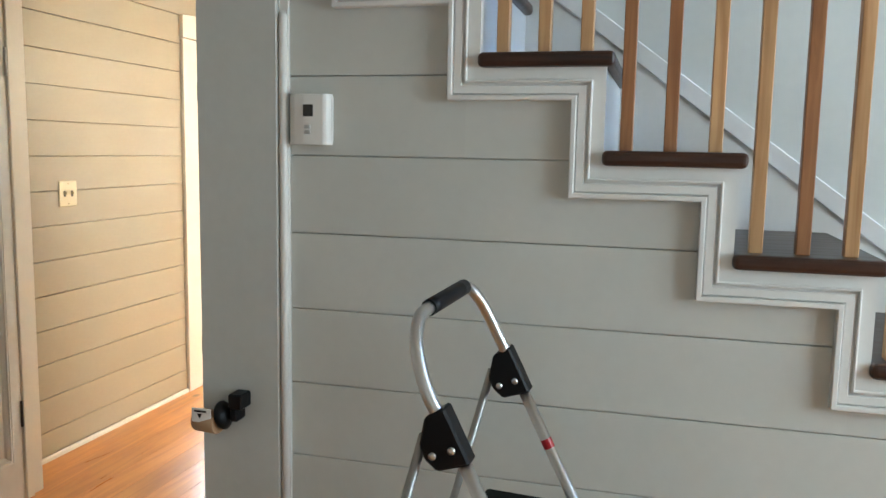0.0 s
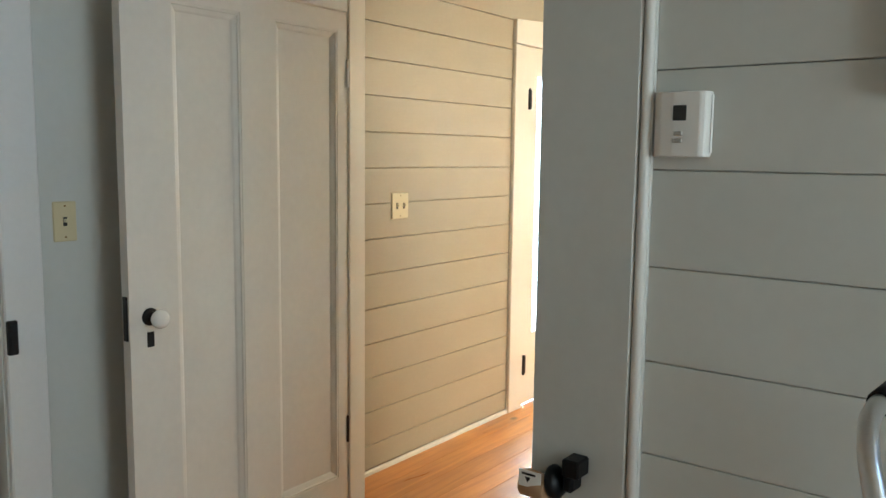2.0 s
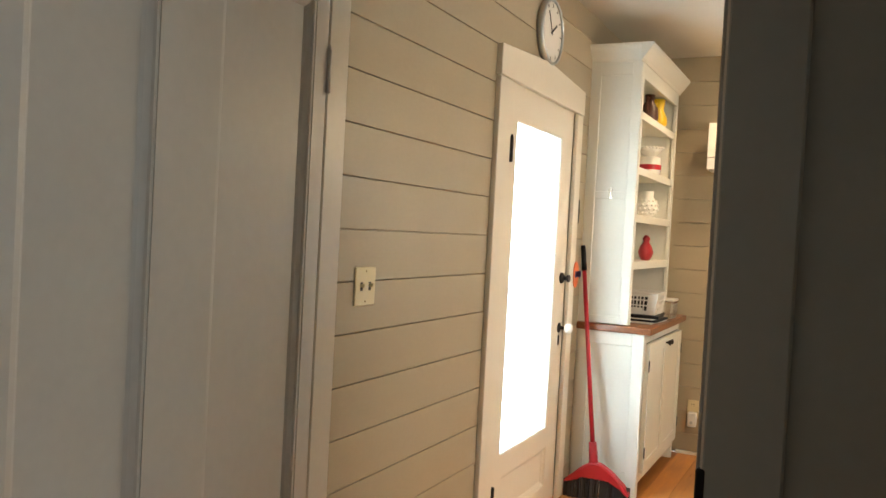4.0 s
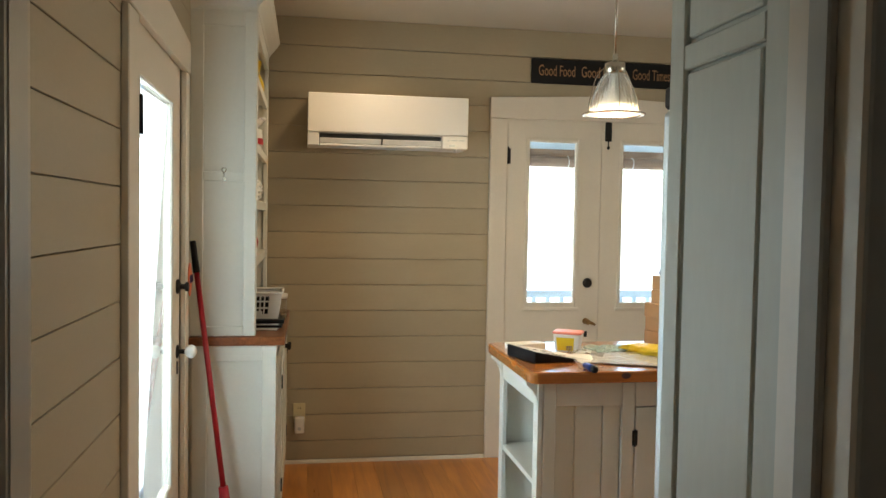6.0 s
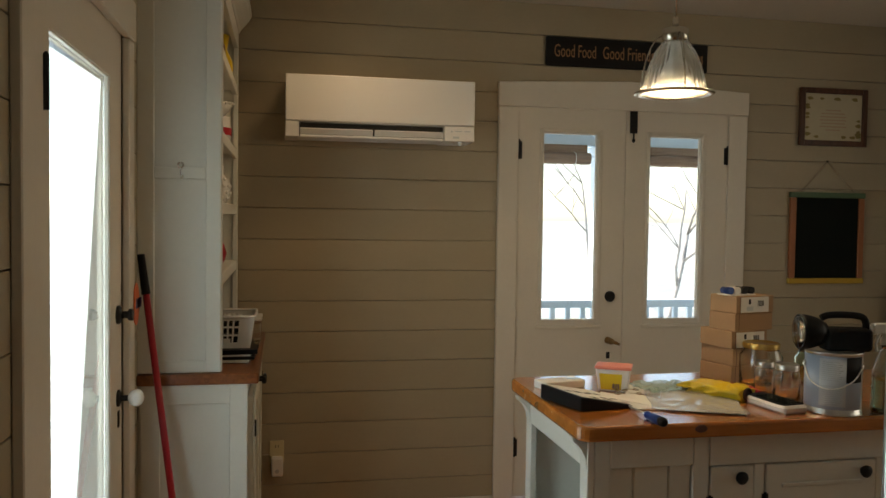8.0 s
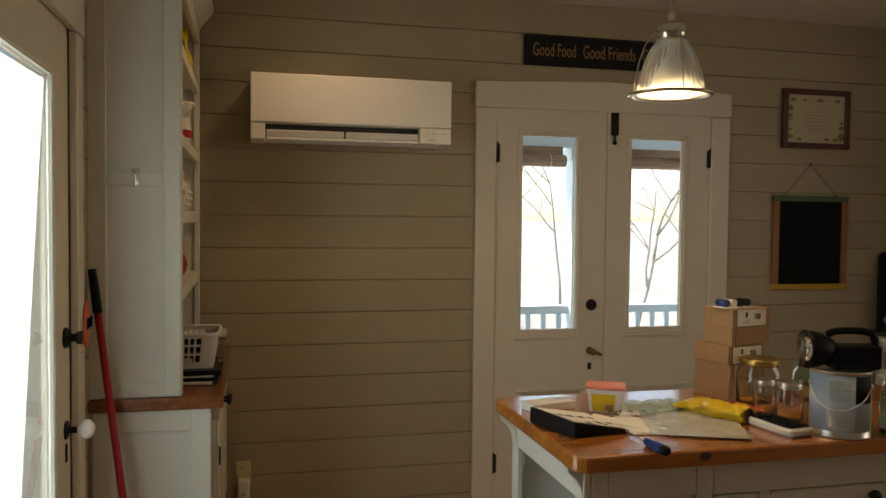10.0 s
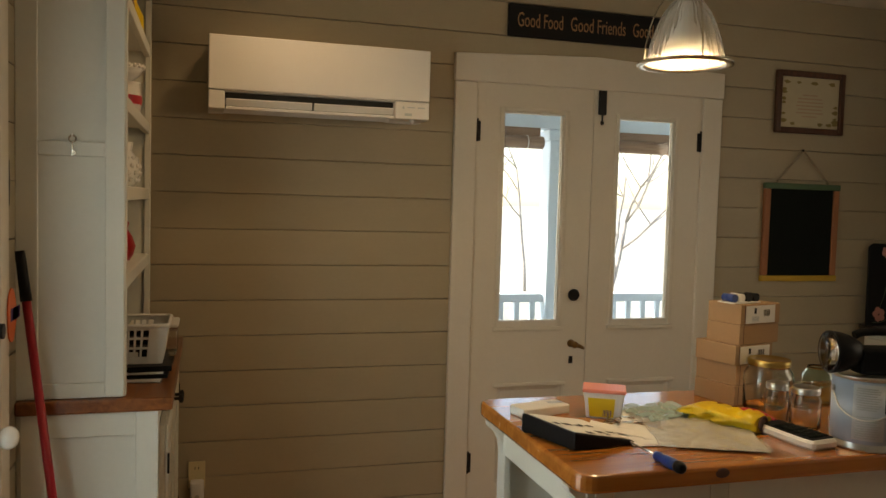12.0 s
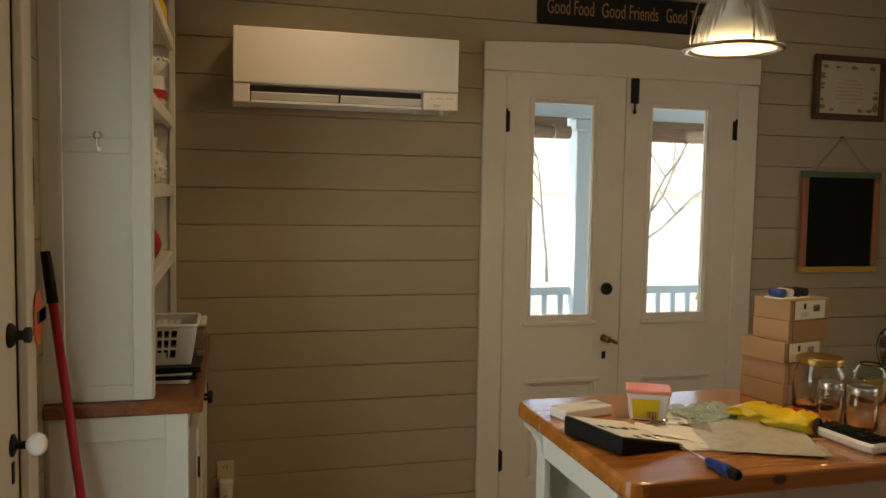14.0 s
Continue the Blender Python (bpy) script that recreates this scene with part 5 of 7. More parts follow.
lathe(b, [(0.066, 0.024), (0.058, 0.05), (0.036, 0.09), (0.018, 0.12), (0.018, 0.16)], Matrix.Translation((PX, PY, PZ)), 24)
part("bulb_neck", b, M_WHITE, pend, "white bulb neck")
b = bmesh.new()
lathe(b, [(0.002, 0.008), (0.04, 0.010), (0.062, 0.016), (0.066, 0.0235), (0.002, 0.0238)], Matrix.Translation((PX, PY, PZ)), 24, False)
bulb = part("bulb", b, emit("lit_bulb", (1.0, 0.80, 0.50), 1.1), pend, "lit reflector bulb")
bulb.visible_shadow = False

dl2 = thing("downlight", "lit round recessed ceiling downlight with white trim", "ceiling light")
b = bmesh.new()
lathe(b, [(0.075, 0), (0.088, -0.002), (0.092, -0.006), (0.078, -0.008), (0.072, -0.002)], Matrix.Translation((0.80, 4.36, CEIL)), 32, False)
part("trim_ring", b, M_WHITE, dl2, "white trim ring")
b = bmesh.new()
lathe(b, [(0.071, -0.001), (0.071, -0.0025)], Matrix.Translation((0.80, 4.36, CEIL)), 32)
part("lens", b, emit("lit_lens", (1.0, 0.88, 0.70), 0.8), dl2, "glowing lens")

clock = thing("wall_clock", "round white wall clock above the side door", "clock")
CK = Matrix.Translation((0.0, 3.15, 2.292)) @ Matrix.Rotation(radians(90), 4, "Y")
b = bmesh.new()
lathe(b, [(0.13, 0), (0.148, 0.004), (0.152, 0.02), (0.146, 0.032), (0.138, 0.034), (0.134, 0.026)], CK, 40, False)
part("rim", b, M_STEEL, clock, "grey metal rim")
b = bmesh.new()
lathe(b, [(0.138, 0.0), (0.138, 0.022)], CK, 40)
part("dial", b, M_WHITE, clock, "white dial")
for ang, ln, w in ((0.6, 0.075, 0.005), (2.1, 0.10, 0.0035)):
    b = bmesh.new()
    bx(b, -w, w, -0.012, ln, 0.023, 0.0245, m=CK @ Matrix.Rotation(ang, 4, "Z"))
    part("hand", b, M_INK, clock, "black hand")
for k in range(12):
    b = bmesh.new()
    bx(b, -0.0025, 0.0025, 0.112, 0.128, 0.0222, 0.0232, m=CK @ Matrix.Rotation(k * math.pi / 6, 4, "Z"))
    part("hour_mark", b, M_INK, clock)

out = thing("wall_outlet", "ivory wall outlet with a white plug-in unit", "outlet")
box_part("plate", 0.427, 0.497, 4.992, 4.9995, 0.238, 0.352, M_IVORY, out, "ivory cover plate", 0.002)
for dx in (-0.007, 0.007):
    b = bmesh.new()
    bx(b, 0.462 + dx - 0.0015, 0.462 + dx + 0.0015, 4.9905, 4.9925, 0.319, 0.331)
    part("slot", b, M_DARKSLOT, out)
plug = thing("plug_in_unit", "small white plug-in unit in the wall outlet", "plug")
b = bmesh.new()
bx(b, 0.436, 0.492, 4.945, 4.9915, 0.186, 0.280, 0.01, 3)
part("body", b, M_WHITE, plug)
b = bmesh.new()
lathe(b, [(0.010, 0), (0.010, 0.002)], Matrix.Translation((0.464, 4.945, 0.215)) @ Matrix.Rotation(radians(90), 4, "X"), 16)
part("button", b, M_STEEL, plug, "small round button")

# broom leaning in the corner by the hutch
broom = thing("broom", "red angle broom with charcoal bristles leaning beside the hutch", "broom")
b = bmesh.new()
B0, B1 = Vector((0.168, 3.738, 0.24)), Vector((0.034, 3.836, 1.205))
tube(b, [B0, B1], 0.0115, 12)
part("handle", b, M_RED, broom, "red metal handle")
b = bmesh.new()
d = (B1 - B0).normalized()
tube(b, [B1 - d * 0.02, B1 + d * 0.03, B1 + d * 0.10, B1 + d * 0.115], 0.0145, 12, r1=0.012)
part("hand_grip", b, M_BPLAS, broom, "black hand grip")
b = bmesh.new()
tube(b, [B0 + d * 0.06, B0 - d * 0.03, B0 - d * 0.06], 0.02, 12, r1=0.026)
part("socket", b, M_RED, broom, "red socket")
hb = [(0.02, 0.075), (0.045, 0.105), (0.11, 0.165), (0.165, 0.20), (0.215, 0.20), (0.275, 0.165), (0.345, 0.105), (0.375, 0.06), (0.36, 0.055), (0.32, 0.085), (0.26, 0.115), (0.13, 0.115), (0.07, 0.085)]
b = bmesh.new()
prism(b, hb, "xz", 3.70, 3.752, 0.008)
part("head", b, M_RED, broom, "red curved head")
b = bmesh.new()
rng = random.Random(11)
for k in range(150):
    u = rng.random()
    x = 0.03 + 0.335 * u
    ztop = 0.09 + 0.03 * math.sin(u * math.pi)
    yy = 3.705 + 0.042 * rng.random()
    bx(b, -0.004, 0.004, -0.003, 0.003, 0, 1, m=Matrix.Translation((x, yy, 0.003)) @ Matrix.Diagonal((1, 1, ztop, 1)))
part("bristles", b, M_BRISTLE, broom, "charcoal bristles")

# key on the hutch side, orange tag by the door
key = thing("hanging_key", "small silver key on a hook on the hutch", "key")
b = bmesh.new()
tube(b, [(0.141 + 0.009 * math.cos(q), 3.8815, 1.622 + 0.009 * math.sin(q)) for q in [k * math.pi / 6 for k in range(12)]], 0.0025, 6, True)
bx(b, 0.139, 0.143, 3.8802, 3.8822, 1.575, 1.614)
bx(b, 0.143, 0.150, 3.8802, 3.8822, 1.578, 1.590)
part("key", b, M_NICKEL, key)
b = bmesh.new()
tube(b, [(0.141, 3.8825, 1.635), (0.141, 3.875, 1.634), (0.141, 3.876, 1.625)], 0.002, 6)
part("hook", b, M_WHITE, key, "white hook")
tag = thing("door_tag", "orange card tag with purple marks hanging beside the door", "tag")
b = bmesh.new()
prism(b, [(3.722 + 0.046 * math.cos(q) * (1 + 0.1 * math.cos(3 * q)), 1.165 + 0.068 * math.sin(q)) for q in [k * math.pi / 10 for k in range(20)]], "yz", 0.0235, 0.0265)
part("card", b, M_ORANGE, tag, "orange card")
b = bmesh.new()
for k in range(3):
    bx(b, 0.0267, 0.0273, 3.704 + k * 0.017, 3.771 + k * 0.017, 1.15, 1.182)
part("marks", b, M_PURPLE, tag, "purple marks")

# ---- things on the hutch ----
def bowl(name, label, x, y, z, r, h, material, category="bowl"):
    root = thing(name, label, category)
    b = bmesh.new()
    pr = [(r * 0.4, 0), (r * 0.45, 0.004), (r * 0.75, h * 0.4), (r, h), (r * 0.97, h), (r * 0.72, h * 0.42), (r * 0.4, 0.008)]
    lathe(b, pr, Matrix.Translation((x, y, z)), 28)
    part("body", b, material, root)
    b = bmesh.new()
    for k in range(22):
        a = 2 * math.pi * k / 22
        bmesh.ops.create_uvsphere(b, u_segments=6, v_segments=4, radius=r * 0.11, matrix=Matrix.Translation((x + r * 0.95 * math.cos(a), y + r * 0.95 * math.sin(a), z + h * 0.97)))
    part("scalloped_rim", b, material, root, "scalloped rim")
    return root


M_MILK = mat("milk_glass", (0.80, 0.79, 0.75), 0.12, var=0.02, bump=0.0)
bowl("milk_glass_bowl", "white scalloped milk glass bowl on a shelf", 0.205, 4.50, 1.862, 0.075, 0.055, M_MILK)
stack = thing("shelf_pot", "white ceramic pot with red mark on a shelf", "pot")
b = bmesh.new()
lathe(b, [(0.05, 0), (0.062, 0.006), (0.066, 0.05), (0.06, 0.1), (0.064, 0.105), (0.058, 0.105), (0.05, 0.02)], Matrix.Translation((0.205, 4.50, 1.755)), 24)
part("body", b, M_MILK, stack)
b = bmesh.new()
lathe(b, [(0.0672, 0.03), (0.0676, 0.05), (0.067, 0.06)], Matrix.Translation((0.205, 4.50, 1.755)), 24, False)
part("band", b, M_RED, stack, "red band")
pit = thing("milk_glass_pitcher", "white milk glass hobnail pitcher on a shelf", "pitcher")
b = bmesh.new()
lathe(b, [(0.045, 0), (0.06, 0.01), (0.075, 0.05), (0.07, 0.09), (0.045, 0.125), (0.05, 0.155), (0.046, 0.155), (0.04, 0.12)], Matrix.Translation((0.195, 4.48, 1.50)), 24)
part("body", b, M_MILK, pit)
b = bmesh.new()
for j in range(4):
    for k in range(16):
        a = 2 * math.pi * (k + 0.5 * (j % 2)) / 16
        r = (0.066, 0.074, 0.072, 0.062)[j]
        bmesh.ops.create_uvsphere(b, u_segments=6, v_segments=4, radius=0.009, matrix=Matrix.Translation((0.195 + r * math.cos(a), 4.48 + r * math.sin(a), 1.525 + j * 0.024)))
part("hobnails", b, M_MILK, pit, "raised hobnails")
b = bmesh.new()
tube(b, arc((0.20, 4.53, 1.60), (0.20, 4.64, 1.60), (0.20, 4.545, 1.54)), 0.007, 8)
part("handle", b, M_BPLAS, pit, "dark handle")
rc = thing("rooster_figure", "small red and orange glass figure on a shelf", "figurine")
b = bmesh.new()
lathe(b, [(0.03, 0), (0.045, 0.02), (0.055, 0.05), (0.04, 0.085), (0.02, 0.11), (0.028, 0.13), (0.01, 0.15)], Matrix.Translation((0.21, 4.50, 1.245)) @ Matrix.Diagonal((0.8, 1.2, 1, 1)), 20)
tagged(part("figure", b, M_RED, rc))
ylw = thing("yellow_pitcher", "yellow ceramic pitcher on the top shelf", "pitcher")
b = bmesh.new()
lathe(b, [(0.04, 0), (0.06, 0.02), (0.058, 0.06), (0.035, 0.11), (0.045, 0.17), (0.04, 0.17), (0.03, 0.11)], Matrix.Translation((0.21, 4.60, 2.05)), 24)
part("body", b, M_YELLOW, ylw)
b = bmesh.new()
tube(b, arc((0.21, 4.565, 2.19), (0.21, 4.50, 2.20), (0.21, 4.545, 2.09)), 0.008, 8)
part("handle", b, M_YELLOW, ylw)
dk = thing("dark_jug", "dark glazed jug on the top shelf", "jug")
b = bmesh.new()
lathe(b, [(0.04, 0), (0.055, 0.03), (0.05, 0.09), (0.025, 0.13), (0.03, 0.17), (0.024, 0.17)], Matrix.Translation((0.20, 4.42, 2.05)), 20)
part("body", b, M_BROWN, dk)
b = bmesh.new()
tube(b, arc((0.20, 4.395, 2.20), (0.20, 4.33, 2.2), (0.20, 4.37, 2.11)), 0.006, 8)
part("handle", b, M_BROWN, dk)

basket = thing("plastic_basket", "white plastic slotted basket with dark things inside on the worktop", "basket")
GX0, GX1, GY0, GY1, GZ0, GZ1 = 0.10, 0.383, 4.095, 4.325, 0.954, 1.078


def basket_taper(bm):
    cx, cy = (GX0 + GX1) / 2, (GY0 + GY1) / 2
    for v in bm.verts:
        f = 1 - 0.13 * (GZ1 - v.co.z) / (GZ1 - GZ0)
        v.co.x, v.co.y = cx + (v.co.x - cx) * f, cy + (v.co.y - cy) * f


b = bmesh.new()
bx(b, GX0, GX1, GY0, GY1, GZ0, GZ0 + 0.004)
ZB = (GZ0 + 0.004, GZ0 + 0.022, GZ0 + 0.046, GZ0 + 0.053, GZ0 + 0.077, GZ0 + 0.084, GZ0 + 0.106, GZ1 - 0.008)
for yy in (GY0, GY1 - 0.003):
    for z0, z1 in zip(ZB[::2], ZB[1::2]):
        bx(b, GX0, GX1, yy, yy + 0.003, z0, z1)
    for z0, z1 in zip(ZB[1::2], ZB[2::2]):
        bx(b, GX0, GX0 + 0.045, yy, yy + 0.003, z0, z1)
        bx(b, GX1 - 0.055, GX1, yy, yy + 0.003, z0, z1)
        for k in range(1, 9):
            x = GX0 + 0.045 + (GX1 - GX0 - 0.1) * k / 9
            bx(b, x - 0.0035, x + 0.0035, yy, yy + 0.003, z0, z1)
for xx in (GX0, GX1 - 0.003):
    for z0, z1 in zip(ZB[::2], ZB[1::2]):
        bx(b, xx, xx + 0.003, GY0 + 0.003, GY1 - 0.003, z0, z1)
    for z0, z1 in zip(ZB[1::2], ZB[2::2]):
        for y0, y1 in ((GY0 + 0.003, GY0 + 0.05), (GY1 - 0.05, GY1 - 0.003)):
            bx(b, xx, xx + 0.003, y0, y1, z0, z1)
        for k in range(1, 6):
            y = GY0 + 0.05 + (GY1 - GY0 - 0.1) * k / 6
            bx(b, xx, xx + 0.003, y - 0.0035, y + 0.0035, z0, z1)
basket_taper(b)
part("slotted_body", b, M_WHITE, basket, "white slotted body")
b = bmesh.new()
tube(b, [(GX0 + 0.02, GY0, GZ1 - 0.004), (GX1 - 0.02, GY0, GZ1 - 0.004), (GX1 - 0.005, GY0 + 0.006, GZ1 - 0.004), (GX1, GY0 + 0.02, GZ1 - 0.004), (GX1, GY1 - 0.02, GZ1 - 0.004), (GX1 - 0.005, GY1 - 0.006, GZ1 - 0.004), (GX1 - 0.02, GY1, GZ1 - 0.004), (GX0 + 0.02, GY1, GZ1 - 0.004), (GX0 + 0.005, GY1 - 0.006, GZ1 - 0.004), (GX0, GY1 - 0.02, GZ1 - 0.004), (GX0, GY0 + 0.02, GZ1 - 0.004), (GX0 + 0.005, GY0 + 0.006, GZ1 - 0.004)], 0.006, 8, True)
part("rim", b, M_WHITE, basket, "white rim")
for k in range(3):
    o = thing("small_black_box", "small black box lying in the white basket", "box")
    b = bmesh.new()
    bx(b, GX0 + 0.03 + 0.02 * k, GX1 - 0.06 + 0.01 * k, GY0 + 0.028 + 0.06 * k, GY0 + 0.08 + 0.06 * k, GZ0 + 0.0045, GZ0 + 0.05 + 0.018 * k, 0.006)
    part("body", b, M_BPLAS, o)
    b = bmesh.new()
    bx(b, GX0 + 0.05 + 0.02 * k, GX1 - 0.09 + 0.01 * k, GY0 + 0.0265 + 0.06 * k, GY0 + 0.0279 + 0.06 * k, GZ0 + 0.02, GZ0 + 0.035)
    part("label", b, M_PAPER, o, "white label")
for k, (zz, dx, mt, nm, lb) in enumerate(((0.9085, 0.0, M_PAPER, "magazine", "white magazine lying on the worktop under the basket"), (0.9185, 0.012, M_BPLAS, "folder", "black folder lying under the basket"), (0.9305, -0.01, M_PAPER, "envelope", "white envelope lying under the basket"), (0.9365, 0.006, M_BPLAS, "black_bag", "folded black bag under the basket"))):
    o = thing(nm, lb, "paper" if mt is M_PAPER else "folder")
    b = bmesh.new()
    th = (0.009, 0.011, 0.005, 0.017)[k]
    bx(b, -0.13, 0.14, -0.15, 0.15, 0, th, 0.001, m=Matrix.Translation((0.235 + dx, 4.21, zz)) @ Matrix.Rotation(0.06 * (k - 1.5), 4, "Z"))
    part("sheet" if mt is M_PAPER else "cover", b, mt, o)
cont = thing("clear_tub", "clear plastic tub on the worktop", "container")
b = bmesh.new()
bx(b, 0.24, 0.395, 4.46, 4.62, 0.9085, 1.01, 0.012, 2)
part("tub", b, glass("frosted_plastic", (0.93, 0.93, 0.92), 0.25, 1.3), cont, "clear plastic body")
box_part("lid", 0.235, 0.40, 4.455, 4.625, 1.0105, 1.024, M_WHITE, cont, "pale lid", 0.004)

# ---- things in and beside the china cabinet ----
M_TREEN = mat("dark_dishes", (0.10, 0.08, 0.06), 0.4)
for zz, items in ((1.371, 4), (1.686, 4), (1.941, 3)):
    for k in range(items):
        y = 4.80 - k * 0.2
        o = thing("dish", "white dish standing behind cabinet glass", "dish", "dishes in the china cabinet")
        b = bmesh.new()
        lathe(b, [(0.03, 0), (0.04, 0.01), (0.055 + 0.01 * (k % 2), 0.06 + 0.02 * (k % 3)), (0.05, 0.06 + 0.02 * (k % 3)), (0.03, 0.012)], Matrix.Translation((4.36, y, zz)), 18)
        part("body", b, M_MILK if (k + int(zz * 10)) % 2 else M_TREEN, o)
        b = bmesh.new()
        lathe(b, [(0.032, 0), (0.034, 0.003)], Matrix.Translation((4.36, y, zz)), 18)
        part("foot", b, M_MILK, o)
flt = thing("floral_tray", "black tray painted with pink flowers leaning against the wall", "tray")
mt = Matrix.Translation((4.02, 4.905, 0.8885)) @ Matrix.Rotation(radians(-9), 4, "X")
b = bmesh.new()
prism(b, [(-0.19, 0.0), (0.19, 0.0), (0.19, 0.40), (0.16, 0.435), (-0.10, 0.44), (-0.13, 0.42)], "xz", 0.0, 0.012, 0.004)
b.transform(mt)
part("board", b, M_BPLAS, flt, "black tray")
M_PINK = mat("pink_petals", (0.55, 0.25, 0.22), 0.5)
M_LEAF = mat("dull_green_leaf", (0.08, 0.12, 0.07), 0.5)
for cx, cz, r in ((0.12, 0.22, 0.05), (-0.10, 0.06, 0.045), (-0.02, 0.39, 0.035), (0.15, 0.30, 0.03)):
    b = bmesh.new()
    for k in range(5):
        a = k * 2 * math.pi / 5 + cx * 20
        prism(b, [(cx + r * 0.5 * math.cos(a) + r * 0.42 * math.cos(q), cz + r * 0.5 * math.sin(a) + r * 0.42 * math.sin(q)) for q in [j * math.pi / 4 for j in range(8)]], "xz", -0.0012 - 0.0001 * k, -0.0002)
    b.transform(mt)
    part("flower", b, M_PINK, flt, "painted pink flower")
for pts in (((-0.02, 0.0, 0.38), (0.0, 0.0, 0.25), (-0.09, 0.0, 0.10)), ((0.12, 0.0, 0.40), (0.04, 0.0, 0.30), (0.10, 0.0, 0.15)), ((-0.15, 0, 0.02), (-0.05, 0, 0.0), (0.02, 0, 0.10))):
    b = bmesh.new()
    tube(b, [Vector((p.x, -0.0008, p.z)) for p in arc(*pts)], 0.0018, 5)
    b.transform(mt)
    part("stem", b, M_LEAF, flt, "painted green stem")

# ---- things on the island ----
# laid out on a table top of height T, then set down together on the island
T = 0.8655
built_before = set(bpy.data.objects)
tray = thing("paper_tray", "black wedge-shaped tray with a printed sheet on the island", "tray")
A, B, C, D = (1.335, 3.535), (1.40, 3.335), (1.585, 3.355), (1.53, 3.565)
b = bmesh.new()
lo = [b.verts.new((x, y, T)) for x, y in (A, B, C, D)]
hi = [b.verts.new((x, y, T + h)) for (x, y), h in zip((A, B, C, D), (0.050, 0.046, 0.010, 0.014))]
b.faces.new(lo)
b.faces.new(hi)
for i in range(4):
    b.faces.new((lo[i], lo[(i + 1) % 4], hi[(i + 1) % 4], hi[i]))
bmesh.ops.recalc_face_normals(b, faces=b.faces[:])
bmesh.ops.bevel(b, geom=b.edges[:], offset=0.004, segments=2, profile=0.5, affect="EDGES")
part("body", b, M_BPLAS, tray)


def on_tray(u, v, lift):
    p = [Vector((*q, T + h)) for q, h in zip((A, B, C, D), (0.050, 0.046, 0.010, 0.014))]
    a, c = p[0].lerp(p[3], u), p[1].lerp(p[2], u)
    return a.lerp(c, v) + Vector((0, 0, lift))


def quad_sheet(fn, u0, u1, v0, v1, l0, l1):
    b = bmesh.new()
    lo = [b.verts.new(fn(u, v, l0)) for u, v in ((u0, v0), (u1, v0), (u1, v1), (u0, v1))]
    hi = [b.verts.new(fn(u, v, l1)) for u, v in ((u0, v0), (u1, v0), (u1, v1), (u0, v1))]
    b.faces.new(lo)
    b.faces.new(hi)
    for i in range(4):
        b.faces.new((lo[i], lo[(i + 1) % 4], hi[(i + 1) % 4], hi[i]))
    bmesh.ops.recalc_face_normals(b, faces=b.faces[:])
    return b


sheet = thing("printed_sheet", "cream sheet with dark brush marks lying on the black tray", "paper")
part("sheet", quad_sheet(on_tray, 0.05, 0.97, 0.05, 0.95, 0.0008, 0.0022), M_PAPER, sheet)
rng = random.Random(5)
for k in range(9):
    u, v = 0.10 + 0.75 * rng.random(), 0.35 + 0.5 * rng.random()
    part("brush_mark", quad_sheet(on_tray, u, u + 0.05 + 0.08 * rng.random(), v, v + 0.05 + 0.05 * rng.random(), 0.0024, 0.003), M_INK, sheet)


def rot_box(name, label, category, cx, cy, z0, sx, sy, sz, ang, material, bev=0.003, group="", partname="body"):
    o = thing(name, label, category, group)
    b = bmesh.new()
    bx(b, -sx / 2, sx / 2, -sy / 2, sy / 2, 0, sz, bev, m=Matrix.Translation((cx, cy, z0)) @ Matrix.Rotation(radians(ang), 4, "Z"))
    part(partname, b, material, o)
    return o


wb = rot_box("white_carton", "small flat white carton lying on the island", "box", 1.46, 3.695, T, 0.17, 0.075, 0.028, 14, M_PAPER)
part("print", quad_sheet(lambda u, v, l: Vector((1.49 + 0.05 * u, 3.70 + 0.02 * v, T + 0.028 + l)), 0, 1, 0, 1, 0.0003, 0.001), M_STEEL, wb, "grey print")

tub = thing("food_tub", "small plastic tub with pink lid and yellow label", "tub")
M_PINKLID = mat("pink_lid", (0.72, 0.24, 0.18), 0.35)
M_TUBW = mat("translucent_tub", (0.72, 0.70, 0.70), 0.3)
tm = Matrix.Translation((1.640, 3.635, T)) @ Matrix.Rotation(radians(-28), 4, "Z")
b = bmesh.new()
lo = [(-0.050, -0.038), (0.050, -0.038), (0.050, 0.038), (-0.050, 0.038)]
va = [b.verts.new(tm @ Vector((x, y, 0))) for x, y in lo]
vb = [b.verts.new(tm @ Vector((x * 1.2, y * 1.2, 0.078))) for x, y in lo]
b.faces.new(va)
b.faces.new(vb)
for i in range(4):
    b.faces.new((va[i], va[(i + 1) % 4], vb[(i + 1) % 4], vb[i]))
bmesh.ops.recalc_face_normals(b, faces=b.faces[:])
bmesh.ops.bevel(b, geom=b.edges[:], offset=0.006, segments=2, profile=0.5, affect="EDGES")
part("body", b, M_TUBW, tub, "whitish plastic body")
b = bmesh.new()
bx(b, -0.064, 0.064, -0.050, 0.050, 0.077, 0.088, 0.005, 2, m=tm)
part("lid", b, M_PINKLID, tub, "pink lid")


def tub_face(side):
    def fn(u, v, l):
        k = 1 + 0.2 * v
        if side == 0:
            return tm @ Vector(((-0.040 + 0.080 * u) * k, -0.0382 * k - l, 0.078 * v))
        return tm @ Vector((-0.0502 * k - l, (-0.030 + 0.060 * u) * k, 0.078 * v))
    return fn


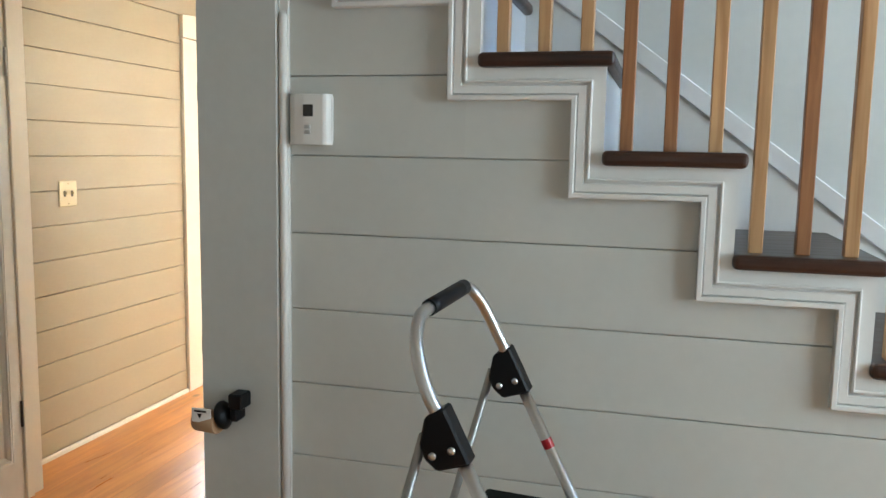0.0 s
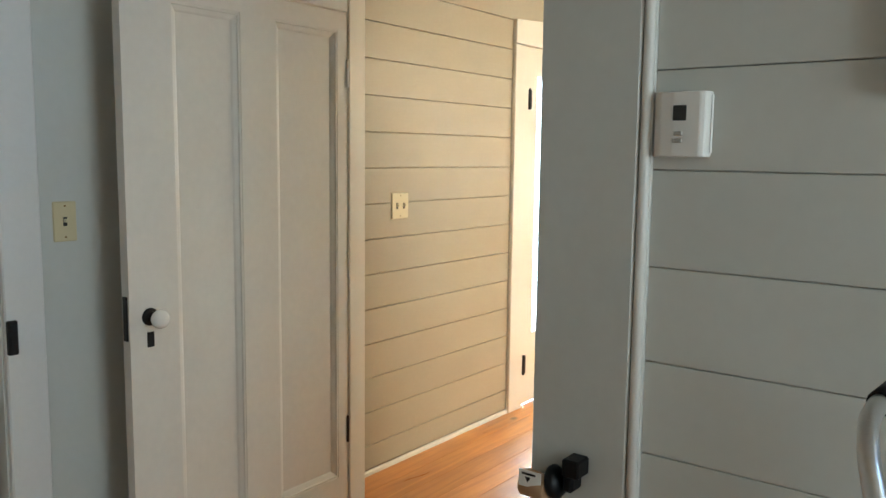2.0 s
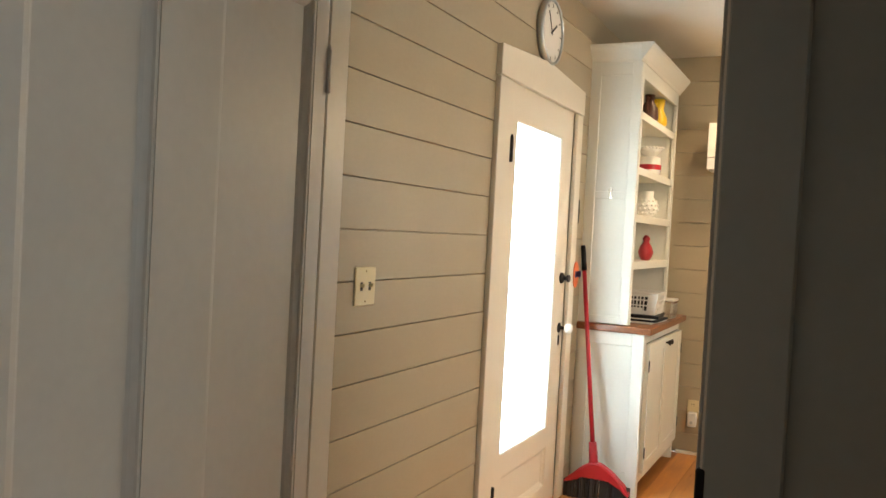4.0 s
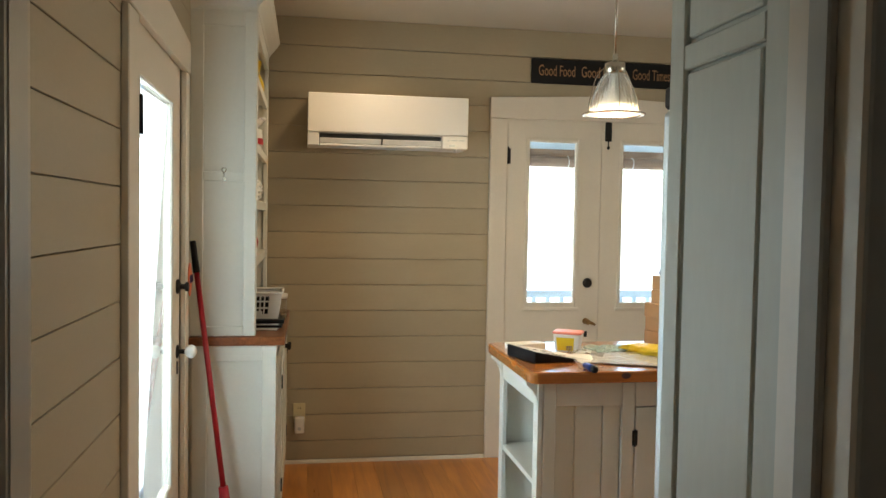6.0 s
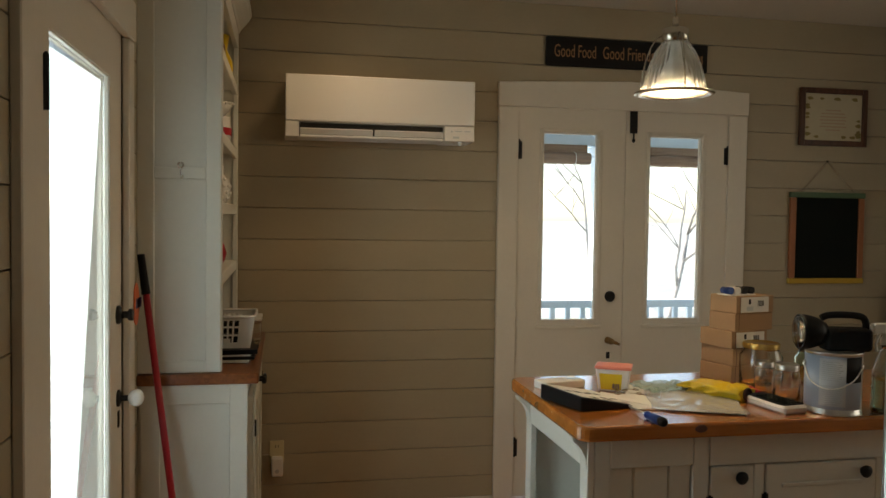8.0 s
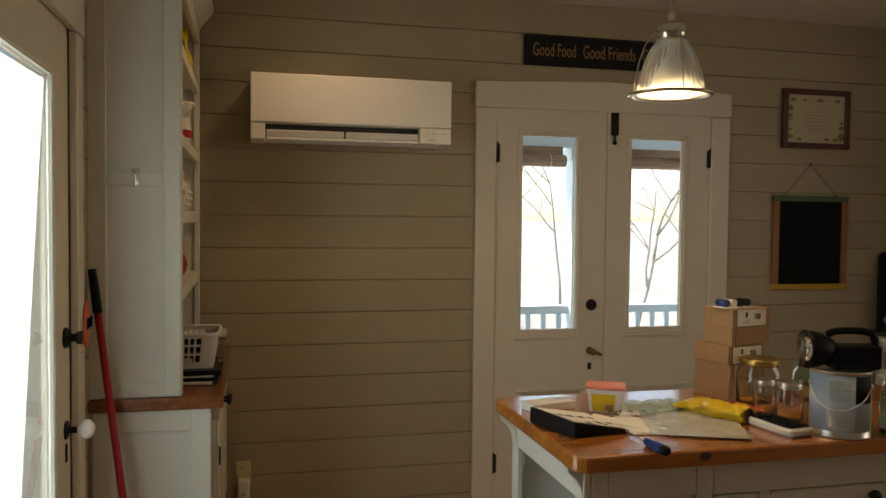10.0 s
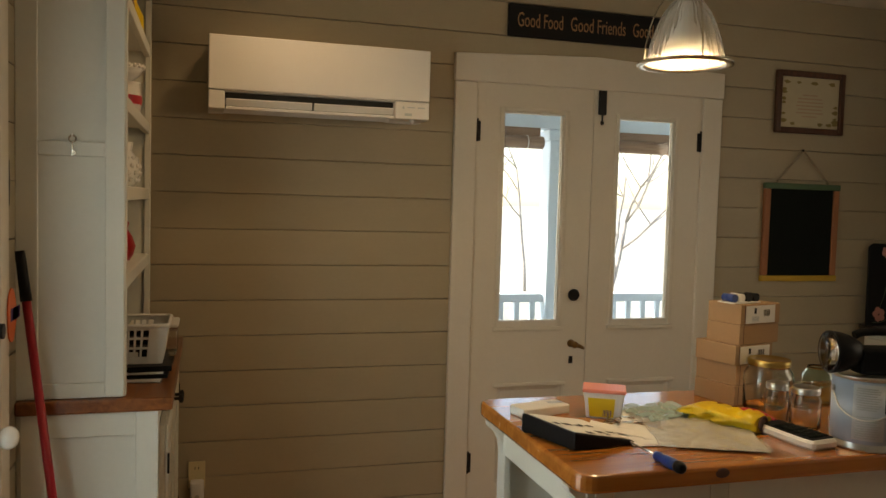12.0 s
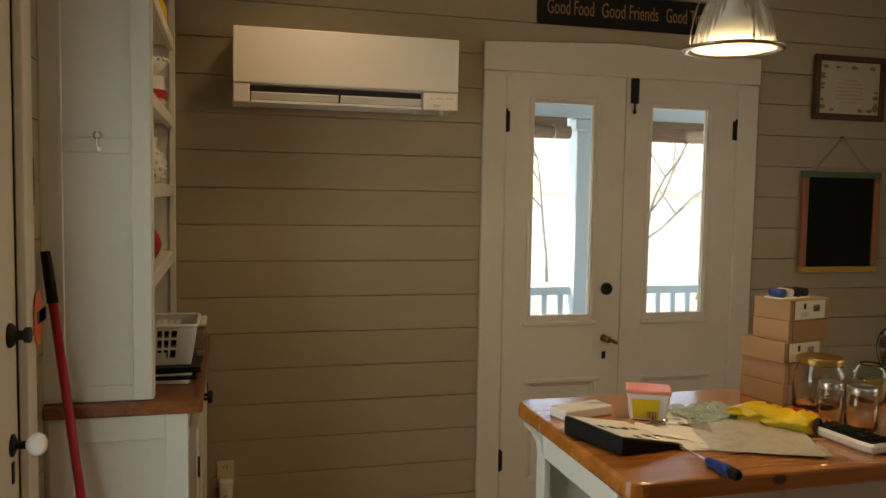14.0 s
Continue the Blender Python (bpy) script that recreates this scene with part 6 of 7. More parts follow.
lab = part("label", quad_sheet(tub_face(0), 0.0, 0.85, 0.08, 0.8, 0.0004, 0.0014), M_YELLOW, tub, "yellow label")
for k in range(6):
    part("barcode_bar", quad_sheet(tub_face(0), 0.48 + 0.05 * k, 0.50 + 0.05 * k + 0.01 * (k % 2), 0.12, 0.36, 0.0016, 0.002), M_PURPLE, lab)
part("label", quad_sheet(tub_face(1), 0.0, 1.0, 0.08, 0.8, 0.0004, 0.0014), M_YELLOW, tub, "yellow label")

drv = thing("screwdriver", "blue and black handled screwdriver lying on the island", "screwdriver")
M_BLUE = mat("blue_plastic", (0.012, 0.045, 0.22), 0.3)
d0, d1 = Vector((1.572, 3.355, T + 0.008)), Vector((1.573, 3.115, T + 0.0155))
dd = (d1 - d0).normalized()
b = bmesh.new()
tube(b, [d0, d0 + dd * 0.125], 0.003, 10)
part("shaft", b, M_ALU, drv, "steel shaft")
b = bmesh.new()
lathe(b, [(0.006, 0.12), (0.011, 0.125), (0.0125, 0.135), (0.010, 0.15), (0.0135, 0.168), (0.0145, 0.195), (0.013, 0.215)], Matrix.Translation(d0) @ dd.to_track_quat("Z", "Y").to_matrix().to_4x4(), 14)
part("handle", b, M_BLUE, drv, "blue handle")
b = bmesh.new()
lathe(b, [(0.0135, 0.2152), (0.0148, 0.222), (0.013, 0.236), (0.007, 0.241)], Matrix.Translation(d0) @ dd.to_track_quat("Z", "Y").to_matrix().to_4x4(), 14)
part("end_cap", b, M_BPLAS, drv, "black end cap")


def crumpled(cx, cy, z0, sx, sy, ang, amp, n, seed, thick=0.001, edge=None):
    """A sheet with wrinkles, as thick as paper."""
    b = bmesh.new()
    grid = []
    for i in range(n + 1):
        row = []
        for j in range(n + 1):
            u, v = i / n - 0.5, j / n - 0.5
            h = abs(noise.noise(Vector((u * 5 + seed, v * 5, seed)))) * amp + abs(noise.noise(Vector((u * 13, v * 13 + seed, 3)))) * amp * 0.5
            w = noise.noise(Vector((u * 3, v * 3, seed + 9))) * 0.012
            row.append(b.verts.new((u * sx + w, v * sy + w, h)))
        grid.append(row)
    for i in range(n):
        for j in range(n):
            b.faces.new((grid[i][j], grid[i + 1][j], grid[i + 1][j + 1], grid[i][j + 1]))
    r = bmesh.ops.extrude_face_region(b, geom=b.faces[:])
    for v in r["geom"]:
        if isinstance(v, bmesh.types.BMVert):
            v.co.z += thick
    bmesh.ops.recalc_face_normals(b, faces=b.faces[:])
    b.transform(Matrix.Translation((cx, cy, z0)) @ Matrix.Rotation(radians(ang), 4, "Z"))
    return b


for k, (cx, cy, sx, sy, ang) in enumerate(((1.66, 3.44, 0.14, 0.22, 34), (1.70, 3.37, 0.22, 0.13, -18), (1.78, 3.62, 0.26, 0.15, 6), (1.74, 3.345, 0.23, 0.10, -24), (1.61, 3.47, 0.07, 0.20, 40))):
    o = thing("paper_sheet", "loose white paper sheet on the island", "paper", "papers on the island")
    part("sheet", crumpled(cx, cy, T + 0.001 * k, sx, sy, ang, 0.002, 10, k), M_PAPER, o)
bag = thing("plastic_bag", "clear glossy plastic bag with papers inside on the island", "plastic bag")
M_INSERT = mat("pale_insert", (0.70, 0.67, 0.60), 0.7, var=0.08, scale=9)
M_FILM = mat("glossy_film", (0.62, 0.60, 0.55), 0.07, var=0.2, scale=14, bump=0.5)
M_FILM.node_tree.nodes["Principled BSDF"].inputs["Alpha"].default_value = 0.38
part("film", crumpled(1.83, 3.43, T + 0.0065, 0.29, 0.38, -22, 0.008, 26, 4.2), M_FILM, bag)
part("insert", crumpled(1.84, 3.39, T + 0.004, 0.24, 0.29, -22, 0.001, 8, 2.2), M_INSERT, bag, "pale printed insert sheet")
M_GFILM = mat("pale_green_film", (0.42, 0.56, 0.52), 0.07, var=0.2, scale=14, bump=0.5)
M_GFILM.node_tree.nodes["Principled BSDF"].inputs["Alpha"].default_value = 0.5
bag2 = thing("plastic_bag", "pale green crumpled clear plastic bag on the island", "plastic bag")
part("film", crumpled(1.83, 3.62, T + 0.006, 0.22, 0.16, 10, 0.016, 26, 7.7), M_GFILM, bag2)
keys = thing("key_bunch", "small bunch of silver keys on the island", "keys")
rng = random.Random(8)
for k in range(5):
    b = bmesh.new()
    a, x, y = rng.random() * 6, 1.60 + 0.10 * rng.random(), 3.545 + 0.02 * rng.random()
    mk = Matrix.Translation((x, y, T + 0.002 + 0.0035 * k)) @ Matrix.Rotation(a, 4, "Z")
    bx(b, -0.004, 0.004, 0.008, 0.035, 0, 0.002, m=mk)
    tube(b, [mk @ Vector((0.009 * math.cos(q), 0.009 * math.sin(q), 0.001)) for q in [j * math.pi / 6 for j in range(12)]], 0.0022, 6, True)
    part("key", b, M_NICKEL, keys)

glove = thing("yellow_wrapper", "crumpled yellow plastic wrapper with a red tie on the island", "wrapper")
b = bmesh.new()
g0, g1 = Vector((1.93, 3.60, T + 0.018)), Vector((2.005, 3.385, T + 0.026))
rings = []
nn = 22
for i in range(15):
    f = i / 14
    c = g0.lerp(g1, f)
    w, h = 0.080 - 0.046 * f, 0.016 + 0.010 * f
    ring = []
    for k in range(nn):
        a = 2 * math.pi * k / nn
        ns = 1 + 0.75 * noise.noise(Vector((math.cos(a) * 2.6, math.sin(a) * 2.6, f * 8))) + 0.3 * noise.noise(Vector((math.cos(a) * 7, math.sin(a) * 7, f * 19)))
        p = c + Vector((0.94, 0.33, 0)) * (w * ns * math.cos(a)) + Vector((0, 0, 1)) * (h * ns * math.sin(a))
        p.z = max(p.z, T)
        ring.append(b.verts.new(p))
    rings.append(ring)
for r0, r1 in zip(rings, rings[1:]):
    for k in range(nn):
        f2 = b.faces.new((r0[k], r0[(k + 1) % nn], r1[(k + 1) % nn], r1[k]))
        f2.smooth = True
b.faces.new(list(reversed(rings[0])))
b.faces.new(rings[-1])
part("film", b, M_YELLOW, glove, "yellow film")
b = bmesh.new()
gd = (g1 - g0).normalized()
lathe(b, [(0.022, 0), (0.024, 0.003), (0.018, 0.006), (0.019, 0.001), (0.009, 0.004), (0.002, 0.003)], Matrix.Translation(g1 + gd * 0.001) @ gd.to_track_quat("Z", "Y").to_matrix().to_4x4(), 20)
part("rolled_end", b, M_BROWN, glove, "rolled brown end")
rt = thing("red_clip", "small red plastic tool lying behind the yellow wrapper", "tool")
b = bmesh.new()
tube(b, smooth([(2.03, 3.56, T + 0.014), (2.07, 3.50, T + 0.026), (2.085, 3.43, T + 0.018)]), 0.014, 10, r1=0.007)
part("body", b, M_RED, rt)

calc = thing("label_maker", "white handheld label maker with black keypad on the island", "label maker")
cm = Matrix.Translation((2.055, 3.310, T)) @ Matrix.Rotation(radians(8), 4, "Z")
b = bmesh.new()
prism(b, [(-0.045, -0.10), (0.045, -0.10), (0.052, -0.06), (0.042, 0.10), (-0.042, 0.10), (-0.052, -0.06)], "xy", 0.0, 0.026, 0.007)
b.transform(cm)
part("case", b, M_WHITE, calc, "white case")
b = bmesh.new()
prism(b, [(-0.040, -0.088), (0.040, -0.088), (0.044, -0.055), (0.036, 0.092), (-0.036, 0.092), (-0.044, -0.055)], "xy", 0.0262, 0.029, 0.001)
b.transform(cm)
pad = part("keypad", b, M_BPLAS, calc, "black keypad")
for r in range(6):
    for c in range(4):
        b = bmesh.new()
        bx(b, -0.007, 0.007, -0.008, 0.008, 0.0292, 0.033, 0.002, m=cm @ Matrix.Translation((-0.026 + c * 0.0175, -0.07 + r * 0.022, 0)))
        part("key", b, M_SLATE, pad)

# cardboard boxes with a blister pack on top
bx0, by0 = 2.118, 3.665
boxes_before = set(bpy.data.objects)
for k in range(5):
    up = k >= 3
    x0, y0 = (bx0 + 0.012, by0) if up else (bx0, by0)
    w, dpt, h = (0.185, 0.135, 0.064) if up else (0.175, 0.165, 0.0635)
    z0 = T + k * 0.0648
    o = thing("cardboard_box", "small brown cardboard box stacked on the island", "box", "stacked cardboard boxes")
    jit = (0.0, 0.004, -0.003, 0.0, 0.003)[k]
    b = bmesh.new()
    bx(b, x0 + jit, x0 + jit + w, y0, y0 + dpt, z0, z0 + h, 0.0015)
    part("carton", b, M_CARD, o)
    b = bmesh.new()
    bx(b, x0 + jit + 0.018, x0 + jit + 0.0195, y0 - 0.0008, y0 - 0.0001, z0 + 0.002, z0 + h - 0.002)
    part("flap_seam", b, M_BROWN, o, "dark flap seam")
    if k in (2, 4):
        lb = box_part("label", x0 + jit + 0.022, x0 + jit + 0.160, y0 - 0.0014, y0 - 0.0002, z0 + 0.003, z0 + h - 0.004, M_PAPER, o, "white shipping label", 0)
        for j in range(7):
            xx = x0 + jit + 0.105 + j * 0.0045
            box_part("barcode_bar", xx, xx + 0.0015 + 0.001 * (j % 2), y0 - 0.002, y0 - 0.0015, z0 + 0.026, z0 + 0.046, M_INK, lb, "", 0)
        for j in range(4):
            box_part("print_line", x0 + jit + 0.05, x0 + jit + 0.082, y0 - 0.002, y0 - 0.0015, z0 + 0.010 + 0.004 * j, z0 + 0.0125 + 0.004 * j, M_STEEL, lb, "", 0)
        box_part("print_mark", x0 + jit + 0.06, x0 + jit + 0.07, y0 - 0.002, y0 - 0.0015, z0 + 0.034, z0 + 0.052, M_INK, lb, "", 0)
pk = thing("battery_pack", "small blister pack with black and blue batteries on a cardboard box", "batteries")
zt = T + 5 * 0.0648
b = bmesh.new()
bx(b, 2.12, 2.25, 3.687, 3.752, zt, zt + 0.004, 0.001)
part("card", b, M_PAPER, pk, "white card")
for k in range(4):
    b = bmesh.new()
    tube(b, [(2.134 + k * 0.034, 3.692, zt + 0.0175), (2.134 + k * 0.034, 3.737, zt + 0.0175)], 0.0135, 14)
    part("battery", b, (M_BLUE, M_WHITE, M_INK, M_INK)[k], pk)

TURN = Matrix.Translation((bx0, by0, 0)) @ Matrix.Rotation(radians(13), 4, "Z") @ Matrix.Translation((-bx0, -by0, 0))
for ob in set(bpy.data.objects) - boxes_before:
    if ob.type == "MESH":
        ob.data.transform(TURN)


def jar(name, label, x, y, r, h, lid, lid_label, neck=0.85, tint=None, lid_h=0.018):
    o = thing(name, label, "jar")
    g = tint or M_JAR
    pr = [(0.001, 0.003), (r * 0.9, 0.003), (r, 0.010), (r, h * 0.72), (r * neck, h * 0.86), (r * neck, h - lid_h * 0.6)]
    inn = [(max(0.001, q - 0.0028), max(z, 0.007)) for q, z in reversed(pr)]
    b = bmesh.new()
    lathe(b, pr + inn, Matrix.Translation((x, y, T - 0.0025)), 28, False)
    p = part("glass", b, g, o, "clear glass")
    p.visible_shadow = False
    if lid:
        b = bmesh.new()
        rl = r * neck + 0.003
        lathe(b, [(rl, h - lid_h), (rl + 0.001, h - lid_h * 0.5), (rl, h), (rl * 0.9, h + 0.002), (rl * 0.85, h - 0.001), (0.001, h - 0.001)], Matrix.Translation((x, y, T)), 28, False)
        part("lid", b, lid, o, lid_label)
    return o


jg = jar("glass_jar", "large glass jar with gold lid holding small hardware", 2.205, 3.615, 0.075, 0.160, M_GOLD, "gold metal lid", 0.82)
rng = random.Random(3)
for k in range(14):
    b = bmesh.new()
    a, q = rng.random() * 6.28, rng.random() * 0.05
    c = Vector((2.205 + q * math.cos(a), 3.615 + q * math.sin(a), T + 0.008 + 0.003 * k))
    dv = Vector((rng.uniform(-1, 1), rng.uniform(-1, 1), rng.uniform(-0.2, 0.5))).normalized()
    tube(b, [c - dv * 0.012, c + dv * 0.012], 0.0022, 6)
    part("screw", b, M_NICKEL if k % 2 else M_BRASS, jg)
jar("glass_jar", "small empty glass jar with metal lid", 2.138, 3.492, 0.034, 0.115, M_ALU, "silver metal lid", 0.84)
jar("glass_jar", "small wide glass jar with metal lid", 2.168, 3.407, 0.042, 0.120, M_ALU, "silver metal lid", 0.84)
jar("glass_jar", "green-tinted open glass jar", 2.43, 3.655, 0.050, 0.135, None, "", 0.7, glass("green_glass", (0.80, 0.95, 0.90)))

can = thing("paint_can", "metal gallon paint can with grey printed label and wire handle", "paint can")
KX, KY, KR, KH = 2.216, 3.24, 0.085, 0.196
b = bmesh.new()
lathe(b, [(KR - 0.004, 0), (KR + 0.001, 0.001), (KR + 0.001, 0.005), (KR - 0.001, 0.007), (KR - 0.001, KH - 0.008), (KR + 0.002, KH - 0.005), (KR + 0.002, KH), (KR - 0.006, KH), (KR - 0.008, KH - 0.008), (KR - 0.016, KH - 0.006), (0.002, KH - 0.006)], Matrix.Translation((KX, KY, T)), 48)
part("body", b, M_ALU, can, "bare metal body")
M_CANLAB = mat("grey_blue_label", (0.42, 0.50, 0.62), 0.3, var=0.06)
M_CANLAB2 = mat("pale_grey_label", (0.58, 0.62, 0.66), 0.3, var=0.05)


def can_patch(a0, a1, z0, z1, off, material, name, parent):
    b = bmesh.new()
    n = max(2, int((a1 - a0) / 6))
    q = [[b.verts.new((KX + (KR - 0.001 + o) * math.cos(radians(a0 + (a1 - a0) * i / n)), KY + (KR - 0.001 + o) * math.sin(radians(a0 + (a1 - a0) * i / n)), T + z)) for i in range(n + 1)] for z, o in ((z0, off), (z1, off), (z1, 0.0), (z0, 0.0))]
    for r0, r1 in zip(q, q[1:] + q[:1]):
        for i in range(n):
            f = b.faces.new((r0[i], r0[i + 1], r1[i + 1], r1[i]))
            f.smooth = True
    bmesh.ops.recalc_face_normals(b, faces=b.faces[:])
    return part(name, b, material, parent)


lb = can_patch(120, 300, 0.02, 0.185, 0.0006, M_CANLAB, "label", can)
lb["label"] = "grey-blue printed label"
can_patch(205, 258, 0.03, 0.178, 0.0012, M_CANLAB2, "text_block", lb)
can_patch(258, 300, 0.105, 0.184, 0.0012, M_INK, "black_block", lb)
for k in range(22):
    a = 210 + (k % 2) * 1.5
    if k not in (10, 11):
        can_patch(a, a + 34 + 10 * ((k * 7) % 3) / 3, 0.036 + k * 0.0062, 0.0385 + k * 0.0062, 0.0018, M_STEEL, "print_line", lb)
b = bmesh.new()
tube(b, smooth([(KX + KR * math.cos(radians(a)) * 1.05, KY + KR * math.sin(radians(a)) * 1.05, T + z) for a, z in ((160, 0.15), (185, 0.105), (215, 0.085), (245, 0.09), (275, 0.115), (300, 0.155))]), 0.0022, 7)
part("wire_handle", b, M_PAPER, can, "thin white wire handle")
for a in (160, 300):
    b = bmesh.new()
    lathe(b, [(0.009, 0), (0.009, 0.004), (0.004, 0.007)], Matrix.Translation((KX + KR * math.cos(radians(a)), KY + KR * math.sin(radians(a)), T + 0.152)) @ Matrix.Rotation(radians(a), 4, "Z") @ Matrix.Rotation(radians(90), 4, "Y"), 12)
    part("ear", b, M_ALU, can, "metal ear")

tor = thing("lantern_torch", "black plastic lantern torch lying on the paint can", "torch")
lm = Matrix.Translation((KX - 0.018, KY - 0.005, T + KH + 0.0005)) @ Matrix.Rotation(radians(-14), 4, "Z") @ Matrix.Scale(0.88, 4)
b = bmesh.new()
bx(b, -0.03, 0.135, -0.042, 0.042, 0.0, 0.082, 0.014, 3, m=lm)
part("body", b, M_BPLAS, tor, "black box body")
b = bmesh.new()
lathe(b, [(0.035, 0.02), (0.05, 0.045), (0.060, 0.075), (0.064, 0.10), (0.064, 0.112), (0.058, 0.112), (0.056, 0.104)], lm @ Matrix.Translation((0, 0, 0.064)) @ Matrix.Rotation(radians(-90), 4, "Y"), 32)
part("head", b, M_BPLAS, tor, "round black lamp head")
b = bmesh.new()
lathe(b, [(0.056, 0.1125), (0.045, 0.098), (0.03, 0.085), (0.012, 0.075)], lm @ Matrix.Translation((0, 0, 0.064)) @ Matrix.Rotation(radians(-90), 4, "Y"), 32, False)
part("reflector", b, M_ALU, tor, "silver faceted reflector")
b = bmesh.new()
lathe(b, [(0.001, 0.112), (0.056, 0.1126), (0.056, 0.1142), (0.001, 0.1148)], lm @ Matrix.Translation((0, 0, 0.064)) @ Matrix.Rotation(radians(-90), 4, "Y"), 32, False)
g = part("lens", b, M_JAR, tor, "clear lens")
b = bmesh.new()
tube(b, [lm @ Vector(p) for p in smooth([(-0.035, 0, 0.115), (-0.01, 0, 0.125), (0.05, 0, 0.128), (0.105, 0, 0.122), (0.122, 0, 0.105), (0.126, 0, 0.075)])], 0.011, 12)
part("handle", b, M_BPLAS, tor, "black carrying handle")

sp = thing("spray_bottle", "clear plastic spray bottle with white trigger half full of green liquid", "spray bottle")
SX, SYY = 2.375, 3.20
b = bmesh.new()
pr = [(0.001, 0.001), (0.042, 0.002), (0.046, 0.01), (0.046, 0.10), (0.042, 0.135), (0.022, 0.19), (0.015, 0.20), (0.015, 0.215)]
lathe(b, pr + [(max(0.001, r - 0.0015), max(0.004, z)) for r, z in reversed(pr)], Matrix.Translation((SX, SYY, T)) @ Matrix.Diagonal((1.0, 0.75, 1, 1)), 28, False)
p = part("bottle", b, M_JAR, sp, "clear plastic bottle")
p.visible_shadow = False
b = bmesh.new()
lathe(b, [(0.042, 0.006), (0.0435, 0.012), (0.0435, 0.10), (0.042, 0.115)], Matrix.Translation((SX, SYY, T)) @ Matrix.Diagonal((1.0, 0.75, 1, 1)), 28)
part("liquid", b, glass("green_liquid", (0.55, 0.80, 0.66), 0, 1.33), sp, "pale green liquid")
b = bmesh.new()
lathe(b, [(0.018, 0.215), (0.018, 0.235), (0.013, 0.24), (0.012, 0.25)], Matrix.Translation((SX, SYY, T)), 20)
bx(b, SX - 0.055, SX + 0.03, SYY - 0.011, SYY + 0.011, T + 0.25, T + 0.285, 0.006, 2)
bx(b, SX - 0.066, SX - 0.055, SYY - 0.007, SYY + 0.007, T + 0.262, T + 0.280, 0.002)
part("spray_head", b, M_WHITE, sp, "white spray head")
b = bmesh.new()
tube(b, smooth([(SX - 0.025, SYY, T + 0.252), (SX - 0.04, SYY, T + 0.225), (SX - 0.036, SYY, T + 0.195)]), 0.005, 8)
part("trigger", b, M_WHITE, sp, "white trigger")

SET_DOWN = Matrix.Translation((0.035, 0.0733, IZ + 0.0005 - 0.935 * T)) @ Matrix.Diagonal((0.930, 0.940, 0.935, 1))
for ob in set(bpy.data.objects) - built_before:
    if ob.type == "MESH":
        ob.data.transform(SET_DOWN)

# a small wire rack on the island's end shelf
wr = thing("metal_ring_stand", "small dark wire stand on the island's end shelf", "stand")
b = bmesh.new()
for zz, r in ((0.4785, 0.05), (0.524, 0.055), (0.554, 0.05)):
    tube(b, [(1.46 + r * math.cos(q), 3.36 + r * math.sin(q), zz) for q in [k * math.pi / 9 for k in range(18)]], 0.003, 6, True)
for k in range(4):
    q = k * math.pi / 2 + 0.4
    tube(b, [(1.46 + 0.05 * math.cos(q), 3.36 + 0.05 * math.sin(q), 0.4755), (1.46 + 0.056 * math.cos(q), 3.36 + 0.056 * math.sin(q), 0.524), (1.46 + 0.05 * math.cos(q), 3.36 + 0.05 * math.sin(q), 0.554)], 0.003, 6)
part("wire", b, M_BLACK, wr)

# ---- outside: porch, trees, ground ----
M_PORCH = mat("pale_blue_porch_paint", (0.64, 0.75, 0.84), 0.5)
M_PDECK = mat("grey_porch_deck", (0.36, 0.37, 0.37), 0.6, var=0.1)
M_BLIND = wood("bamboo_blind", (0.22, 0.13, 0.08), (0.36, 0.23, 0.15), "x", 0.6, rnd=0.1, knots=False)
M_BARK = mat("grey_bark", (0.34, 0.31, 0.28), 0.9, var=0.35, scale=6, bump=0.6)
M_GRASS = mat("winter_grass", (0.30, 0.30, 0.27), 0.95, var=0.3, scale=0.6, grain=8, bump=0.5)
bm = bmesh.new()
bx(bm, -900, 900, -900, 900, -1.3, -0.9)
tagged(part("ground", bm, M_GRASS), "dry winter grass ground around the house", "ground", "", "structure")
bm = bmesh.new()
bx(bm, -2.4, 6.0, 5.16, 7.0, -0.9, -0.06)
bx(bm, -2.4, -0.16, -1.0, 5.16, -0.9, -0.06)
structure(part("porch_deck", bm, M_PDECK), "grey painted porch deck", "floor")
bm = bmesh.new()
bx(bm, -2.6, 6.2, 5.16, 7.2, 2.46, 2.56)
bx(bm, -2.6, -0.16, -1.2, 5.16, 2.46, 2.56)
bx(bm, -2.35, 6.0, 6.76, 6.90, 2.015, 2.46)
bx(bm, -2.35, -2.2, -1.0, 6.76, 2.015, 2.46)
structure(part("porch_roof", bm, M_PORCH), "pale blue porch ceiling and beam", "roof")


def railing(name, p0, p1):
    """Porch rail from p0 to p1 with square pickets."""
    o = thing(name, "pale blue painted wooden porch railing", "railing")
    p0, p1 = Vector(p0), Vector(p1)
    L = (p1 - p0).length
    m = Matrix.Translation(p0) @ (p1 - p0).to_track_quat("X", "Z").to_matrix().to_4x4()
    for nm, z0, z1, w in (("top_rail", 0.84, 0.90, 0.045), ("bottom_rail", 0.05, 0.10, 0.03)):
        b = bmesh.new()
        bx(b, 0, L, -w, w, z0, z1, 0.004, m=m)
        part(nm, b, M_PORCH, o)
    b = bmesh.new()
    bx(b, -0.018, 0.018, -0.015, 0.015, 0.10, 0.84)
    me = bpy.data.meshes.new("picket")
    b.to_mesh(me)
    b.free()
    me.materials.append(M_PORCH)
    n = int(L / 0.118)
    for k in range(n):
        q = new("picket", me)
        q.matrix_world = m @ Matrix.Translation(((k + 0.5) * L / n, 0, 0))
        q.parent = o
    return o


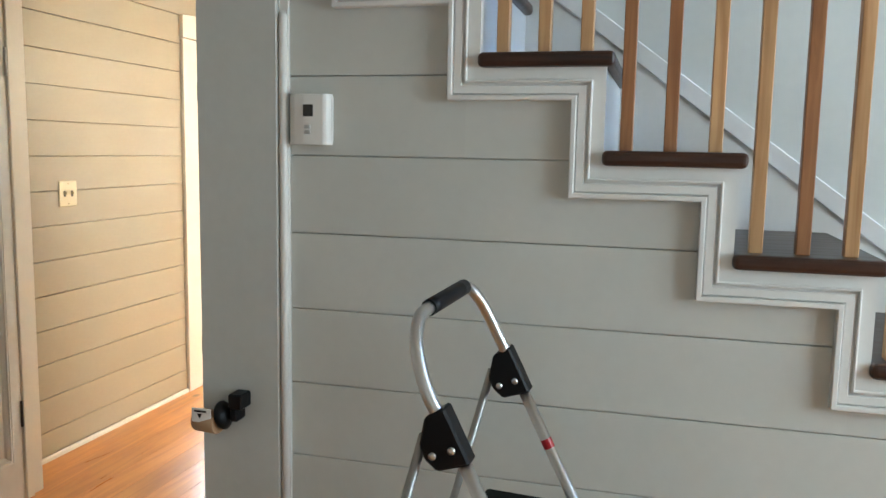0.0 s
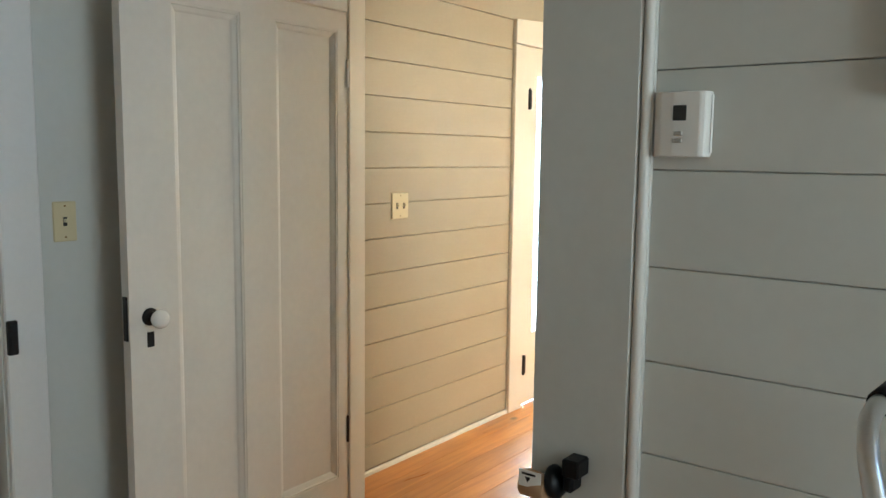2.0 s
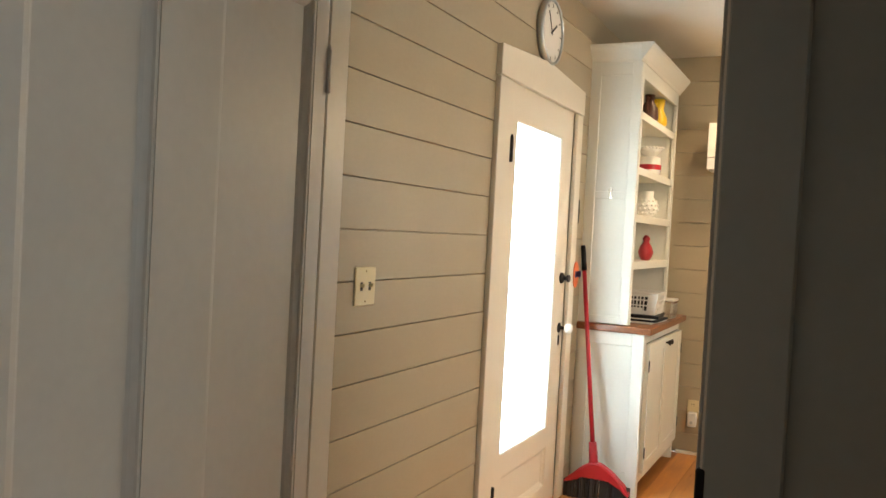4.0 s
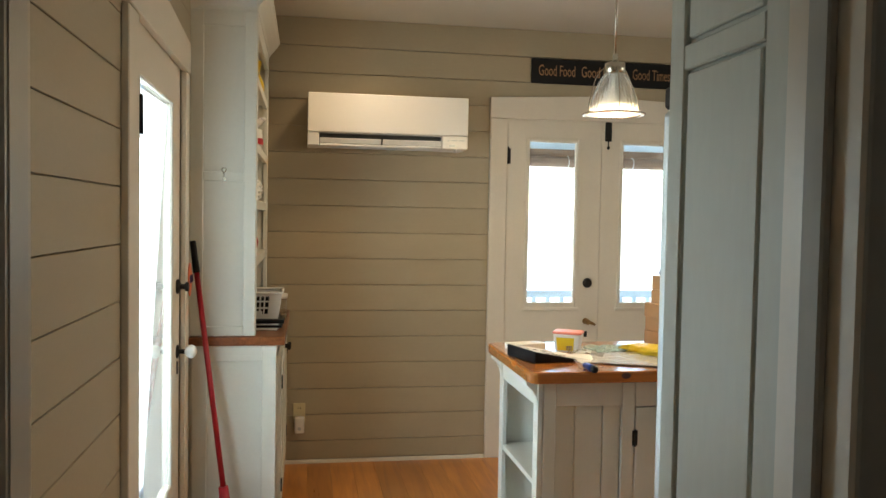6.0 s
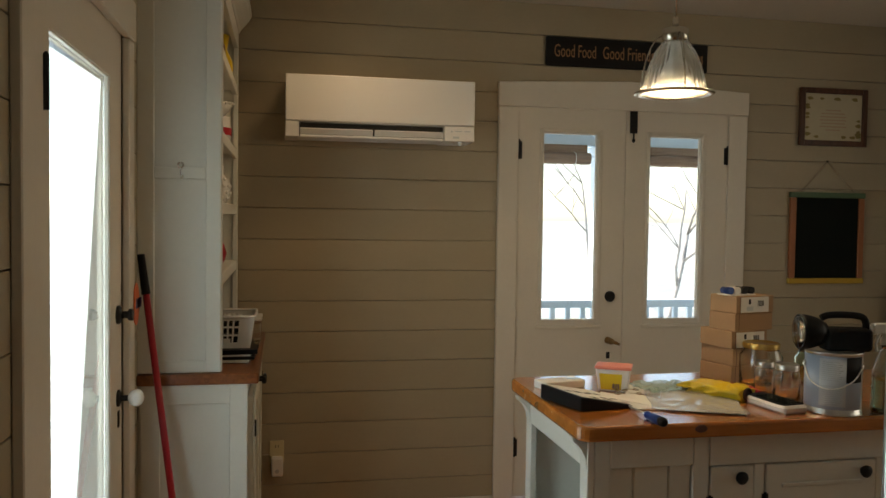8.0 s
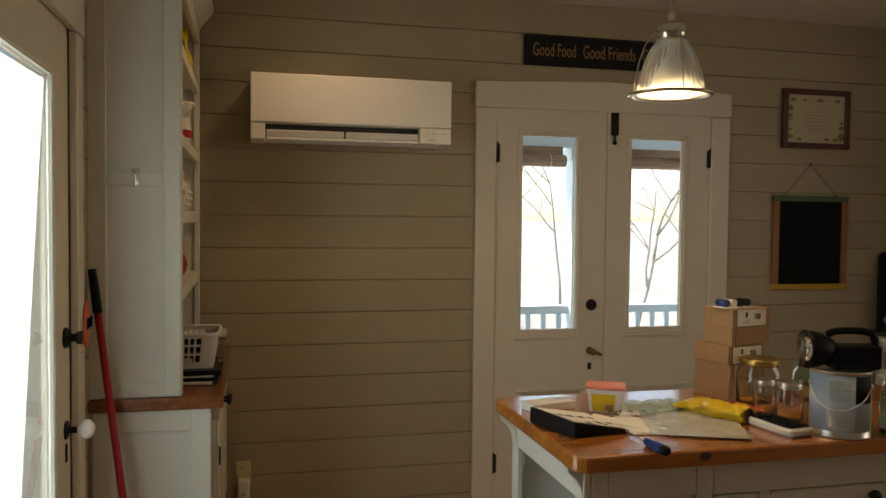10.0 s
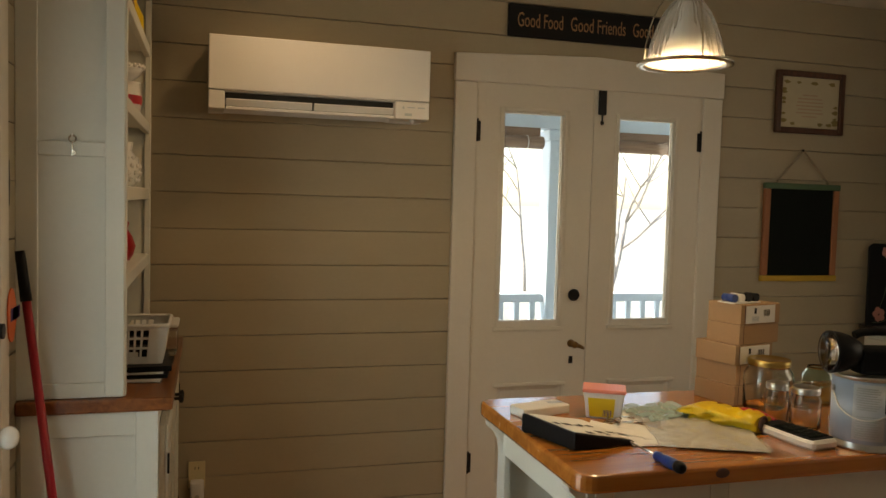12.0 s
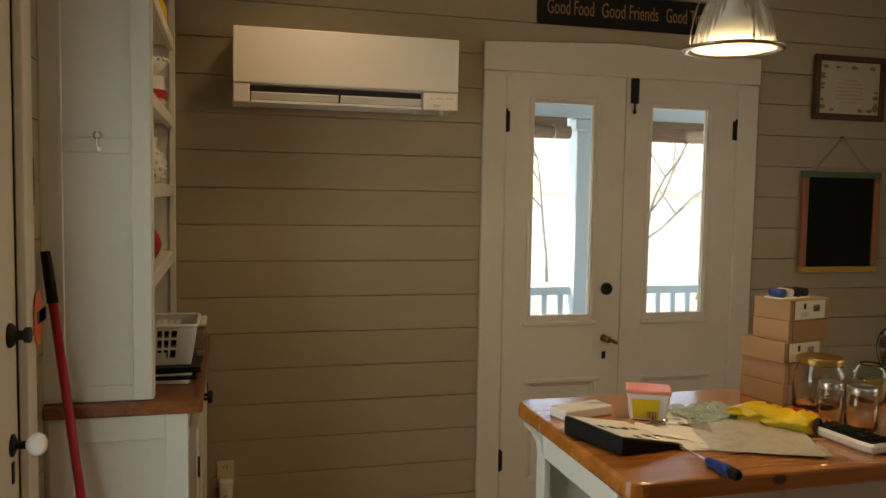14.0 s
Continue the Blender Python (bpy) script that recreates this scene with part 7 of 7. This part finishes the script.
railing("porch_railing", (-2.27, 6.83, -0.055), (2.80, 6.83, -0.055))
railing("porch_railing", (2.962, 6.83, -0.055), (6.0, 6.83, -0.055))
railing("porch_railing", (-2.27, -0.9, -0.055), (-2.27, 6.7, -0.055))
for x, y in ((2.882, 6.83), (-2.27, 6.83), (-2.27, 3.0)):
    o = thing("porch_post", "pale blue square porch post", "post", "porch posts")
    box_part("shaft", x - 0.075, x + 0.075, y - 0.075, y + 0.075, -0.06, 2.012, M_PORCH, o, "", 0.006)
    b = bmesh.new()
    bx(b, x - 0.09, x + 0.09, y - 0.09, y + 0.09, 1.93, 2.008, 0.006)
    part("collar", b, M_PORCH, o)
for x0, x1 in ((0.2, 2.73), (3.05, 5.6)):
    o = thing("rolled_blind", "brown bamboo blind rolled up under the porch beam", "blind", "rolled porch blinds")
    b = bmesh.new()
    tube(b, [(x0, 6.72, 1.91), (x1, 6.72, 1.91)], 0.045, 14)
    part("roll", b, M_BLIND, o, "brown slatted roll")
    b = bmesh.new()
    bx(b, x0 + 0.01, x1 - 0.01, 6.735, 6.75, 1.93, 2.014)
    part("hung_part", b, M_BLIND, o)
    for xx in (x0 + 0.12, x1 - 0.12):
        b = bmesh.new()
        tube(b, [(xx + 0.048 * 0, 6.72 + 0.048 * math.cos(q), 1.91 + 0.048 * math.sin(q)) for q in [k * math.pi / 6 for k in range(12)]], 0.003, 5, True)
        part("cord", b, M_PAPER, o, "white cord")


def bare_tree(x, y, h, seed, lean=0.0):
    o = thing("bare_tree", "leafless grey-barked winter tree with spreading limbs", "tree", "winter trees")
    r = random.Random(seed)
    bt, bl = bmesh.new(), bmesh.new()

    def grow(p, d, ln, rad, depth):
        pts, q = [p], p
        n = 5
        for k in range(n):
            d = (d + Vector((r.uniform(-1, 1), r.uniform(-1, 1), r.uniform(-0.5, 0.7))) * (0.10 if depth == 0 else 0.22)).normalized()
            q = q + d * ln / n
            pts.append(q)
        tube(bt if depth == 0 else bl, pts, rad, 8 if depth < 2 else 5, r1=rad * 0.6)
        if depth < 4:
            for k in range(4 if depth < 2 else 3 if depth < 3 else 2):
                s = pts[2 + (k * 2) % (n - 1)] if depth else pts[n - (k % 3)]
                nd = (d * 0.75 + Vector((r.uniform(-1, 1), r.uniform(-1, 1), r.uniform(-0.15, 0.6)))).normalized()
                grow(s, nd, ln * r.uniform(0.55, 0.8), rad * 0.52, depth + 1)

    grow(Vector((x, y, -0.9)), Vector((lean, 0, 1)).normalized(), h, 0.042, 0)
    for b in (bt, bl):
        bmesh.ops.recalc_face_normals(b, faces=b.faces[:])
    part("trunk", bt, M_BARK, o, "grey tapered trunk")
    part("limbs", bl, M_BARK, o, "bare grey limbs")


for i, (x, y, h) in enumerate(((6.45, 13.0, 2.2), (4.6, 19.0, 1.4), (11.0, 18.0, 3.0), (8.9, 22.0, 3.4), (-9.0, 6.5, 3.0), (-8.0, 11.0, 3.2))):
    bare_tree(x, y, h, 20 + i, 0.1 * (-1) ** i)

# ---- shoe mouldings and floor boards ----
bm = bmesh.new()
prism(bm, [(0.0, 0.0), (0.0, 0.020), (0.008, 0.020), (0.013, 0.014), (0.014, 0.0)], "xz", 1.255, 2.588)
prism(bm, [(5.0, 0.0), (5.0, 0.020), (4.992, 0.020), (4.987, 0.014), (4.986, 0.0)], "yz", 0.37, 1.555)
prism(bm, [(5.0, 0.0), (5.0, 0.020), (4.992, 0.020), (4.987, 0.014), (4.986, 0.0)], "yz", 2.948, 3.89)
structure(part("baseboard", bm, M_TRIM), "thin cream shoe moulding along the floor", "baseboard")
for y0, y1 in ((-3.05, 1.115), (1.118, 5.0)):
    b = bmesh.new()
    w, ln = 0.128, y1 - y0
    bx(b, 0.0008, w - 0.0008, 0, ln, -0.02, 0)
    me = bpy.data.meshes.new("floor_board")
    b.to_mesh(me)
    b.free()
    me.materials.append(M_FLOOR)
    k = 0
    while k * w < 5.0:
        ob = new("floor_board", me)
        ob.location = (0.0 + k * w, y0, 0)
        ob.parent = floor
        k += 1
